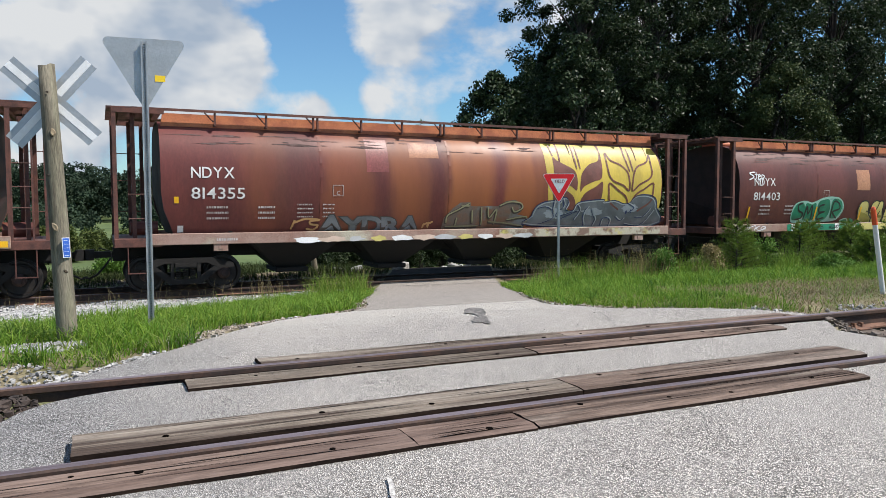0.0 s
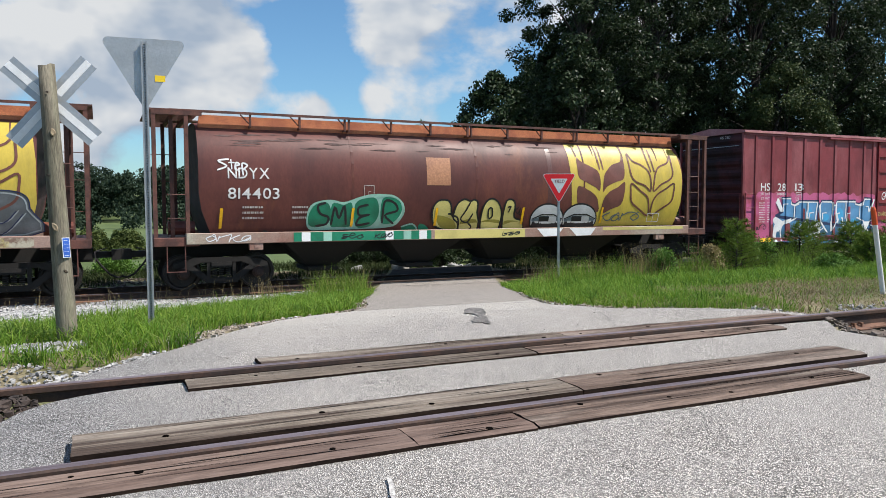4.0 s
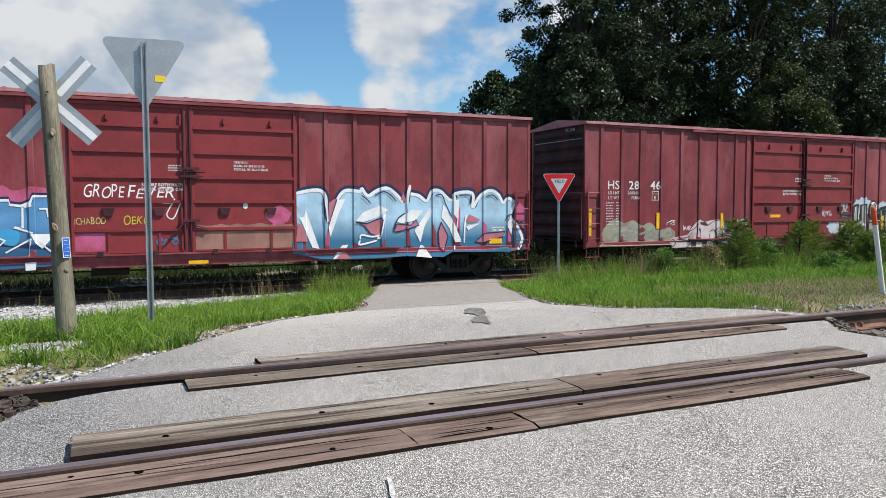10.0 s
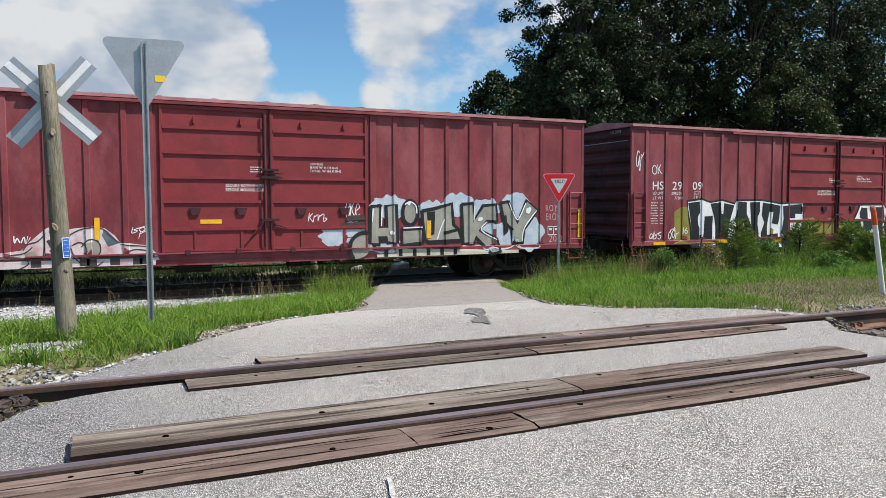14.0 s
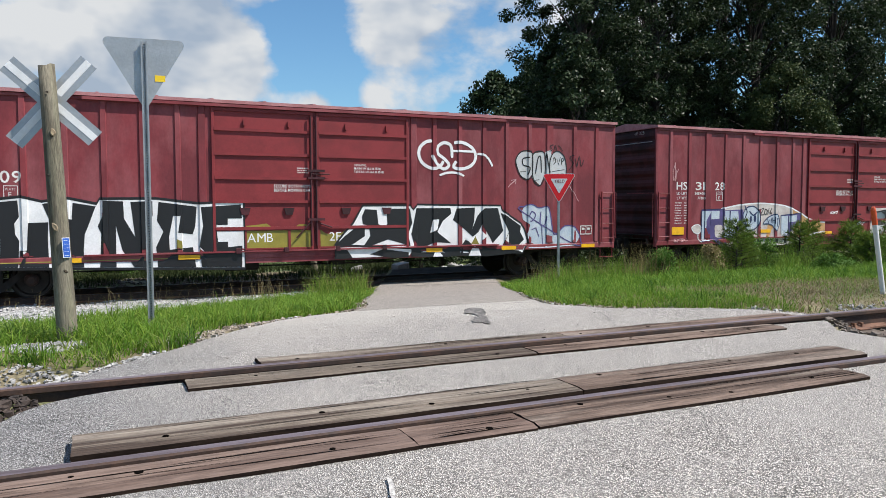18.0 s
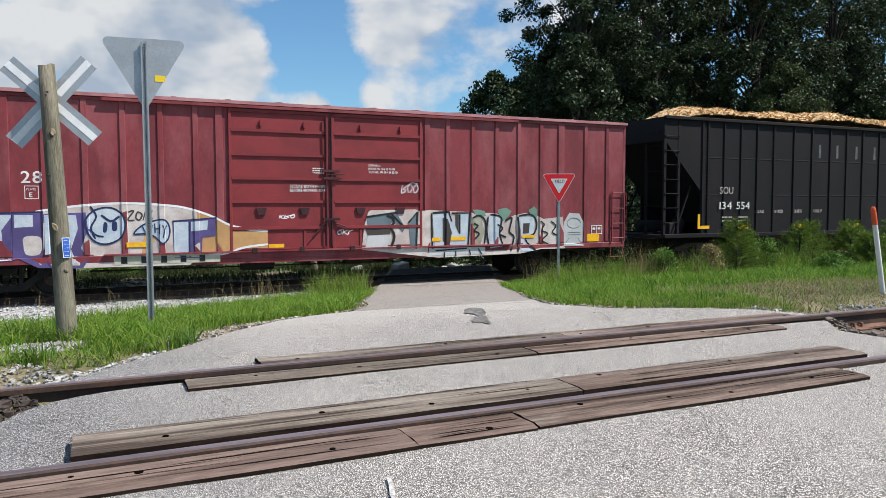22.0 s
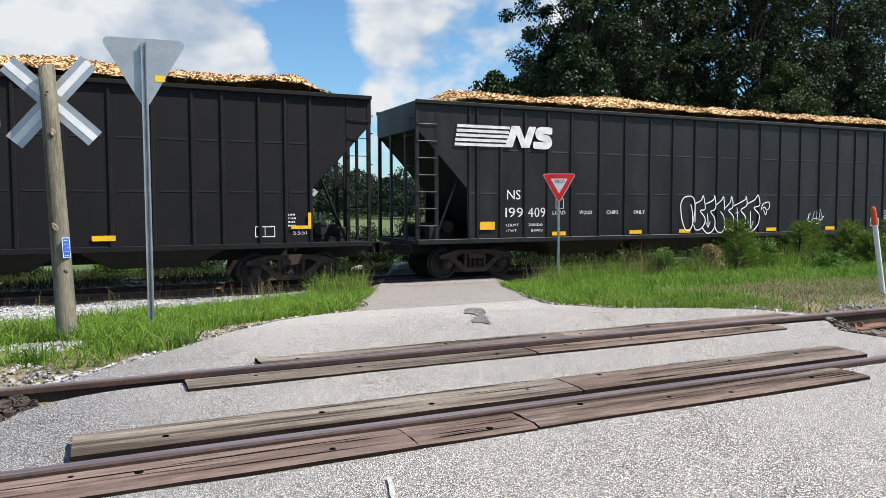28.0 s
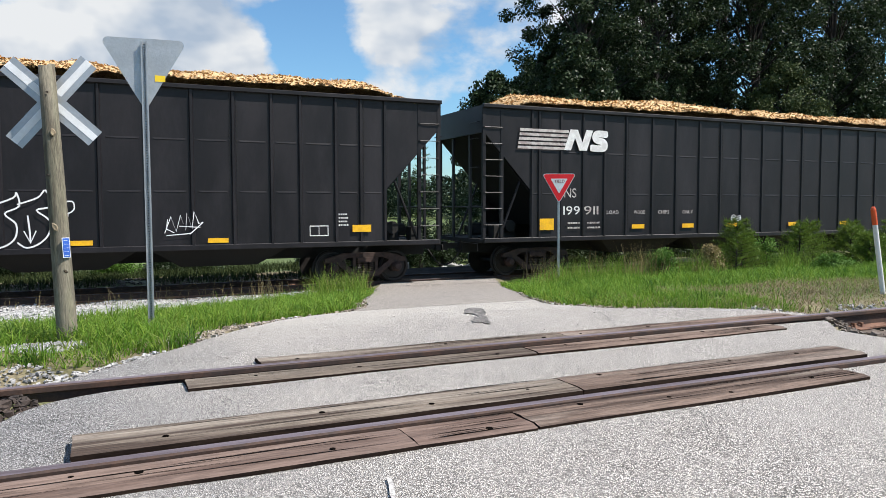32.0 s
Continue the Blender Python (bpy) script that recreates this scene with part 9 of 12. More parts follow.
    writing("graffiti_tag", "OEKO", -1.42, 1.62, 0.2, SP_YELLOW, c, DOOR_SIDE, 0.004, width=0.56, jig=0.12, slant=0.2, seed=8)
    shape("graffiti_fade", ragged(-2.40, -1.80, 1.03, 1.45, 6, 8, 0.02), SP_PINK, c, DOOR_SIDE, 0.003)
    shape("graffiti_wash", ragged(0.12, 2.42, 0.99, 1.62, 7, 12, 0.05), SP_DUST, c, DOOR_SIDE, 0.003)
    brush("graffiti_tag", [scrawl(-0.75, 1.12, 0.5, 0.2, 46, 4)], 0.035, SP_BLUE, c, DOOR_SIDE, 0.005)
    shapes("hasp_mark", [blob(1.27, 2.04, 0.06, 0.075, 14)], SP_WHITE, c, DOOR_SIDE, 0.004)
    shape("graffiti_fade", cloud(2.05, 1.80, 0.32, 0.26, 61), SP_PINK, c, DOOR_SIDE, 0.0045)
    # second piece past the door
    shape("graffiti_fade", ragged(2.70, 9.1, 0.82, 2.0, 8, 30, 0.12), SP_PINK, c, BOX_SIDE, 0.0032)
    shape("graffiti_ground", [(2.49, 2.38), (3.04, 2.44), (3.26, 2.23), (3.29, 1.66), (3.54, 2.17), (3.76, 2.42), (4.15, 2.4), (4.19, 2.47), (4.36, 2.29), (4.61, 2.43), (4.9, 2.49), (5.16, 2.31), (5.29, 2.14), (5.44, 2.1), (5.47, 2.37), (5.53, 2.58), (5.53, 2.37), (5.78, 2.3), (6.01, 2.16), (6.16, 2.42), (6.39, 2.43), (6.62, 2.24), (6.68, 2.19), (6.81, 2.19), (6.84, 2.36), (7.37, 2.38), (7.38, 1.98), (7.46, 2.01), (7.54, 2.22), (7.74, 2.4), (7.99, 2.45), (8.2, 2.33), (8.34, 2.12), (8.49, 2.25), (8.71, 2.15), (8.64, 1.92), (8.59, 1.7), (8.78, 1.49), (8.97, 1.1), (8.83, 0.81), (8.57, 0.74), (6.77, 0.79), (6.49, 0.65), (5.4, 0.71), (4.52, 0.68), (3.15, 0.7), (2.39, 0.87), (2.45, 1.56)], SP_PALE, c, BOX_SIDE, 0.0055)
    brush("graffiti_edge", [curve_pts([(2.47, 2.37), (3.04, 2.47), (3.25, 2.27), (3.31, 1.66), (3.53, 2.2), (3.76, 2.46), (4.15, 2.44), (4.19, 2.52), (4.36, 2.33), (4.62, 2.47), (4.9, 2.53), (5.19, 2.34), (5.32, 2.17)], 4), curve_pts([(5.44, 2.12), (5.45, 2.38), (5.53, 2.38), (5.78, 2.34), (6.01, 2.2), (6.16, 2.46), (6.39, 2.48), (6.62, 2.29), (6.7, 2.23), (6.83, 2.23), (6.84, 2.41), (7.38, 2.43), (7.4, 2.01), (7.53, 2.25), (7.74, 2.44), (7.99, 2.49), (8.22, 2.37), (8.35, 2.16), (8.5, 2.28), (8.74, 2.16), (8.67, 1.92), (8.64, 1.7), (8.83, 1.49), (9.02, 1.1), (8.86, 0.78)], 4)], 0.16, SP_NAVY, c, BOX_SIDE, 0.0062)
    brush("graffiti_rim", [curve_pts([(2.47, 2.34), (3.04, 2.43), (3.24, 2.24), (3.29, 1.65), (3.53, 2.16), (3.76, 2.42), (4.15, 2.4), (4.19, 2.48), (4.36, 2.29), (4.61, 2.43), (4.9, 2.49), (5.16, 2.31), (5.32, 2.12)], 4), curve_pts([(5.42, 2.07), (5.47, 2.37), (5.53, 2.58)], 4), curve_pts([(5.53, 2.35), (5.78, 2.3), (6.01, 2.16), (6.16, 2.42), (6.39, 2.43), (6.62, 2.24), (6.7, 2.19), (6.83, 2.19), (6.84, 2.36), (7.37, 2.38), (7.38, 1.98), (7.53, 2.2), (7.74, 2.4), (7.99, 2.45), (8.2, 2.33), (8.34, 2.12), (8.5, 2.24), (8.71, 2.13)], 4), curve_pts([(8.71, 2.1), (8.62, 1.89), (8.59, 1.7), (8.78, 1.49), (8.97, 1.1), (8.81, 0.79)], 4)], 0.085, SP_WHITE, c, BOX_SIDE, 0.0102)
    shape("graffiti_rim", [(2.53, 1.76), (2.67, 1.76), (2.73, 1.94), (3.07, 0.96), (2.89, 1), (2.61, 1.66)], SP_WHITE, c, BOX_SIDE, 0.0146)
    shape("graffiti_rim", [(3.3, 1.48), (3.54, 2.19), (3.75, 2.2), (3.57, 1.82), (3.36, 1.26)], SP_WHITE, c, BOX_SIDE, 0.0149)
    shape("graffiti_rim", [(4.02, 1.65), (4.23, 1.87), (4.68, 2.04), (4.91, 1.93), (4.61, 1.73), (4.25, 1.62)], SP_WHITE, c, BOX_SIDE, 0.0152)
    shape("graffiti_rim", [(5.11, 1.64), (5.58, 1.93), (5.91, 1.92), (5.67, 1.64), (5.26, 1.58)], SP_WHITE, c, BOX_SIDE, 0.0155)
    shape("graffiti_rim", [(5.82, 1.06), (5.65, 1.38), (6.1, 1.98), (6.16, 1.87), (5.94, 1.49)], SP_WHITE, c, BOX_SIDE, 0.0158)
    shape("graffiti_rim", [(6.5, 2.07), (6.78, 1.63), (7.03, 1.06), (6.84, 1.04), (6.67, 1.44), (6.43, 1.73)], SP_WHITE, c, BOX_SIDE, 0.0161)
    shape("graffiti_rim", [(6.81, 2.2), (6.95, 2.2), (6.93, 1.63), (6.79, 1.81)], SP_WHITE, c, BOX_SIDE, 0.0164)
    shape("graffiti_rim", [(3.66, 1.04), (3.83, 1.05), (3.58, 0.7), (3.41, 0.69)], SP_WHITE, c, BOX_SIDE, 0.0167)
    shape("graffiti_rim", [(4.68, 1.46), (4.77, 1.84), (4.85, 1.83), (4.7, 1.17), (4.6, 1.17)], SP_WHITE, c, BOX_SIDE, 0.017)
    shape("graffiti_rim", [(7.17, 1.48), (7.61, 1.55), (7.25, 1.36)], SP_WHITE, c, BOX_SIDE, 0.0173)
    shape("graffiti_rim", [(8.44, 1.52), (8.57, 1.72), (8.67, 1.49), (8.59, 1.21)], SP_WHITE, c, BOX_SIDE, 0.0176)
    shape("graffiti_rim", [(5.82, 1), (5.91, 0.97), (6.15, 0.64), (5.69, 0.69)], SP_WHITE, c, BOX_SIDE, 0.0179)
    shape("graffiti_spotted", [(3.31, 2.12), (3.48, 2.24), (3.53, 2.19), (3.32, 1.55)], SP_PINK3, c, BOX_SIDE, 0.0178)
    shape("graffiti_spotted", [(4.02, 1.61), (4.32, 1.58), (4.72, 1.72), (4.76, 1.67), (4.67, 1.24), (4.43, 1.31), (4.25, 1.53)], SP_PINK3, c, BOX_SIDE, 0.0181)
    shape("graffiti_spotted", [(5.06, 1.36), (5.15, 1.56), (5.55, 1.52), (5.69, 1.67), (5.78, 1.52), (5.48, 1.43), (5.2, 1.36)], SP_PINK3, c, BOX_SIDE, 0.0184)
    shape("graffiti_spotted", [(6.34, 1.34), (6.43, 1.59), (6.63, 1.22), (6.51, 0.81), (6.37, 0.93)], SP_PINK3, c, BOX_SIDE, 0.0187)
    shape("graffiti_spotted", [(7.2, 1.67), (7.28, 1.8), (7.61, 1.65), (7.49, 1.58), (7.22, 1.57)], SP_PINK3, c, BOX_SIDE, 0.019)
    shape("graffiti_spotted", [(7.46, 1.04), (7.74, 1.27), (8.4, 1.31), (8.32, 1.16), (7.66, 1.01)], SP_PINK3, c, BOX_SIDE, 0.0193)
    shape("graffiti_spotted", [(2.53, 1.61), (2.63, 1.56), (2.78, 1.15), (2.47, 1.16)], SP_PINK3, c, BOX_SIDE, 0.0196)
    shape("graffiti_spotted", [(5.26, 2.21), (5.34, 2.38), (5.42, 2.12)], SP_PINK3, c, BOX_SIDE, 0.0199)
    shape("graffiti_spotted", [(3.48, 0.69), (3.69, 0.9), (3.89, 0.69)], SP_PINK3, c, BOX_SIDE, 0.0202)
    brush("graffiti_seam", [[(3.31, 2.12), (3.48, 2.24), (3.53, 2.19), (3.32, 1.55)], [(4.02, 1.61), (4.32, 1.58), (4.72, 1.72), (4.76, 1.67), (4.67, 1.24), (4.43, 1.31), (4.25, 1.53)], [(5.06, 1.36), (5.15, 1.56), (5.55, 1.52), (5.69, 1.67), (5.78, 1.52), (5.48, 1.43), (5.2, 1.36)], [(6.34, 1.34), (6.43, 1.59), (6.63, 1.22), (6.51, 0.81), (6.37, 0.93)], [(7.46, 1.04), (7.74, 1.27), (8.4, 1.31), (8.32, 1.16), (7.66, 1.01)]], 0.03, SP_NAVY, c, BOX_SIDE, 0.0205, closed=True)
    brush("graffiti_line", [curve_pts([(4.14, 1.18), (4.18, 1.29), (4.46, 1.24), (4.67, 1.27)], 4), curve_pts([(4.14, 1.15), (4.13, 1.04), (4.6, 1.14)], 4), curve_pts([(7.19, 1.8), (7.14, 1.51), (7.12, 1.03)], 4)], 0.045, SP_WHITE, c, BOX_SIDE, 0.0205)
    brush("graffiti_line", [[(6.93, 1.8), (6.82, 0.85)]], 0.045, SP_WHITE, c, BOX_SIDE, 0.0205)
    brush("graffiti_seam", [curve_pts([(4.18, 2.3), (4.32, 2.21), (4.43, 2.09)], 4), curve_pts([(4.54, 2.3), (4.77, 2.4), (4.97, 2.32), (5.14, 2.15)], 4), curve_pts([(6.24, 2.3), (6.44, 2.33), (6.56, 2.07), (6.74, 1.73)], 4), curve_pts([(6.94, 2.31), (7.29, 2.31), (7.29, 2.07)], 4), curve_pts([(7.77, 2.28), (8, 2.33), (8.17, 2.19)], 4), curve_pts([(5.06, 1.42), (5.18, 1.7), (5.38, 1.84)], 4), curve_pts([(8.4, 1.61), (8.54, 1.8), (8.67, 1.7)], 4), curve_pts([(3.17, 2.2), (3.22, 1.93), (3.25, 1.62)], 4)], 0.03, SP_NAVY, c, BOX_SIDE, 0.0245)
    brush("graffiti_tag", [scrawl(8.62, 1.52, 0.42, 0.14, 47, 4), scrawl(8.62, 1.32, 0.42, 0.12, 48, 4)], 0.02, SP_BLACK, c, BOX_SIDE, 0.007)


def paint_grey(c):
    shape("graffiti_wash", [(-8.68, 0.80), (-5.75, 0.80)] + curve_pts([(-5.75, 1.2), (-6.0, 1.34), (-6.4, 1.28), (-6.75, 1.5), (-7.1, 1.42), (-7.4, 1.58), (-7.75, 1.5), (-8.1, 1.62), (-8.4, 1.45), (-8.62, 1.2), (-8.68, 1.0)], 5), SP_SAGE, c, BOX_SIDE, 0.0035)
    for k, x in enumerate((-8.2, -7.4, -6.7)):
        brush("graffiti_line", [scrawl(x, 0.98, 0.8, 0.34, 90 + k, 3)], 0.07, SP_GREY, c, BOX_SIDE, 0.006)
    # a white motor car, sketched
    shape("graffiti_fill", [(-5.98, 0.92), (-5.9, 1.01), (-5.67, 1.04), (-5.27, 1.09), (-5.14, 1.24), (-4.84, 1.52), (-4.75, 1.58), (-4.51, 1.5), (-4.25, 1.55), (-3.84, 1.59), (-3.63, 1.54), (-3.44, 1.38), (-3.33, 1.21), (-3.13, 1.2), (-2.76, 1.14), (-2.59, 0.97), (-2.52, 0.82), (-2.77, 0.76), (-5.97, 0.84)], SP_BLUSH, c, BOX_SIDE, 0.006)
    shape("graffiti_shade", [(-3.67, 1.52), (-3.59, 1.49), (-3.35, 1.21), (-3.58, 1.13), (-3.7, 1.38)], SP_SLATE, c, BOX_SIDE, 0.0076)
    shape("graffiti_shade", [(-4.75, 1.49), (-4.51, 1.5), (-4.36, 1.42), (-4.42, 1.36), (-4.71, 1.42)], SP_SHADE, c, BOX_SIDE, 0.0076)
    shape("graffiti_shade", [(-4.79, 1.29), (-4.73, 1.32), (-4.65, 0.99), (-4.78, 0.94)], SP_SHADE, c, BOX_SIDE, 0.0079)
    shape("graffiti_shade", [(-4.05, 1.21), (-3.78, 1.27), (-3.72, 1), (-3.92, 0.92), (-4.04, 1)], SP_GREY, c, BOX_SIDE, 0.0076)
    shape("graffiti_shade", [(-5.23, 1.03), (-5.01, 1.08), (-4.97, 0.95), (-5.17, 0.92)], SP_GREY, c, BOX_SIDE, 0.0079)
    brush("graffiti_line", [[(-5.97, 0.91), (-5.55, 0.92), (-4.52, 0.89), (-3.44, 0.88), (-2.56, 0.88)]], 0.026, SP_SHADE, c, BOX_SIDE, 0.0096)
    brush("graffiti_line", [curve_pts([(-4.84, 1.52), (-4.83, 1.22), (-4.86, 0.96)], 4), curve_pts([(-4.38, 1.38), (-4.18, 1.5), (-3.95, 1.56), (-3.68, 1.53), (-3.55, 1.38), (-3.34, 1.21)], 4), curve_pts([(-4.31, 1.17), (-4.17, 1.24), (-4.07, 1.2), (-4.01, 1.03), (-4.12, 0.91), (-4.28, 0.98), (-4.32, 1.12)], 4), curve_pts([(-4.12, 1.14), (-3.96, 1.3), (-3.77, 1.24), (-3.74, 1.02), (-3.88, 0.92), (-4.07, 1)], 4), curve_pts([(-5.24, 1.09), (-5.14, 1.22), (-4.96, 1.28), (-4.8, 1.45)], 4), curve_pts([(-5.58, 0.87), (-5.42, 0.94), (-5.2, 0.9), (-5.15, 0.79), (-5.33, 0.69)], 4), curve_pts([(-5.97, 0.88), (-5.85, 0.97), (-5.74, 0.89), (-5.8, 0.78), (-5.94, 0.71)], 4), curve_pts([(-3.33, 1.18), (-3.13, 1.15), (-2.76, 1.11), (-2.65, 0.97)], 4)], 0.026, SP_SHADE, c, BOX_SIDE, 0.0096)
    brush("graffiti_line", [curve_pts([(-3.27, 0.96), (-3.02, 1.06), (-2.71, 1.01)], 4), curve_pts([(-4.28, 0.93), (-4.1, 0.76), (-3.86, 0.7), (-3.69, 0.8)], 4), curve_pts([(-4.78, 0.93), (-4.68, 0.99), (-4.73, 1.1)], 4), curve_pts([(-5.49, 0.99), (-5.22, 1.03), (-5.06, 1.16)], 4)], 0.026, SP_SHADE, c, BOX_SIDE, 0.0096)
    brush("graffiti_tag", [curve_pts([(-5.4, 1.41), (-5.39, 1.25), (-5.34, 1.35), (-5.29, 1.25)], 4), curve_pts([(-5.27, 1.25), (-5.21, 1.38), (-5.19, 1.24)], 4)], 0.024, SP_WHITE, c, BOX_SIDE, 0.0060)
    brush("graffiti_tag", [[(-5.14, 1.4), (-5.17, 1.24), (-5.09, 1.37)]], 0.024, SP_WHITE, c, BOX_SIDE, 0.0060)
    shape("graffiti_sill", rect(-5.9, -2.6, 0.70, 0.86), SP_BLUSH, c, BOX_SIDE, 0.0045)
    shapes("graffiti_sill_gap", [rect(-5.1 + 0.36 * k + 0.11 * (k % 3), -4.9 + 0.36 * k + 0.11 * (k % 3), 0.72, 0.91) for k in range(7)], SP_SHADE, c, BOX_SIDE, 0.007)
    brush("graffiti_tag", [scrawl(-6.1, 1.42, 0.35, 0.14, 50, 4), scrawl(-3.1, 1.42, 0.3, 0.18, 51, 3), scrawl(-2.95, 1.30, 0.3, 0.18, 52, 3)], 0.018, SP_WHITE, c, BOX_SIDE, 0.006)
    brush("graffiti_tag", [scrawl(0.95, 1.62, 0.5, 0.24, 53, 5), scrawl(1.9, 1.72, 0.4, 0.5, 54, 4)], 0.02, SP_WHITE, c, DOOR_SIDE, 0.004)
    shapes("graffiti_cloud", [cloud(1.6, 1.25, 0.38, 0.26, 160), cloud(2.15, 1.42, 0.30, 0.22, 161), cloud(2.2, 1.12, 0.26, 0.14, 162)], SP_ICE, c, DOOR_SIDE, 0.0032)
    for k, (cx, cz, rx, rz) in enumerate(((3.1, 2.0, 0.55, 0.32), (4.3, 1.9, 0.5, 0.28), (5.1, 2.05, 0.55, 0.34), (5.9, 1.95, 0.5, 0.33), (6.9, 2.05, 0.5, 0.36), (7.35, 1.25, 0.5, 0.5), (2.9, 1.1, 0.5, 0.35), (6.3, 1.2, 0.7, 0.4))):
        shape("graffiti_cloud", cloud(cx, cz, rx, rz, 100 + k), SP_ICE, c, BOX_SIDE, 0.0034 + 0.0005 * k)
    shape("graffiti_fill", curve_pts([(2.02, 0.9), (2.07, 1.15), (2.28, 1.3), (2.52, 1.33), (2.52, 0.85), (2.27, 0.69), (2.06, 0.72)], 4, True), SP_GREY, c, BOX_SIDE, 0.0118)
    shape("graffiti_fill", curve_pts([(3.69, 2.17), (3.86, 2.04), (3.9, 1.82), (3.83, 1.61), (3.69, 1.53), (3.53, 1.63), (3.48, 1.85), (3.53, 2.06)], 4, True), SP_GREY, c, BOX_SIDE, 0.0121)
    shape("graffiti_fill", [(2.57, 2.01), (2.87, 2.04), (2.86, 1.48), (3.03, 1.48), (3.01, 2.03), (3.3, 2.07), (3.33, 1.06), (3.05, 1.07), (3.02, 1.2), (2.83, 1.21), (2.83, 1.02), (2.55, 1.07)], SP_GREY, c, BOX_SIDE, 0.0118)
    shape("graffiti_fill", [(3.46, 1.42), (4.04, 1.44), (4.04, 1.05), (3.83, 1.02), (3.46, 1)], SP_GREY, c, BOX_SIDE, 0.0121)
    shape("graffiti_fill", [(4.01, 1.89), (4.37, 1.95), (4.91, 2.09), (4.96, 1.52), (5.13, 1.37), (5.17, 1.09), (4.24, 1.06), (4.11, 1.14)], SP_GREY, c, BOX_SIDE, 0.0124)
    shape("graffiti_fill", [(5.2, 2.07), (5.56, 2.1), (5.55, 1.59), (5.86, 2.03), (6.27, 2.07), (6.31, 1.6), (5.99, 1.6), (5.77, 1.36), (6.31, 1.1), (6.42, 0.75), (6.13, 0.69), (5.63, 1.17), (5.6, 0.99), (5.25, 1.01)], SP_GREY, c, BOX_SIDE, 0.0127)
    shape("graffiti_fill", [(6.41, 2.1), (6.67, 2.15), (6.95, 1.56), (7.26, 2.19), (7.64, 1.91), (7.19, 1.37), (7.14, 0.98), (6.82, 0.96), (6.78, 1.37), (6.54, 1.57)], SP_GREY, c, BOX_SIDE, 0.013)
    brush("graffiti_outline", [[(2.57, 2.01), (2.87, 2.04), (2.86, 1.48), (3.03, 1.48), (3.01, 2.03), (3.3, 2.07), (3.33, 1.06), (3.05, 1.07), (3.02, 1.2), (2.83, 1.21), (2.83, 1.02), (2.55, 1.07)], [(3.46, 1.42), (4.04, 1.44), (4.04, 1.05), (3.83, 1.02), (3.46, 1)], [(4.01, 1.89), (4.37, 1.95), (4.91, 2.09), (4.96, 1.52), (5.13, 1.37), (5.17, 1.09), (4.24, 1.06), (4.11, 1.14)], [(5.2, 2.07), (5.56, 2.1), (5.55, 1.59), (5.86, 2.03), (6.27, 2.07), (6.31, 1.6), (5.99, 1.6), (5.77, 1.36), (6.31, 1.1), (6.42, 0.75), (6.13, 0.69), (5.63, 1.17), (5.6, 0.99), (5.25, 1.01)]], 0.10, SP_BLACK, c, BOX_SIDE, 0.0140, closed=True)
    brush("graffiti_outline", [[(6.41, 2.1), (6.67, 2.15), (6.95, 1.56), (7.26, 2.19), (7.64, 1.91), (7.19, 1.37), (7.14, 0.98), (6.82, 0.96), (6.78, 1.37), (6.54, 1.57)]], 0.10, SP_BLACK, c, BOX_SIDE, 0.0140, closed=True)
    brush("graffiti_outline", [curve_pts([(3.69, 2.17), (3.86, 2.04), (3.9, 1.82), (3.83, 1.61), (3.69, 1.53), (3.53, 1.63), (3.48, 1.85), (3.53, 2.06)], 4, True)], 0.10, SP_BLACK, c, BOX_SIDE, 0.0140, closed=True)
    brush("graffiti_outline", [curve_pts([(2.52, 1.34), (2.28, 1.32), (2.07, 1.16), (2.02, 0.89), (2.12, 0.68)], 4)], 0.10, SP_BLACK, c, BOX_SIDE, 0.0140)
    shape("graffiti_slit", [(4.17, 1.86), (4.41, 1.89), (4.39, 1.27), (4.24, 1.23)], SP_BLACK, c, BOX_SIDE, 0.018)
    shape("graffiti_slit", [(4.66, 1.34), (5.11, 1.43), (5.11, 1.35), (4.67, 1.25)], SP_BLACK, c, BOX_SIDE, 0.0183)
    shape("graffiti_slit", [(6.49, 1.71), (6.6, 1.79), (6.67, 1.31), (6.53, 1.19)], SP_BLACK, c, BOX_SIDE, 0.0186)
    shape("graffiti_slit", [(2.83, 1.19), (3.05, 1.19), (3.05, 1.07), (2.86, 1.07)], SP_BLACK, c, BOX_SIDE, 0.0189)
    brush("graffiti_highlight", [curve_pts([(3.54, 2.07), (3.69, 2.14), (3.85, 2.03), (3.88, 1.83)], 4), curve_pts([(4.69, 1.68), (4.57, 1.42), (4.47, 1.12)], 4), curve_pts([(5.99, 1.59), (5.81, 1.36), (6.31, 1.08)], 4), curve_pts([(2.9, 2.01), (2.88, 1.51)], 4), curve_pts([(6.7, 2.11), (6.95, 1.63), (7.24, 2.11)], 4), curve_pts([(7.6, 1.9), (7.19, 1.4), (7.12, 1.02)], 4), curve_pts([(3.49, 1.45), (4.03, 1.47)], 4), curve_pts([(2.65, 1.97), (2.62, 1.63)], 4), curve_pts([(5.6, 2.03), (5.58, 1.61)], 4)], 0.035, SP_WHITE, c, BOX_SIDE, 0.0215)
    shape("graffiti_patch", [(1.94, 1.78), (2.43, 1.81), (2.43, 1.68), (1.93, 1.65)], SP_SHADE, c, BOX_SIDE, 0.0045)
    shape("graffiti_patch", [(1.8, 1.6), (2.65, 1.65), (2.65, 1.52), (1.8, 1.47)], SP_SHADE, c, BOX_SIDE, 0.0048)
    shape("graffiti_star", curve_pts([(3.16, 1.39), (3.25, 1.33), (3.19, 1.27), (3.11, 1.32)], 4, True), SP_WHITE, c, BOX_SIDE, 0.0215)
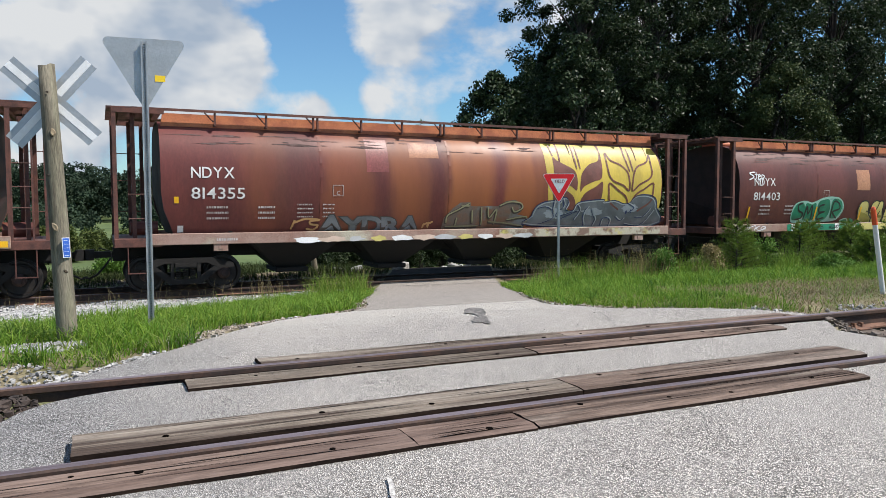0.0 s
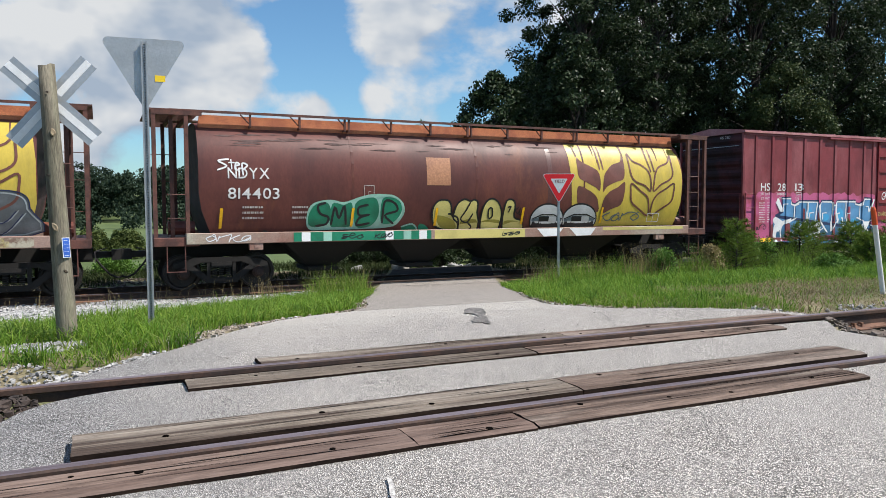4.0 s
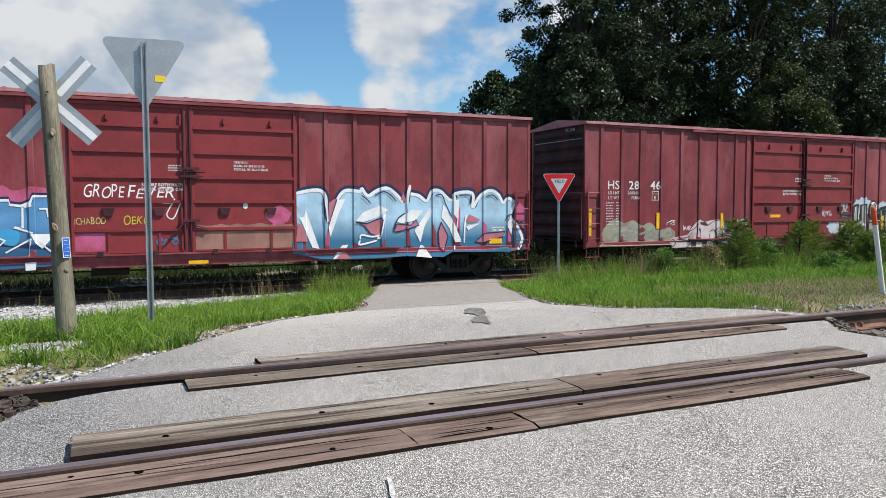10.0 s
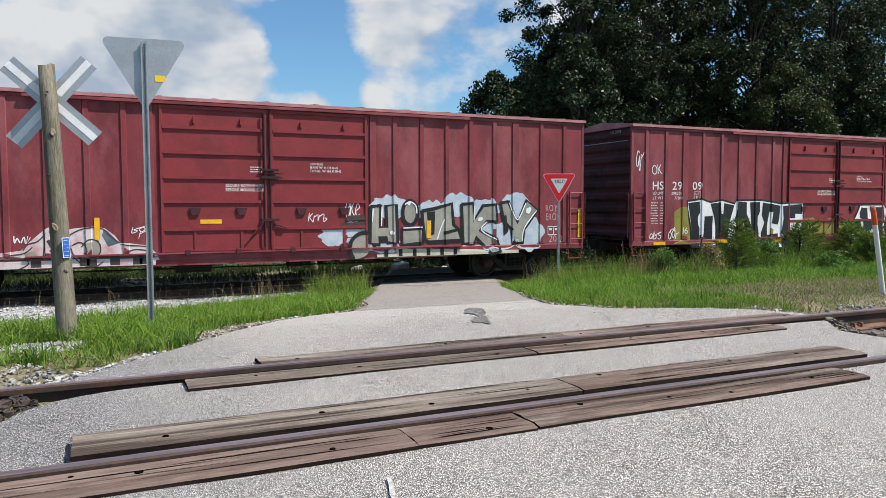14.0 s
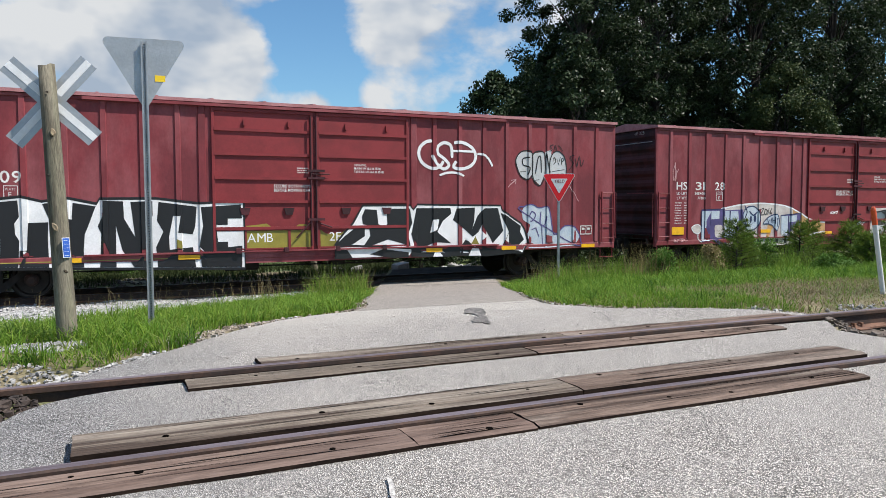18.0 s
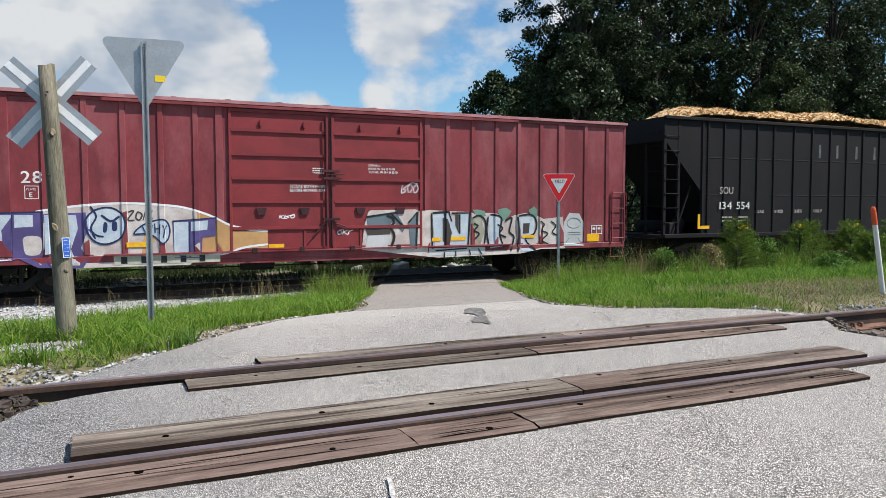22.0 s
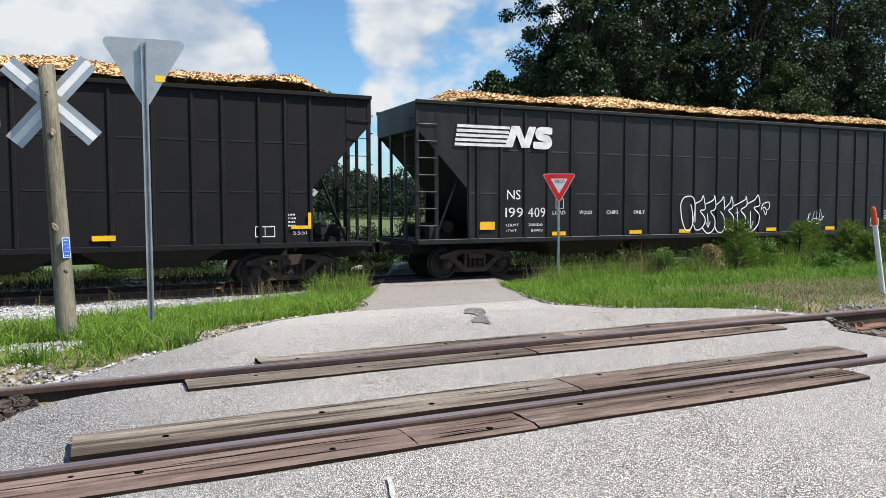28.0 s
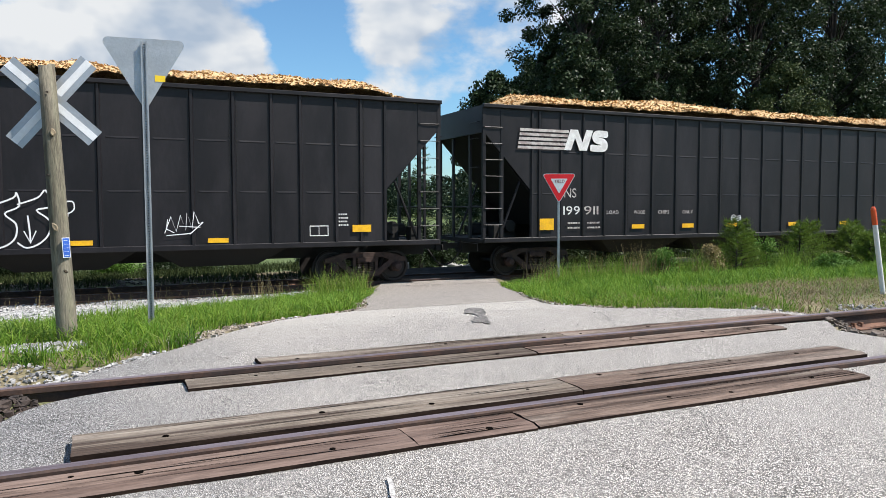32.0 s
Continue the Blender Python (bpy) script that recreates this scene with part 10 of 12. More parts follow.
    shape("graffiti_star", curve_pts([(5.74, 1.71), (5.86, 1.7), (5.81, 1.61), (5.7, 1.62)], 4, True), SP_WHITE, c, BOX_SIDE, 0.0218)
    shape("graffiti_star", curve_pts([(7.26, 1.95), (7.41, 1.98), (7.37, 1.82), (7.26, 1.83)], 4, True), SP_WHITE, c, BOX_SIDE, 0.0221)
    shape("graffiti_star", curve_pts([(3.59, 2.13), (3.72, 2.13), (3.65, 2.04)], 4, True), SP_WHITE, c, BOX_SIDE, 0.0224)
    shape("graffiti_sill", rect(2.75, 7.0, 0.70, 0.96), SP_CREAM2, c, BOX_SIDE, 0.0075)
    shapes("graffiti_sill_gap", [rect(2.95 + 0.4 * k, 3.06 + 0.4 * k, 0.71, 0.90) for k in range(6)], SP_BLACK, c, BOX_SIDE, 0.0088)
    for word, x, z in (("ROYL", 7.92, 1.86), ("EROK", 7.92, 1.60), ("2012", 8.02, 0.98)):
        writing("graffiti_tag", word, x, z, 0.2, SP_PINK2, c, BOX_SIDE, 0.006, width=0.48, jig=0.12, seed=len(word) + int(z * 10))


def paint_black(c):
    shape("graffiti_wash", ragged(-7.5, -2.7, 0.82, 1.75, 11, 18, 0.25), SP_OLIVE, c, BOX_SIDE, 0.0032)
    ground = [(-7.0, 2.17), (-6.39, 2.24), (-6.0, 2.14), (-5.49, 2.21), (-4.93, 2.09), (-4.87, 2.2), (-3.71, 2.21), (-2.79, 2.1), (-1.75, 2.15), (-1.74, 0.54), (-6.8, 0.71), (-6.83, 1.39), (-6.93, 1.78)]
    shape("graffiti_ground", ground, SP_WHITE, c, BOX_SIDE, 0.0045)
    brush("graffiti_edge", [ground], 0.06, SP_BLACK, c, BOX_SIDE, 0.0065, closed=True)
    for k, form in enumerate((
            [(-6.93, 2.11), (-6.45, 2.16), (-6.43, 1.81), (-6.52, 1.67), (-6.51, 1.44), (-6.44, 1.3), (-6.47, 0.73), (-6.8, 0.74), (-6.79, 1.39), (-6.85, 1.72)],
            [(-6.26, 1.68), (-5.88, 1.69), (-5.9, 1.35), (-5.89, 0.71), (-6.45, 0.73), (-6.44, 1.09), (-6.3, 1.09), (-6.28, 1.38)],
            [(-5.99, 2.09), (-5.57, 2.13), (-5.54, 1.77), (-5.43, 1.74), (-5.4, 2.11), (-4.95, 2.03), (-5.11, 1.59), (-5.18, 1.42), (-5.21, 1.07), (-5.21, 0.69), (-5.77, 0.71), (-5.76, 1.31), (-5.83, 1.66)],
            [(-4.81, 2.16), (-4.39, 2.14), (-4.38, 1.76), (-4.16, 1.34), (-4.24, 2.13), (-3.78, 2.15), (-3.78, 1.82), (-3.87, 1.64), (-3.88, 1.4), (-3.82, 1.1), (-3.82, 0.64), (-4.19, 0.66), (-4.43, 1.05), (-4.55, 1.59), (-4.56, 0.67), (-4.89, 0.68), (-4.85, 1.42), (-4.92, 1.59), (-4.82, 1.82)],
            [(-3.65, 2.13), (-2.82, 2.02), (-2.86, 1.57), (-2.92, 1.38), (-3.24, 1.42), (-3.18, 1.81), (-3.34, 1.81), (-3.44, 1.33), (-3.43, 1.03), (-2.92, 1.08), (-2.86, 0.61), (-3.69, 0.64), (-3.72, 1.1), (-3.56, 1.45), (-3.69, 1.7)],
            [(-2.73, 2.01), (-1.82, 2.07), (-1.8, 1.74), (-2.13, 1.74), (-2.13, 1.59), (-2.39, 1.59), (-2.36, 1.19), (-2.13, 1.19), (-2.13, 1.06), (-1.8, 1.09), (-1.81, 0.58), (-2.73, 0.61), (-2.78, 1.08), (-2.69, 1.57)])):
        shape("graffiti_form", form, SP_BLACK, c, BOX_SIDE, 0.0085)
    shapes("graffiti_fade", [ragged(-1.7, -0.1, 1.0, 1.55, 12, 10, 0.1), ragged(0.12, 1.2, 1.0, 1.4, 13, 8, 0.1)], SP_OLIVE, c, DOOR_SIDE, 0.003)
    shape("graffiti_patch", ragged(-7.45, -6.95, 0.86, 1.7, 77, 6, 0.1), SP_OLIVE, c, BOX_SIDE, 0.0042)
    writing("graffiti_tag", "AMB", -1.68, 1.16, 0.22, SP_WHITE, c, DOOR_SIDE, 0.005, width=0.62)
    writing("graffiti_tag", "2F", 0.35, 1.16, 0.22, SP_WHITE, c, DOOR_SIDE, 0.005, width=0.3)
    shape("graffiti_ground", [(0.49, 1.05), (0.7, 1.32), (0.97, 1.6), (1.23, 2.04), (2.54, 2.05), (2.63, 1.93), (2.76, 2.07), (4.03, 2.05), (5.29, 2.04), (5.34, 1.9), (5.46, 1.83), (5.94, 1.54), (6.06, 1.37), (6.19, 0.99), (6.08, 0.85), (5.99, 0.69), (2.57, 0.81), (2.52, 0.73), (1.41, 0.71), (0.48, 0.72)], SP_WHITE, c, BOX_SIDE, 0.0042)
    shape("graffiti_form", [(1.29, 1.95), (1.61, 1.93), (1.65, 1.57), (1.8, 1.46), (1.9, 1.57), (1.87, 1.96), (2.53, 1.96), (2.6, 1.59), (2.48, 1.29), (2.55, 0.97), (2.27, 1.06), (1.91, 1.16), (1.44, 1), (1.22, 0.97), (1.43, 1.26), (1.39, 1.52), (1.23, 1.57), (1.2, 1.75)], SP_BLACK, c, BOX_SIDE, 0.0086)
    shape("graffiti_form", [(2.72, 1.97), (3.73, 1.97), (3.76, 1.82), (3.51, 1.63), (3.34, 1.33), (3.75, 1.02), (3.29, 1.06), (2.86, 0.9), (2.68, 0.91), (2.57, 1.29), (2.66, 1.66)], SP_BLACK, c, BOX_SIDE, 0.0089)
    shape("graffiti_form", [(3.92, 1.96), (4.48, 1.98), (4.45, 1.59), (4.4, 1.4), (4.56, 1.76), (4.76, 1.96), (5.2, 1.97), (5.37, 1.33), (5.04, 0.99), (4.93, 1.19), (4.7, 1.51), (4.59, 1.31), (4.41, 1.18), (4.19, 1.37), (4, 1.51), (3.81, 1.65)], SP_BLACK, c, BOX_SIDE, 0.0092)
    shape("graffiti_form", [(5.28, 1.84), (5.52, 1.73), (5.94, 1.46), (5.92, 1.29), (6.05, 1.08), (5.81, 0.86), (5.33, 0.87), (5.54, 1.3), (5.37, 1.64)], SP_BLACK, c, BOX_SIDE, 0.0095)
    shape("graffiti_form", [(0.51, 1.06), (0.75, 1.27), (0.99, 1.45), (1.28, 1.47), (1.28, 1.26), (0.96, 1.06), (0.65, 0.98)], SP_BLACK, c, BOX_SIDE, 0.0098)
    shape("graffiti_form", [(2.57, 0.89), (3.2, 0.95), (4.02, 0.91), (4.19, 1.1), (4.87, 0.86), (5.87, 0.77), (5.96, 0.71), (4.86, 0.63), (4.02, 0.67), (3.47, 0.65), (2.57, 0.69)], SP_BLACK, c, BOX_SIDE, 0.0101)
    shape("graffiti_form", [(1.41, 0.79), (1.78, 0.91), (2.49, 0.81), (2.49, 0.68), (2.03, 0.67)], SP_BLACK, c, BOX_SIDE, 0.0104)
    shape("graffiti_form", [(0.48, 0.95), (0.81, 0.91), (0.95, 0.7), (0.48, 0.69)], SP_BLACK, c, BOX_SIDE, 0.0107)
    shape("graffiti_counter", [(3.21, 1.66), (3.4, 1.67), (3.34, 1.39), (3.13, 1.31)], SP_WHITE, c, BOX_SIDE, 0.011)
    shape("graffiti_counter", [(4.66, 1.37), (4.84, 1.19), (4.47, 0.89), (4.16, 1.18), (4.41, 1.12)], SP_WHITE, c, BOX_SIDE, 0.0113)
    shape("graffiti_counter", [(3.2, 0.67), (3.31, 0.9), (3.5, 0.67)], SP_WHITE, c, BOX_SIDE, 0.0116)
    shape("graffiti_counter", [(4.27, 0.66), (4.38, 0.87), (4.58, 0.86), (4.66, 0.66)], SP_WHITE, c, BOX_SIDE, 0.0119)
    shape("graffiti_mark", [(4.36, 0.98), (4.49, 1.2), (4.61, 0.97)], SP_OLIVE, c, BOX_SIDE, 0.013)
    brush("graffiti_edge", [[(0.49, 1.05), (0.7, 1.32), (0.97, 1.6), (1.23, 2.04), (2.54, 2.05), (2.63, 1.93), (2.76, 2.07), (4.03, 2.05), (5.29, 2.04), (5.34, 1.9), (5.46, 1.83), (5.94, 1.54), (6.06, 1.37), (6.19, 0.99), (6.08, 0.85), (5.99, 0.69)]], 0.05, SP_BLACK, c, BOX_SIDE, 0.0064, closed=True)
    shape("graffiti_fill", [(5.83, 3.07), (5.77, 3.31), (5.89, 3.51), (6.07, 3.58), (6.31, 3.51), (6.31, 2.94), (6.16, 2.78), (5.95, 2.86)], SP_SILVER, c, BOX_SIDE, 0.005)
    shape("graffiti_fill", [(6.3, 3.51), (6.71, 3.57), (6.74, 2.95), (6.58, 2.61), (6.31, 2.82)], SP_SILVER, c, BOX_SIDE, 0.0053)
    shape("graffiti_fill", [(6.74, 3.56), (6.93, 3.64), (6.95, 2.95), (6.76, 2.74)], SP_SILVER, c, BOX_SIDE, 0.0056)
    shape("graffiti_fill", curve_pts([(7.15, 3.61), (7.38, 3.49), (7.47, 3.14), (7.41, 2.77), (7.17, 2.59), (6.94, 2.74), (6.87, 3.09), (6.93, 3.45)], 4, True), SP_SILVER, c, BOX_SIDE, 0.005)
    brush("graffiti_line", [curve_pts([(5.83, 3.07), (5.77, 3.31), (5.89, 3.51), (6.07, 3.58), (6.31, 3.51), (6.31, 2.94), (6.16, 2.78), (5.95, 2.86)], 4, True), curve_pts([(6.33, 3.48), (6.71, 3.54), (6.74, 2.95), (6.58, 2.61), (6.34, 2.82)], 4, True), curve_pts([(7.15, 3.6), (7.38, 3.47), (7.47, 3.14), (7.41, 2.77), (7.17, 2.6), (6.94, 2.74), (6.87, 3.09), (6.93, 3.45)], 4, True)], 0.035, SP_BLACK, c, BOX_SIDE, 0.0082, closed=True)
    brush("graffiti_line", [curve_pts([(6.22, 3.4), (6.01, 3.36), (6.01, 3.19), (6.22, 3.11), (6.16, 2.91)], 4), curve_pts([(6.42, 2.94), (6.5, 3.37), (6.59, 3.41), (6.62, 2.97)], 4), curve_pts([(6.78, 3.53), (6.84, 3.2), (6.9, 2.98)], 4)], 0.035, SP_BLACK, c, BOX_SIDE, 0.0082)
    brush("graffiti_line", [[(6.96, 2.91), (7.34, 2.96)], [(6.99, 2.8), (7.31, 2.84)], [(6.95, 3.01), (7.41, 3.08)], [(6.4, 2.75), (6.55, 2.78)], [(5.92, 2.99), (6.1, 3)]], 0.018, SP_BLACK, c, BOX_SIDE, 0.0082)
    brush("graffiti_line", [curve_pts([(6.99, 3.3), (7.06, 3.42), (7.1, 3.31), (7.03, 3.22)], 4), curve_pts([(7.31, 3.22), (7.31, 3.4), (7.39, 3.36), (7.31, 3.3)], 4)], 0.024, SP_BLACK, c, BOX_SIDE, 0.0082)
    brush("graffiti_line", [[(7.14, 3.39), (7.2, 3.22), (7.26, 3.43)]], 0.024, SP_BLACK, c, BOX_SIDE, 0.0082)
    brush("graffiti_tag", [curve_pts([(7, 3.78), (6.89, 3.74), (6.96, 3.64), (6.87, 3.59)], 4), curve_pts([(7.04, 3.6), (7.09, 3.77), (7.14, 3.6)], 4), curve_pts([(7.19, 3.78), (7.28, 3.69), (7.34, 3.61)], 4), curve_pts([(7.73, 3.5), (7.6, 3.44), (7.7, 3.26), (7.58, 3.08)], 4), curve_pts([(7.76, 3.41), (7.83, 3.15), (7.93, 3.48), (7.99, 3.18), (8.09, 3.38)], 4)], 0.022, SP_BLACK, c, BOX_SIDE, 0.0075)
    brush("graffiti_tag", [curve_pts([(5.5, 2.55), (5.76, 2.75)], 4)], 0.03, SP_PINK2, c, BOX_SIDE, 0.0075)
    brush("graffiti_tag", [[(5.62, 2.74), (5.78, 2.77), (5.76, 2.64)], [(7.91, 2.16), (7.5, 2.72)], [(7.66, 2.74), (7.49, 2.74), (7.42, 2.37)]], 0.03, SP_PINK2, c, BOX_SIDE, 0.0075)
    brush("graffiti_tag", [curve_pts([(3.19, 3.76), (3.01, 3.72), (2.85, 3.58), (2.81, 3.37), (2.92, 3.16), (3.18, 3.03), (3.4, 3.07), (3.53, 3.23)], 4), curve_pts([(3.19, 3.38), (3.32, 3.17), (3.53, 3.02), (3.69, 3.13), (3.53, 3.31), (3.37, 3.42), (3.36, 3.6), (3.54, 3.72), (3.75, 3.64), (3.78, 3.32)], 4), curve_pts([(3.84, 3.73), (4.12, 3.74), (4.41, 3.59), (4.5, 3.34), (4.35, 3.12), (4.05, 3.03), (3.83, 3.08), (3.91, 3.24)], 4)], 0.085, SP_WHITE, c, BOX_SIDE, 0.0070)
    brush("graffiti_tag", [[(3.81, 3.51), (4.44, 3.51)]], 0.085, SP_WHITE, c, BOX_SIDE, 0.0070)
    brush("graffiti_tag", [curve_pts([(4.55, 3.45), (4.75, 3.43), (4.92, 3.3), (5.02, 3.12)], 4), curve_pts([(3.41, 2.85), (3.64, 2.92), (3.91, 2.92), (4.15, 2.84)], 4)], 0.06, SP_WHITE, c, BOX_SIDE, 0.0070)
    shape("graffiti_fill", [(5.97, 1.87), (6.06, 2.01), (6.3, 2.07), (6.55, 1.97), (6.83, 2), (6.92, 1.75), (7.02, 1.24), (7.18, 1.24), (7.43, 1.44), (7.76, 1.41), (7.96, 1.14), (7.82, 0.87), (6.83, 0.82), (6.2, 0.82), (6.16, 1.23), (6.24, 1.49), (6.01, 1.64)], SP_ICE, c, BOX_SIDE, 0.005)
    brush("graffiti_outline", [curve_pts([(5.97, 1.87), (6.06, 2.01), (6.3, 2.07), (6.55, 1.97), (6.83, 2), (6.92, 1.75), (7.02, 1.24), (7.18, 1.24), (7.43, 1.44), (7.76, 1.41), (7.96, 1.14), (7.82, 0.87)], 4, True)], 0.035, SP_VIOLET, c, BOX_SIDE, 0.0078, closed=True)
    brush("graffiti_outline", [curve_pts([(6.21, 1.75), (6.3, 1.87), (6.43, 1.78), (6.36, 1.63), (6.24, 1.58)], 4), curve_pts([(6.61, 1.86), (6.59, 1.51), (6.74, 1.48), (6.8, 1.73)], 4)], 0.035, SP_VIOLET, c, BOX_SIDE, 0.0078)
    brush("graffiti_outline", [[(6.64, 1.48), (6.67, 0.92)], [(6.28, 1.34), (6.44, 1.4), (6.55, 1.15)]], 0.035, SP_VIOLET, c, BOX_SIDE, 0.0078)
    brush("graffiti_tag", [scrawl(-9.05, 3.05, 0.32, 0.75, 84, 3)], 0.026, SP_WHITE, c, BOX_SIDE, 0.006)
    writing("graffiti_tag", "OK", -8.42, 3.0, 0.30, SP_WHITE, c, BOX_SIDE, 0.006, width=0.40, jig=0.15, fat=-0.01, seed=3)
    writing("graffiti_tag", "16", -7.18, 1.14, 0.2, SP_WHITE, c, BOX_SIDE, 0.010, width=0.22, jig=0.1)
    brush("graffiti_tag", [scrawl(-8.5, 0.95, 0.5, 0.3, 85, 4), scrawl(-7.75, 0.95, 0.45, 0.34, 86, 4)], 0.026, SP_WHITE, c, BOX_SIDE, 0.006)


def paint_violet(c):
    shape("graffiti_ground", [(-6.47, 1.9), (-6.17, 1.94), (-5.61, 2.04), (-4.74, 2.08), (-3.84, 2.04), (-3.37, 1.95), (-3.21, 1.89), (-3.14, 0.92), (-3.38, 0.67), (-6.19, 0.68), (-6.46, 0.78)], SP_BONE, c, BOX_SIDE, 0.0036)
    shape("graffiti_ground", [(-4.33, 1.55), (-3.99, 1.63), (-3.84, 1.49), (-4.15, 1.23), (-4.3, 0.94), (-4.42, 0.95)], SP_TAN, c, BOX_SIDE, 0.005)
    shape("graffiti_ground", [(-3.21, 1.89), (-2.86, 1.77), (-2.48, 1.58), (-2, 1.45), (-1.58, 1.43), (-1.58, 1), (-2.25, 1.01), (-2.98, 0.91), (-3.14, 0.92)], SP_TAN, c, BOX_SIDE, 0.0038)
    brush("graffiti_rim", [curve_pts([(-6.5, 1.92), (-6.17, 1.97), (-5.61, 2.05), (-4.74, 2.1), (-3.84, 2.05), (-3.37, 1.97), (-2.86, 1.79), (-2.48, 1.59), (-2, 1.47), (-1.58, 1.43)], 4), curve_pts([(-3.22, 0.95), (-2.66, 0.9), (-2.16, 1.04), (-1.58, 1.11)], 4)], 0.05, SP_WHITE, c, BOX_SIDE, 0.0056)
    shape("graffiti_fill", [(-7.33, 1.89), (-6.36, 1.92), (-6.37, 1.54), (-6.4, 0.99), (-6.19, 0.7), (-6.49, 0.71), (-6.84, 0.92), (-7.32, 0.85)], SP_VIOLET, c, BOX_SIDE, 0.01)
    shape("graffiti_fill", [(-6.36, 1.87), (-5.54, 1.9), (-5.5, 1.53), (-5.65, 1.12), (-5.51, 0.86), (-5.62, 0.67), (-6.02, 0.68), (-6.18, 0.99), (-6.36, 0.91)], SP_VIOLET, c, BOX_SIDE, 0.0103)
    shape("graffiti_fill", [(-3.75, 1.69), (-2.77, 1.76), (-2.8, 1.33), (-3.09, 1.3), (-3.12, 0.83), (-3.72, 0.84)], SP_VIOLET, c, BOX_SIDE, 0.0106)
    shape("graffiti_fill", [(-7.3, 1.85), (-6.96, 1.85), (-6.97, 0.89), (-7.32, 0.88)], SP_ICE, c, BOX_SIDE, 0.0122)
    shape("graffiti_fill", [(-6.91, 1.85), (-6.56, 1.85), (-6.56, 1.6), (-6.91, 1.58)], SP_ICE, c, BOX_SIDE, 0.0125)
    shape("graffiti_fill", [(-6.34, 1.85), (-6.12, 1.85), (-6.13, 1.02), (-6.35, 0.99)], SP_ICE, c, BOX_SIDE, 0.0128)
    shape("graffiti_fill", [(-6.06, 1.85), (-5.73, 1.84), (-5.7, 1.54), (-5.85, 1.09), (-5.74, 0.81), (-5.94, 0.7), (-6.08, 1.07), (-6.08, 1.37), (-5.96, 1.4), (-5.95, 1.57), (-6.08, 1.57)], SP_ICE, c, BOX_SIDE, 0.0131)
    shape("graffiti_fill", [(-3.72, 1.66), (-3.4, 1.67), (-3.41, 0.89), (-3.72, 0.89)], SP_ICE, c, BOX_SIDE, 0.0134)
    shape("graffiti_fill", [(-3.34, 1.67), (-2.96, 1.7), (-2.98, 1.48), (-3.34, 1.45)], SP_ICE, c, BOX_SIDE, 0.0137)
    shape("graffiti_fill", curve_pts([(-6.73, 1.38), (-6.45, 1.38), (-6.4, 1.2), (-6.46, 1), (-6.7, 1), (-6.75, 1.19)], 4, True), SP_BONE, c, BOX_SIDE, 0.0122)
    brush("graffiti_line", [[(-7.33, 1.89), (-6.36, 1.92)], [(-6.95, 1.86), (-6.97, 0.87)], [(-6.1, 1.85), (-6.1, 0.99)], [(-7.33, 1.88), (-7.33, 0.87)], [(-3.75, 1.69), (-2.77, 1.76)], [(-3.37, 1.67), (-3.38, 0.85)]], 0.035, SP_NAVY, c, BOX_SIDE, 0.0146)
    shape("graffiti_ball", curve_pts([(-5.54, 1.75), (-5.35, 1.95), (-5.04, 2), (-4.8, 1.84), (-4.75, 1.55), (-4.87, 1.3), (-5.16, 1.19), (-5.4, 1.28), (-5.53, 1.51)], 4, True), SP_ICE, c, BOX_SIDE, 0.01)
    brush("graffiti_line", [curve_pts([(-5.54, 1.75), (-5.35, 1.95), (-5.04, 2), (-4.8, 1.84), (-4.75, 1.55), (-4.87, 1.3), (-5.16, 1.19), (-5.4, 1.28), (-5.53, 1.51)], 4, True)], 0.04, SP_NAVY, c, BOX_SIDE, 0.0124, closed=True)
    shape("graffiti_spot", curve_pts([(-5.18, 1.67), (-5.11, 1.64), (-5.13, 1.47), (-5.2, 1.47)], 4, True), SP_NAVY, c, BOX_SIDE, 0.0124)
    shape("graffiti_spot", curve_pts([(-5.01, 1.67), (-4.92, 1.68), (-4.92, 1.5), (-5.01, 1.5)], 4, True), SP_NAVY, c, BOX_SIDE, 0.0127)
    brush("graffiti_line", [curve_pts([(-5.23, 1.84), (-5.04, 1.7), (-4.86, 1.81)], 4)], 0.05, SP_NAVY, c, BOX_SIDE, 0.0124)
    brush("graffiti_line", [curve_pts([(-5.45, 2.03), (-5.33, 1.81), (-5.44, 1.56), (-5.36, 1.31)], 4), curve_pts([(-5.49, 1.53), (-5.33, 1.39), (-5.19, 1.36)], 4)], 0.04, SP_NAVY, c, BOX_SIDE, 0.0124)
    shape("graffiti_bubble", curve_pts([(-4.57, 1.41), (-4.42, 1.58), (-4.18, 1.69), (-3.92, 1.72), (-3.81, 1.54), (-3.84, 1.3), (-3.97, 1.18), (-4.15, 1.35), (-4.36, 1.41)], 4, True), SP_ICE, c, BOX_SIDE, 0.01)
    brush("graffiti_line", [curve_pts([(-4.57, 1.41), (-4.42, 1.58), (-4.18, 1.69), (-3.92, 1.72), (-3.81, 1.54), (-3.84, 1.3), (-3.97, 1.18), (-4.15, 1.35), (-4.36, 1.41)], 4, True)], 0.035, SP_NAVY, c, BOX_SIDE, 0.0124, closed=True)
    brush("graffiti_line", [[(-4.39, 1.58), (-4.33, 1.44), (-4.27, 1.55), (-4.21, 1.43), (-4.18, 1.61)], [(-4.13, 1.64), (-4.12, 1.43)], [(-4.02, 1.63), (-4.03, 1.4)], [(-4.13, 1.52), (-4.02, 1.52)], [(-3.96, 1.6), (-3.92, 1.49), (-3.87, 1.6)], [(-3.92, 1.49), (-3.95, 1.31)]], 0.035, SP_NAVY, c, BOX_SIDE, 0.0160)
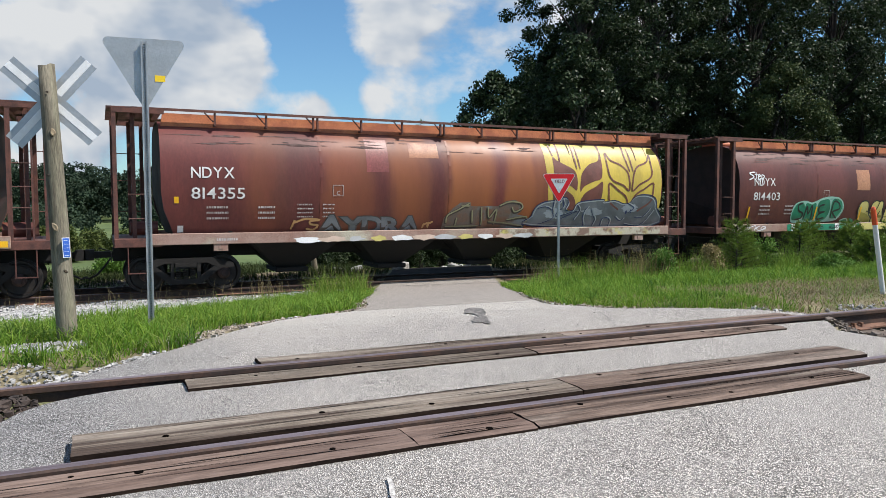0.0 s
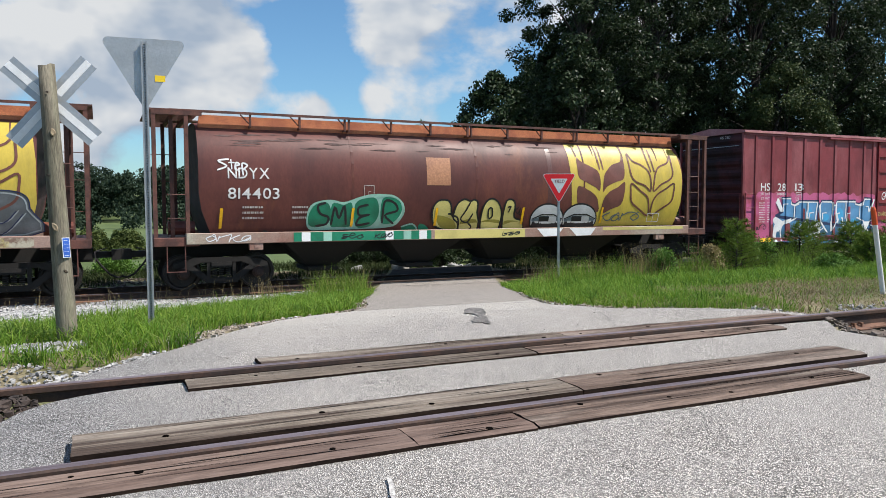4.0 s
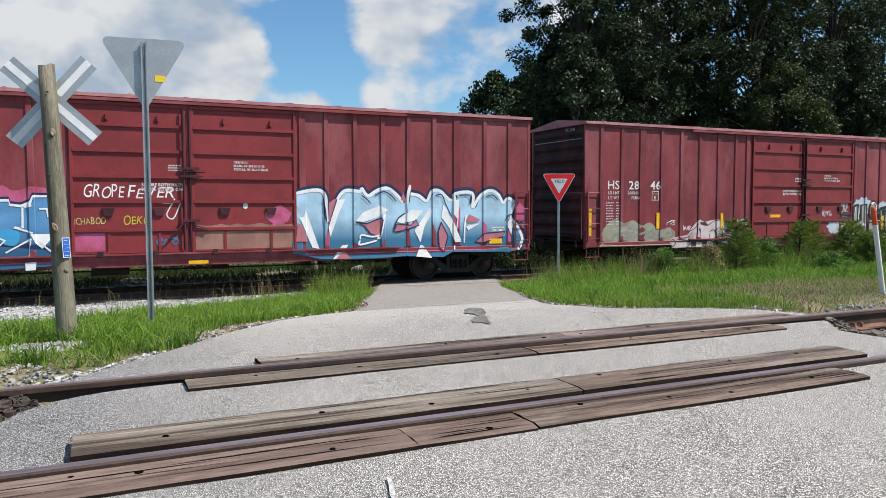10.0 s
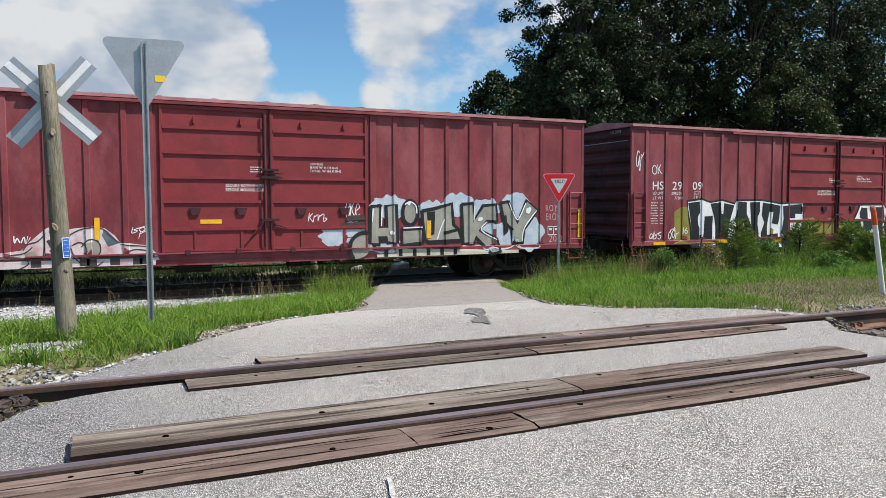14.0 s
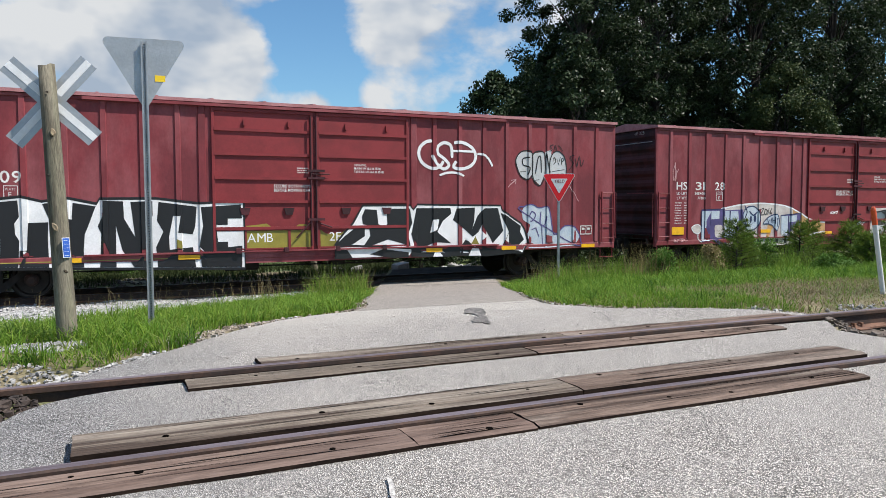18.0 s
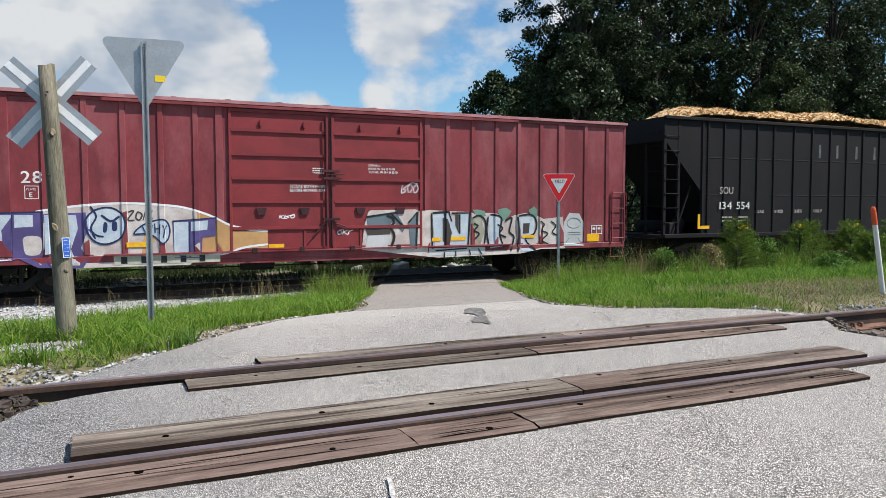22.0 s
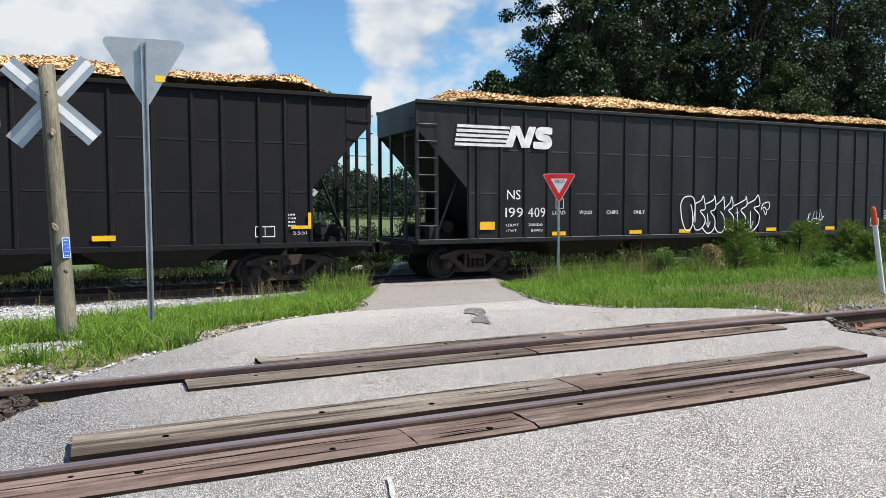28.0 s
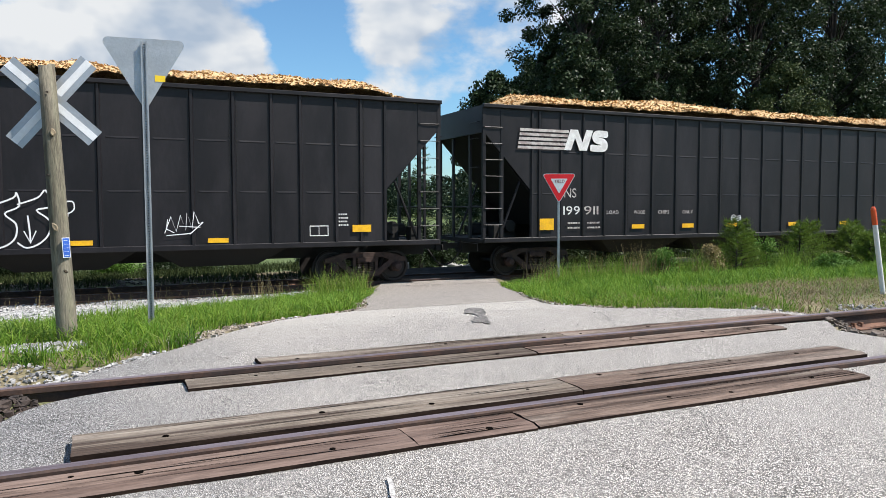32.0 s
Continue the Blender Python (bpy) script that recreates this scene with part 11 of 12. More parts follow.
    brush("graffiti_line", [curve_pts([(-4.68, 1.9), (-4.56, 1.93), (-4.69, 1.73), (-4.55, 1.72)], 4), curve_pts([(-4.17, 1.94), (-4.27, 1.78), (-4.18, 1.75), (-4.24, 1.81)], 4)], 0.035, SP_SHADE, c, BOX_SIDE, 0.0074)
    brush("graffiti_line", [curve_pts([(-4.48, 1.9), (-4.39, 1.84), (-4.45, 1.72), (-4.52, 1.78)], 4, True)], 0.035, SP_SHADE, c, BOX_SIDE, 0.0074, closed=True)
    brush("graffiti_line", [[(-4.31, 1.94), (-4.37, 1.72)]], 0.035, SP_SHADE, c, BOX_SIDE, 0.0074)
    shape("graffiti_glove", curve_pts([(-7.73, 1.32), (-7.6, 1.38), (-7.42, 1.38), (-7.34, 1.29), (-7.42, 1.15), (-7.63, 1.18)], 4, True), SP_BONE, c, BOX_SIDE, 0.0062)
    brush("graffiti_line", [curve_pts([(-7.73, 1.32), (-7.6, 1.4), (-7.42, 1.4), (-7.34, 1.29), (-7.42, 1.14), (-7.63, 1.17)], 4, True)], 0.035, SP_WHITE, c, BOX_SIDE, 0.0086, closed=True)
    brush("graffiti_line", [curve_pts([(-7.47, 1.13), (-7.45, 0.94), (-7.32, 0.85)], 4)], 0.035, SP_WHITE, c, BOX_SIDE, 0.0086)
    shape("graffiti_sill", rect(-5.0, -2.7, 0.72, 0.92), SP_CREAM2, c, BOX_SIDE, 0.0064)
    shapes("graffiti_sill_gap", [rect(-4.85 + 0.42 * k, -4.72 + 0.42 * k, 0.74, 0.90) for k in range(5)], SP_BLACK, c, BOX_SIDE, 0.0082)
    brush("graffiti_tag", [scrawl(-8.55, 2.75, 0.25, 0.6, 62, 3), scrawl(-8.5, 0.88, 0.6, 0.12, 63, 5)], 0.02, SP_PINK2, c, BOX_SIDE, 0.006)
    brush("graffiti_tag", [scrawl(-1.3, 1.72, 0.4, 0.1, 64, 4), scrawl(0.15, 1.3, 0.45, 0.16, 65, 4), scrawl(1.9, 2.35, 0.5, 0.3, 66, 4)], 0.02, SP_WHITE, c, DOOR_SIDE, 0.0045)
    shape("graffiti_ground", [(0.88, 1.52), (0.99, 1.87), (1.06, 1.92), (2.31, 1.94), (2.42, 1.89), (2.72, 1.92), (3.93, 1.86), (4.16, 1.78), (4.46, 1.84), (4.78, 1.81), (5.04, 1.63), (5.33, 1.76), (5.7, 1.83), (6.08, 1.75), (6.3, 1.65), (6.96, 1.71), (7.05, 0.79), (6.24, 0.79), (5.52, 0.68), (2.96, 0.64), (0.81, 0.91)], SP_BONE, c, BOX_SIDE, 0.0036)
    shape("graffiti_fill", [(0.94, 1.75), (1.75, 1.86), (1.59, 1.51), (0.97, 1.46)], SP_SLATE, c, BOX_SIDE, 0.01)
    shape("graffiti_fill", [(1.62, 1.83), (1.78, 1.83), (2, 1.48), (1.94, 1.33), (1.75, 1.54)], SP_SLATE, c, BOX_SIDE, 0.0103)
    shape("graffiti_fill", [(2.1, 1.62), (2.32, 1.86), (2.39, 1.83), (2.32, 0.9), (2.16, 0.94)], SP_SLATE, c, BOX_SIDE, 0.0106)
    shape("graffiti_fill", [(0.91, 1.46), (1.59, 1.51), (1.59, 1.29), (0.97, 1.27)], SP_SHADE, c, BOX_SIDE, 0.0104)
    shape("graffiti_fill", [(0.97, 1.27), (1.59, 1.29), (1.49, 0.86), (0.89, 0.91)], SP_SILVER, c, BOX_SIDE, 0.0102)
    shape("graffiti_fill", [(2.81, 1.84), (3.25, 1.86), (3.38, 1.57), (3.59, 1.83), (3.9, 1.84), (3.87, 0.99), (3.56, 0.87), (2.88, 0.87)], SP_ICE, c, BOX_SIDE, 0.01)
    shape("graffiti_fill", [(4.53, 1.76), (4.89, 1.73), (4.86, 1.32), (4.97, 0.9), (4.54, 0.85)], SP_ICE, c, BOX_SIDE, 0.0103)
    shape("graffiti_fill", [(5.48, 1.72), (6, 1.72), (6, 1.27), (5.7, 1.08), (6.05, 0.75), (5.56, 0.73)], SP_ICE, c, BOX_SIDE, 0.0106)
    shape("graffiti_fill", [(3.11, 1.71), (3.25, 1.68), (3.39, 1.31), (3.32, 1.03), (3.11, 1.07)], SP_SHADE, c, BOX_SIDE, 0.0122)
    shape("graffiti_fill", [(3.49, 1.8), (3.59, 1.8), (3.59, 1.3), (3.49, 1.49)], SP_SHADE, c, BOX_SIDE, 0.0125)
    shape("graffiti_fill", [(5.63, 1.53), (5.85, 1.54), (5.82, 1.25), (5.63, 1.24)], SP_SHADE, c, BOX_SIDE, 0.0128)
    shape("graffiti_fill", [(4, 1.67), (4.28, 1.73), (4.39, 1.32), (4.25, 0.92), (4.04, 0.92)], SP_SAGE, c, BOX_SIDE, 0.01)
    brush("graffiti_line", [[(0.94, 1.75), (1.78, 1.86)], [(1.62, 1.83), (2, 1.45)], [(2.1, 1.59), (2.36, 1.88), (2.32, 0.9)], [(2.78, 1.83), (2.81, 0.88)], [(2.81, 1.84), (3.28, 1.87), (3.38, 1.61)], [(3.18, 1.83), (3.18, 0.88)], [(3.38, 1.83), (3.93, 1.84), (3.88, 0.96)], [(3.62, 1.8), (3.62, 1.27)]], 0.07, SP_BLACK, c, BOX_SIDE, 0.0146)
    brush("graffiti_line", [curve_pts([(0.89, 1.46), (1.59, 1.5), (1.67, 1.69), (1.49, 1.78)], 4), curve_pts([(1.59, 1.48), (1.7, 1.24), (1.62, 0.98)], 4)], 0.07, SP_BLACK, c, BOX_SIDE, 0.0146)
    brush("graffiti_line", [curve_pts([(4, 1.7), (4.25, 1.76), (4.43, 1.54), (4.39, 0.98)], 4), curve_pts([(4.04, 1.55), (4.18, 1.48), (4.07, 1.36), (4.22, 1.26), (4.08, 1.11)], 4), curve_pts([(4.5, 1.73), (4.46, 1.32), (4.54, 0.85)], 4), curve_pts([(4.57, 1.79), (4.93, 1.69), (4.86, 1.28), (5, 0.87)], 4), curve_pts([(5.04, 1.6), (5.26, 1.69), (5.18, 1.31), (5.33, 1.15), (5.22, 0.77)], 4), curve_pts([(4.78, 1.51), (4.96, 1.41), (4.86, 1.25), (5.08, 1.15)], 4), curve_pts([(5.44, 1.72), (5.48, 1.31), (5.45, 0.73)], 4), curve_pts([(5.46, 1.74), (5.89, 1.78), (6.08, 1.56), (6, 1.24), (5.7, 1.08), (6.08, 0.71)], 4)], 0.05, SP_BLACK, c, BOX_SIDE, 0.0146)
    brush("graffiti_line", [curve_pts([(6.19, 1.59), (6.34, 1.49), (6.23, 1.33), (6.46, 1.23), (6.27, 1.04), (6.54, 0.9)], 4), curve_pts([(6.56, 1.59), (6.73, 1.45), (6.62, 1.26), (6.85, 1.12), (6.74, 0.86)], 4)], 0.04, SP_BLACK, c, BOX_SIDE, 0.0146)
    brush("graffiti_line", [[(2.88, 0.83), (3.83, 0.87)], [(3.15, 0.79), (3.15, 0.64)], [(3.49, 0.81), (3.49, 0.66)], [(3.9, 0.83), (3.94, 0.68)], [(4.18, 0.86), (4.29, 0.7)]], 0.05, SP_BLACK, c, BOX_SIDE, 0.0146)
    shape("graffiti_drip", [(4, 1.92), (4.16, 1.93), (4.39, 1.89), (4.43, 1.76), (4.25, 1.67), (4.11, 1.79)], SP_MINT2, c, BOX_SIDE, 0.005)
    shape("graffiti_drip", [(4.78, 1.92), (5.07, 1.98), (5.25, 1.88), (5.18, 1.76), (5, 1.6), (4.85, 1.76)], SP_MINT2, c, BOX_SIDE, 0.0053)
    shape("graffiti_drip", [(5.81, 1.91), (6, 2.01), (6.11, 1.91), (6.08, 1.65), (5.92, 1.69)], SP_MINT2, c, BOX_SIDE, 0.0056)
    shape("graffiti_fill", [(7.0, 0.85), (7.7, 0.85), (7.7, 1.55), (7.55, 1.80), (7.2, 1.82), (7.02, 1.55)], SP_SILVER, c, BOX_SIDE, 0.0078)
    brush("graffiti_line", [blob(7.36, 1.52, 0.24, 0.15, 14), [(7.15, 1.25), (7.6, 1.25)], [(7.15, 1.18), (7.6, 1.18)], [(7.2, 1.1), (7.05, 0.9)], [(7.5, 1.1), (7.65, 0.9)]], 0.022, SP_SLATE, c, BOX_SIDE, 0.0100)
    shape("graffiti_sill", rect(2.7, 4.4, 0.70, 0.9), SP_SILVER, c, BOX_SIDE, 0.0070)


SP_YELLOW = spray("spray_yellow", (0.55, 0.50, 0.03), 0.8)
SP_DUST = spray("spray_dusty_pink", (0.34, 0.17, 0.13), 0.7)
SP_ICE = mat("spray_ice_blue", (0.40, 0.47, 0.56), (0.50, 0.55, 0.60), rough=0.5, scale=4, grain=0.15, bump=0.03)
SP_CREAM2 = spray("spray_cream", (0.50, 0.49, 0.38), 0.8)
SP_PINK2 = spray("spray_pale_pink", (0.58, 0.33, 0.34), 0.8)
SP_MINT2 = spray("spray_sea_green", (0.16, 0.28, 0.22), 0.8)


def striped_logo(c, x0, z0, worn):
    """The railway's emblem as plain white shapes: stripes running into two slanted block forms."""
    paint = LETTER_OLD if worn else LETTER
    k = 0.62 / 5
    shapes("emblem_stripes", [rect(x0 + 0.02 * i, x0 + 1.58 + 0.035 * i, z0 + k * i, z0 + k * i + k * 0.62) for i in range(5)], paint, c, CHIP_SIDE, 0.045)
    a = x0 + 1.55
    shape("emblem_block", [(a, z0), (a + 0.24, z0), (a + 0.38, z0 + 0.36), (a + 0.54, z0), (a + 0.80, z0), (a + 1.02, z0 + 0.6), (a + 0.78, z0 + 0.6), (a + 0.64, z0 + 0.24), (a + 0.48, z0 + 0.6), (a + 0.22, z0 + 0.6)], LETTER, c, CHIP_SIDE, 0.050)
    s = curve_pts([(a + 1.56, z0 + 0.50), (a + 1.15, z0 + 0.50), (a + 1.12, z0 + 0.34), (a + 1.42, z0 + 0.26), (a + 1.40, z0 + 0.09), (a + 0.92, z0 + 0.09)], 6)
    brush("emblem_curve", [s], 0.20, LETTER, c, CHIP_SIDE, 0.047)


def frame_stencil(c, x):
    shapes("frame_stencil", [rect(x, x + 0.48, 1.52, 1.545), rect(x, x + 0.48, 1.28, 1.305), rect(x, x + 0.02, 1.305, 1.52), rect(x + 0.46, x + 0.48, 1.305, 1.52), rect(x + 0.23, x + 0.245, 1.305, 1.52)], LETTER, c, CHIP_SIDE, 0.006)
    bars("small_print", [(x + 0.75, x + 1.0, 1.80 - 0.09 * k, 0.04) for k in range(4)], c, LETTER, CHIP_SIDE, 0.006)


def chip_words(c, xs, paint):
    for w, x in zip(("LOAD", "WOOD", "CHIPS", "ONLY"), xs):
        writing("stencil_word", w, x, 1.78, 0.105, paint, c, CHIP_SIDE, 0.006, fat=0.01, width=0.44)


def marks_old(c):
    writing("reporting_mark", "SOU", -8.12, 2.41, 0.23, LETTER_OLD, c, CHIP_SIDE, 0.046, width=0.58)
    writing("car_number", "134", -8.13, 1.91, 0.24, LETTER, c, CHIP_SIDE, 0.046, width=0.55)
    writing("car_number", "554", -7.38, 1.91, 0.24, LETTER, c, CHIP_SIDE, 0.046, width=0.60)
    chip_words(c, (-6.50, -5.62, -4.70, -3.68), LETTER_OLD)
    bars("small_print", [(-8.0, -7.55, 1.62, 0.05), (-8.0, -7.55, 1.50, 0.05), (-7.3, -6.85, 1.62, 0.05), (-7.3, -6.85, 1.50, 0.05)], c, LETTER_OLD, CHIP_SIDE, 0.046)
    for x in (-7.30, -4.67, -1.81, 1.10, 3.92):
        shape("reflector", rect(x, x + 0.48, 1.26, 1.38), REFLECTOR, c, CHIP_SIDE, 0.045)
    shapes("corner_mark", [rect(-9.05, -8.95, 1.28, 1.75), rect(-8.95, -8.55, 1.28, 1.38)], REFLECTOR, c, CHIP_SIDE, 0.045)
    shapes("corner_mark", [rect(8.77, 8.85, 1.47, 1.87), rect(8.35, 8.77, 1.47, 1.55)], REFLECTOR, c, CHIP_SIDE, 0.045)
    frame_stencil(c, 7.48)
    writing("lettering", "5551", 8.40, 1.33, 0.09, LETTER, c, CHIP_SIDE, 0.006, width=0.34)
    rnd = random.Random(4)
    worn = []
    for x in (-3.42, -2.52, -1.5, -0.51, 1.28, 2.2):
        worn.append([(x - 0.05, 4.15), (x + 0.05, 4.15), (x + 0.06, 3.7), (x - 0.06, 3.68)])
    shapes("worn_paint", worn, WORN, c, CHIP_SIDE, 0.004)


WORN = mat("worn_bare_streak", (0.10, 0.10, 0.105), (0.06, 0.06, 0.062), rough=0.5, scale=6, grain=0.3)


def marks_new(c):
    striped_logo(c, -9.77, 3.66, False)
    writing("reporting_mark", "NS", -8.12, 2.21, 0.27, LETTER, c, CHIP_SIDE, 0.006, width=0.44)
    writing("car_number", "199", -8.17, 1.71, 0.27, LETTER, c, CHIP_SIDE, 0.006, width=0.58)
    writing("car_number", "409", -7.43, 1.71, 0.27, LETTER, c, CHIP_SIDE, 0.006, width=0.58)
    chip_words(c, (-6.60, -5.66, -4.68, -3.66), LETTER)
    writing("lettering", "LDLMT", -8.15, 1.45, 0.075, LETTER, c, CHIP_SIDE, 0.006, width=0.42)
    writing("lettering", "201100", -7.42, 1.45, 0.075, LETTER, c, CHIP_SIDE, 0.006, width=0.48)
    writing("lettering", "LTWT", -8.15, 1.29, 0.075, LETTER, c, CHIP_SIDE, 0.006, width=0.34)
    writing("lettering", "84900", -7.32, 1.29, 0.075, LETTER, c, CHIP_SIDE, 0.006, width=0.38)
    shapes("plate_frame", [rect(-6.52, -6.25, 2.22, 2.235), rect(-6.52, -6.25, 1.95, 1.965), rect(-6.52, -6.505, 1.965, 2.22), rect(-6.265, -6.25, 1.965, 2.22)], LETTER, c, CHIP_SIDE, 0.046)
    for x in (-6.64, -3.84, -1.88, 0.13, 1.95, 4.86):
        shape("reflector", rect(x, x + 0.47, 1.17, 1.28), REFLECTOR, c, CHIP_SIDE, 0.045)
    shape("reflector", rect(-9.0, -8.53, 1.37, 1.59), REFLECTOR, c, CHIP_SIDE, 0.045)
    shape("reflector", rect(8.4, 8.9, 1.37, 1.55), REFLECTOR, c, CHIP_SIDE, 0.045)
    frame_stencil(c, 7.3)
    # hollow white throw-up
    brush("graffiti_line", [curve_pts([(-1.61, 2.31), (-1.34, 2.3), (-1.23, 2.03), (-1.3, 1.54), (-1.42, 1.27), (-1.62, 1.27), (-1.78, 1.62), (-1.83, 2.03), (-1.75, 2.23)], 4, True)], 0.035, SP_WHITE, c, CHIP_SIDE, 0.048, closed=True)
    brush("graffiti_line", [curve_pts([(-1.42, 2.07), (-1.35, 1.85), (-1.32, 1.4)], 4), curve_pts([(-1.28, 2.08), (-0.99, 2.19), (-0.9, 2.35), (-0.82, 2.09), (-0.82, 1.9), (-1.01, 1.86), (-0.81, 1.63), (-0.84, 1.42), (-1.01, 1.27), (-1.2, 1.26), (-1.29, 1.43)], 4), curve_pts([(-1.24, 2.03), (-1.23, 1.75), (-1.23, 1.49)], 4), curve_pts([(-0.82, 2.07), (-0.46, 2.21), (-0.42, 2.36), (-0.35, 2.1), (-0.39, 1.9), (-0.57, 1.83), (-0.4, 1.63), (-0.38, 1.39), (-0.5, 1.19), (-0.72, 1.14), (-0.93, 1.33)], 4), curve_pts([(-0.71, 1.77), (-0.68, 1.53), (-0.67, 1.31)], 4), curve_pts([(-0.35, 2.04), (-0.11, 2.2), (-0.02, 2.32), (0.02, 2.07), (0.03, 1.87)], 4)], 0.035, SP_WHITE, c, CHIP_SIDE, 0.048)
    brush("graffiti_line", [curve_pts([(-0.38, 1.36), (-0.28, 1.19), (-0.06, 1.16), (0.06, 1.38), (-0, 1.67), (-0.15, 1.84)], 4), curve_pts([(0.05, 1.95), (0.27, 2.13), (0.33, 2.33), (0.4, 2.1), (0.36, 1.94), (0.21, 1.87), (0.42, 1.67), (0.41, 1.38), (0.26, 1.24), (0.08, 1.25)], 4), curve_pts([(0.42, 2.01), (0.92, 2.21), (0.98, 2.33), (1.03, 2.04), (0.76, 1.88), (0.96, 1.66), (0.94, 1.37), (0.76, 1.2), (0.56, 1.17), (0.41, 1.35)], 4), curve_pts([(0.99, 2.07), (1.38, 2.22), (1.53, 2.38), (1.62, 2.04), (1.35, 1.95), (1.59, 1.73), (1.57, 1.44), (1.38, 1.23), (1.14, 1.15), (0.97, 1.27)], 4), curve_pts([(1.18, 1.84), (1.21, 1.51), (1.22, 1.25)], 4)], 0.035, SP_WHITE, c, CHIP_SIDE, 0.048)
    brush("graffiti_line", [[(-0.78, 1.51), (-0.67, 1.31), (-0.58, 1.51)], [(0.58, 1.98), (0.64, 1.26)], [(0.51, 1.78), (0.66, 1.79)], [(1.1, 1.51), (1.22, 1.25), (1.33, 1.51)]], 0.035, SP_WHITE, c, CHIP_SIDE, 0.048)
    brush("graffiti_line", [curve_pts([(1.67, 1.86), (1.76, 2.07), (2.03, 2.14), (2.07, 1.97), (1.94, 1.88), (1.84, 1.98), (1.75, 1.92)], 4), curve_pts([(1.79, 1.89), (1.89, 1.71), (1.95, 1.86)], 4)], 0.03, SP_WHITE, c, CHIP_SIDE, 0.048)
    brush("graffiti_tag", [[(3.91, 1.41), (4.05, 1.79), (4.16, 1.45), (4.26, 1.82), (4.37, 1.48), (4.4, 1.87), (4.51, 1.51), (4.56, 1.9), (4.66, 1.63), (4.76, 1.66), (4.48, 1.4), (3.95, 1.36)], [(3.98, 1.73), (3.95, 1.51), (4.12, 1.42)], [(4.23, 1.57), (4.69, 1.54)]], 0.026, SP_WHITE, c, CHIP_SIDE, 0.048)


def marks_faded(c):
    striped_logo(c, -9.80, 3.64, True)
    writing("reporting_mark", "NS", -8.20, 2.27, 0.27, LETTER_OLD, c, CHIP_SIDE, 0.006, width=0.42)
    writing("car_number", "199", -8.23, 1.77, 0.25, LETTER, c, CHIP_SIDE, 0.006, width=0.58)
    writing("car_number", "911", -7.50, 1.77, 0.25, LETTER_OLD, c, CHIP_SIDE, 0.006, width=0.52)
    chip_words(c, (-6.67, -5.65, -4.70, -3.72), LETTER_OLD)
    bars("small_print", [(-8.1, -7.65, 1.5, 0.05), (-8.1, -7.65, 1.36, 0.05), (-7.4, -6.95, 1.5, 0.05), (-7.4, -6.95, 1.36, 0.05)], c, LETTER_OLD, CHIP_SIDE, 0.046)
    for x in (-9.06, -5.75, -3.75, -1.87, 1.0, 3.6, 6.2):
        shape("reflector", rect(x, x + 0.48, 1.33, 1.46 if x > -9 else 1.66), REFLECTOR, c, CHIP_SIDE, 0.045)
    frame_stencil(c, 7.3)
    brush("graffiti_tag", [scrawl(-1.7, 1.5, 0.5, 0.3, 73, 3)], 0.022, SP_WHITE, c, CHIP_SIDE, 0.046)


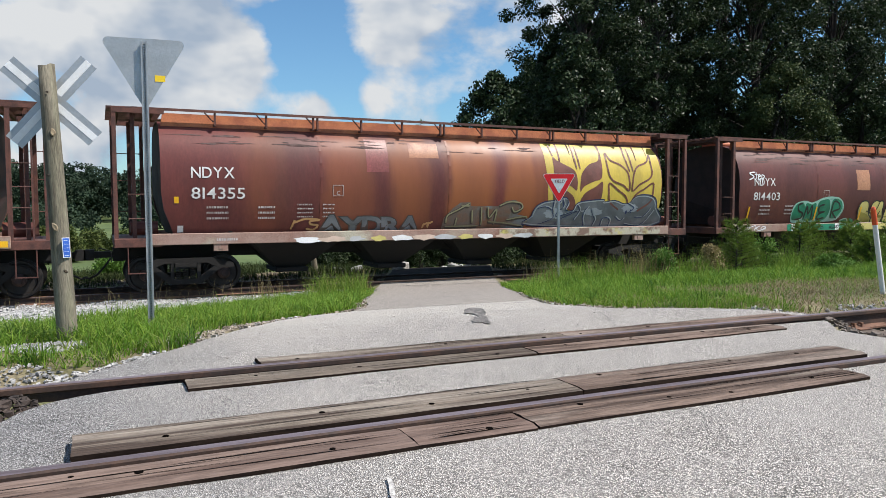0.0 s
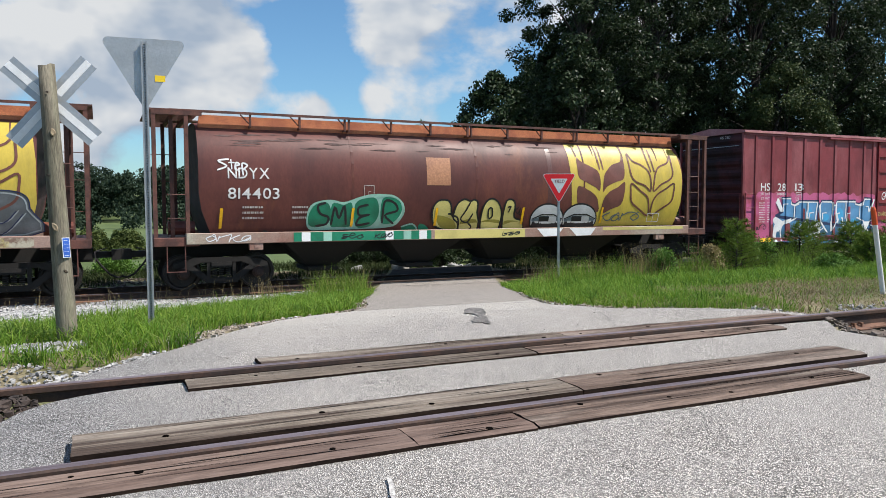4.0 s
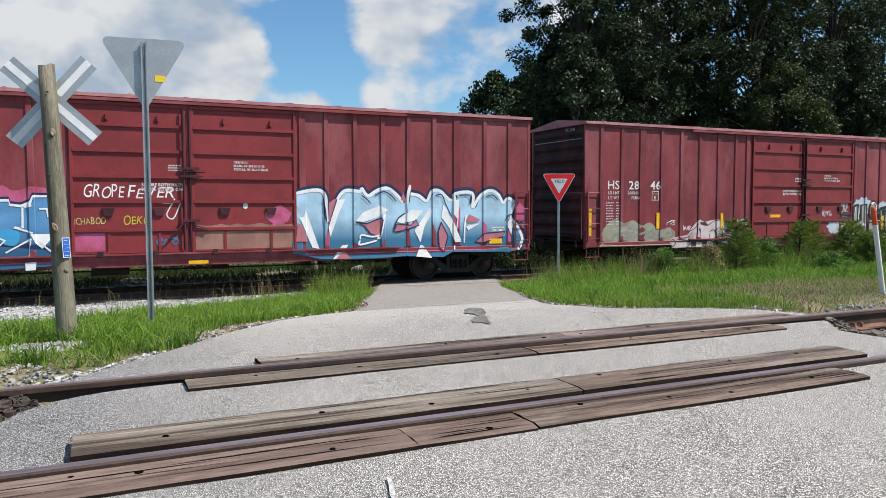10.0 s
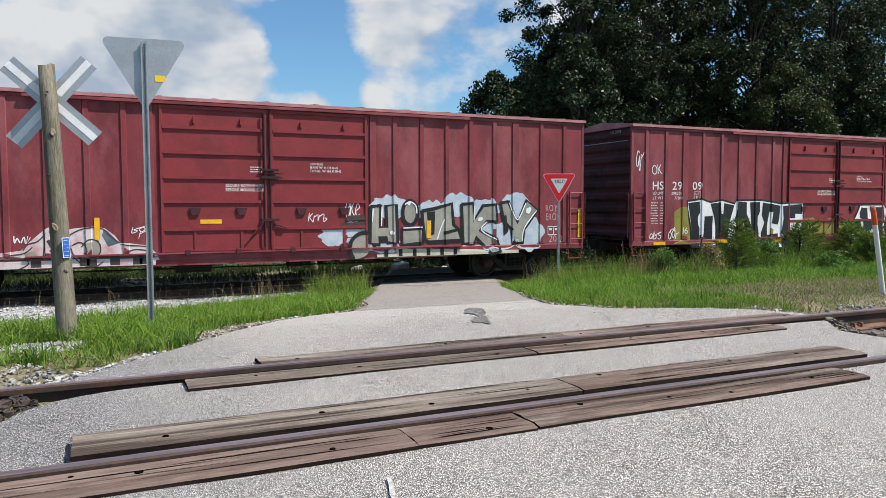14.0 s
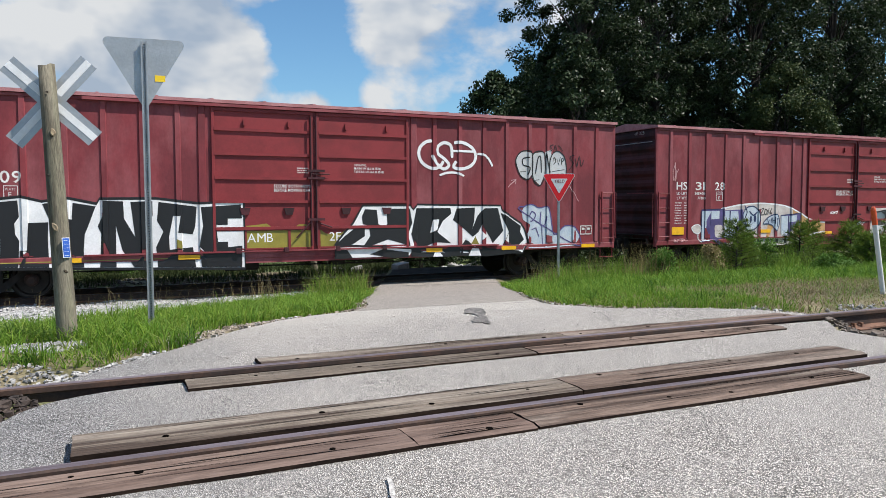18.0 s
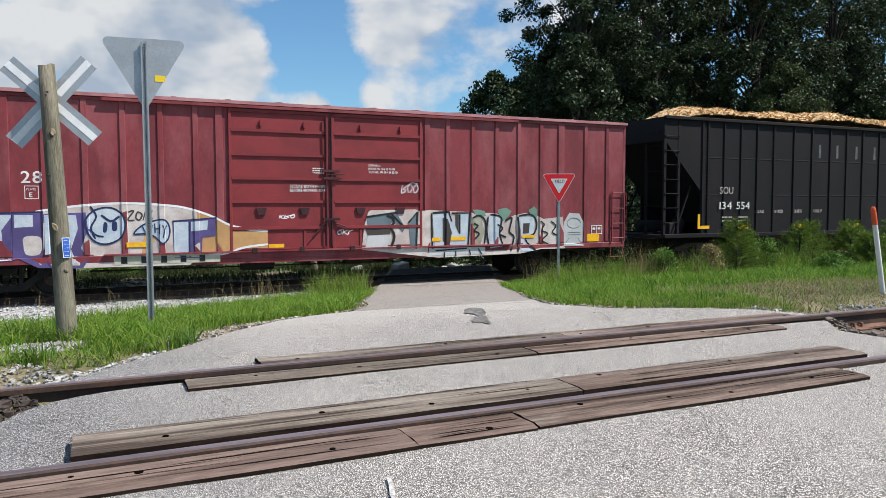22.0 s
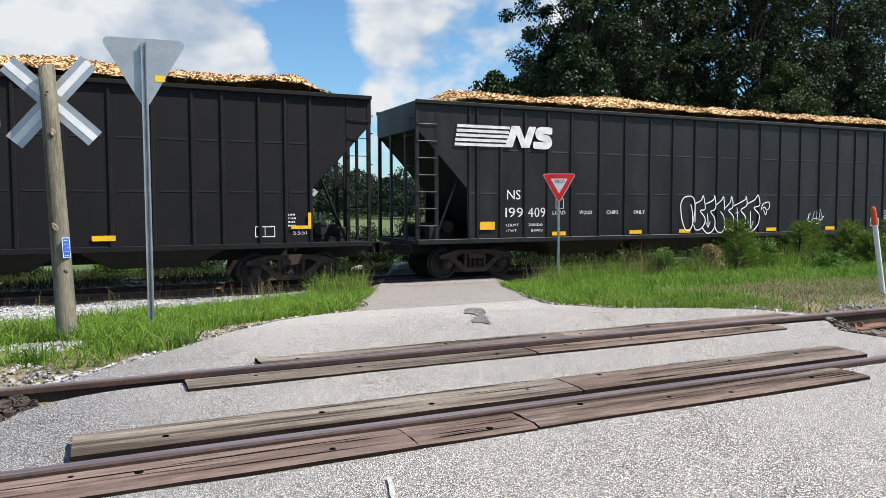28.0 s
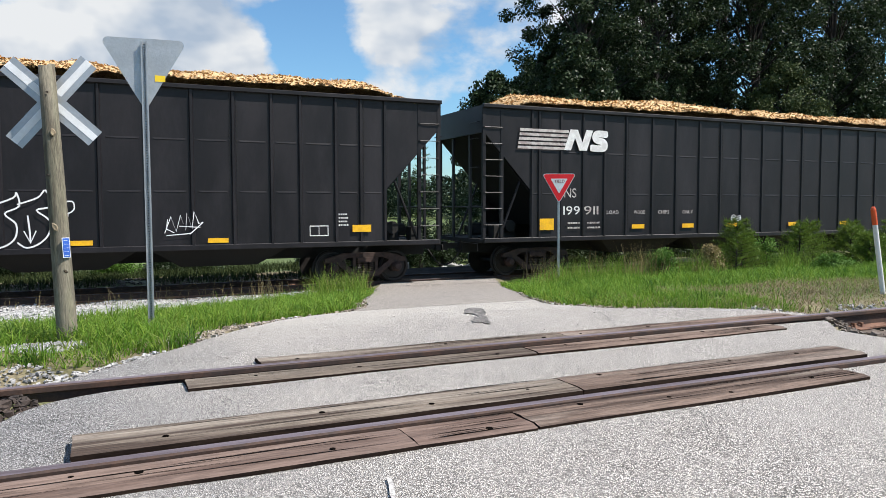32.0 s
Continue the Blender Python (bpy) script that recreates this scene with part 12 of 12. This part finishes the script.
# ---------- the train, car by car ----------
hopper(-9.26, "rust-brown covered grain hopper with a yellow sill stripe", paint_lead)
hopper(8.585, "rust-brown covered hopper with yellow wheat emblem and grey graffiti", paint_first, HOP_SMEAR)
hopper(26.47, "rust-brown covered hopper with wheat emblem and painted eyes", paint_second)
low = lambda *xs: [(x, x + 0.47, 0.80, 0.90) for x in xs]
b = boxcar(45.63, "faded red boxcar with large blue graffiti", "HS", "28", "13", "208083", "77500", [(-8.38, -7.9, 0.80, 0.93), (7.9, 8.3, 0.98, 1.12), (-0.05, 0.39, 0.69, 0.77)])
paint_blue(b)
b = boxcar(65.96, "faded red boxcar with grey block graffiti", "HS", "28", "46", "208200", "77800", [(-6.52, -6.40, 1.31, 1.81), (-3.85, -3.74, 1.29, 1.78), (4.16, 4.29, 1.17, 1.64), (9.02, 9.12, 1.10, 1.92), (-9.08, -8.98, 1.12, 1.95)])
shape("reflector", rect(-1.61, -1.12, 1.62, 1.72), REFLECTOR, b, DOOR_SIDE, 0.006)
paint_grey(b)
b = boxcar(86.16, "faded red boxcar with black and white graffiti", "HS", "29", "09", "208200", "77800", low(-8.35, -5.73, -3.25, 3.0, 5.3, 8.0))
paint_black(b)
b = boxcar(106.18, "faded red boxcar with violet and white graffiti", "HS", "31", "28", "208400", "77600", [(-8.56, -8.07, 1.11, 1.35), (-4.73, -4.23, 1.11, 1.22), (3.35, 3.80, 1.09, 1.19), (5.59, 6.01, 1.12, 1.20), (7.83, 8.27, 0.97, 1.20), (2.79, 3.06, 1.08, 1.18)])
shape("reflector", rect(-1.56, -1.18, 1.01, 1.11), REFLECTOR, b, DOOR_SIDE, 0.008)
shape("reflector", rect(1.09, 1.57, 1.04, 1.14), REFLECTOR, b, DOOR_SIDE, 0.010)
paint_violet(b)
chip_car(127.35, 10.45, "black steel wood-chip car, heaped with chips, worn stencils", marks_old, CHIP_MATT)
chip_car(149.93, 10.9, "black steel wood-chip car, heaped with chips, white striped emblem", marks_new)
chip_car(172.99, 10.9, "black steel wood-chip car, heaped with chips, faded white emblem", marks_faded)
# ---------- the train rolls by, gathering speed ----------
SPEED, GAIN = 4.7655, 0.0357


def run(t):
    """Metres that the train has gone at t seconds."""
    return SPEED * t + 0.5 * GAIN * ((t - 16.0) ** 2 - 256.0)


def motions():
    for c, x in CARS:
        walk(c, [(t, pose(x - run(t), CY, RZ)) for t in (i * 1.0 for i in range(33))])
    times = [min(i * 0.1, 32.0) for i in range(321)]
    spin = [(t, math.degrees(run(t) / WHEEL_R)) for t in times]
    for w, e in SETS:
        walk(w, [(t, pose(e, 0, WHEEL_R, 0, -a, 0)) for t, a in spin])


motions()
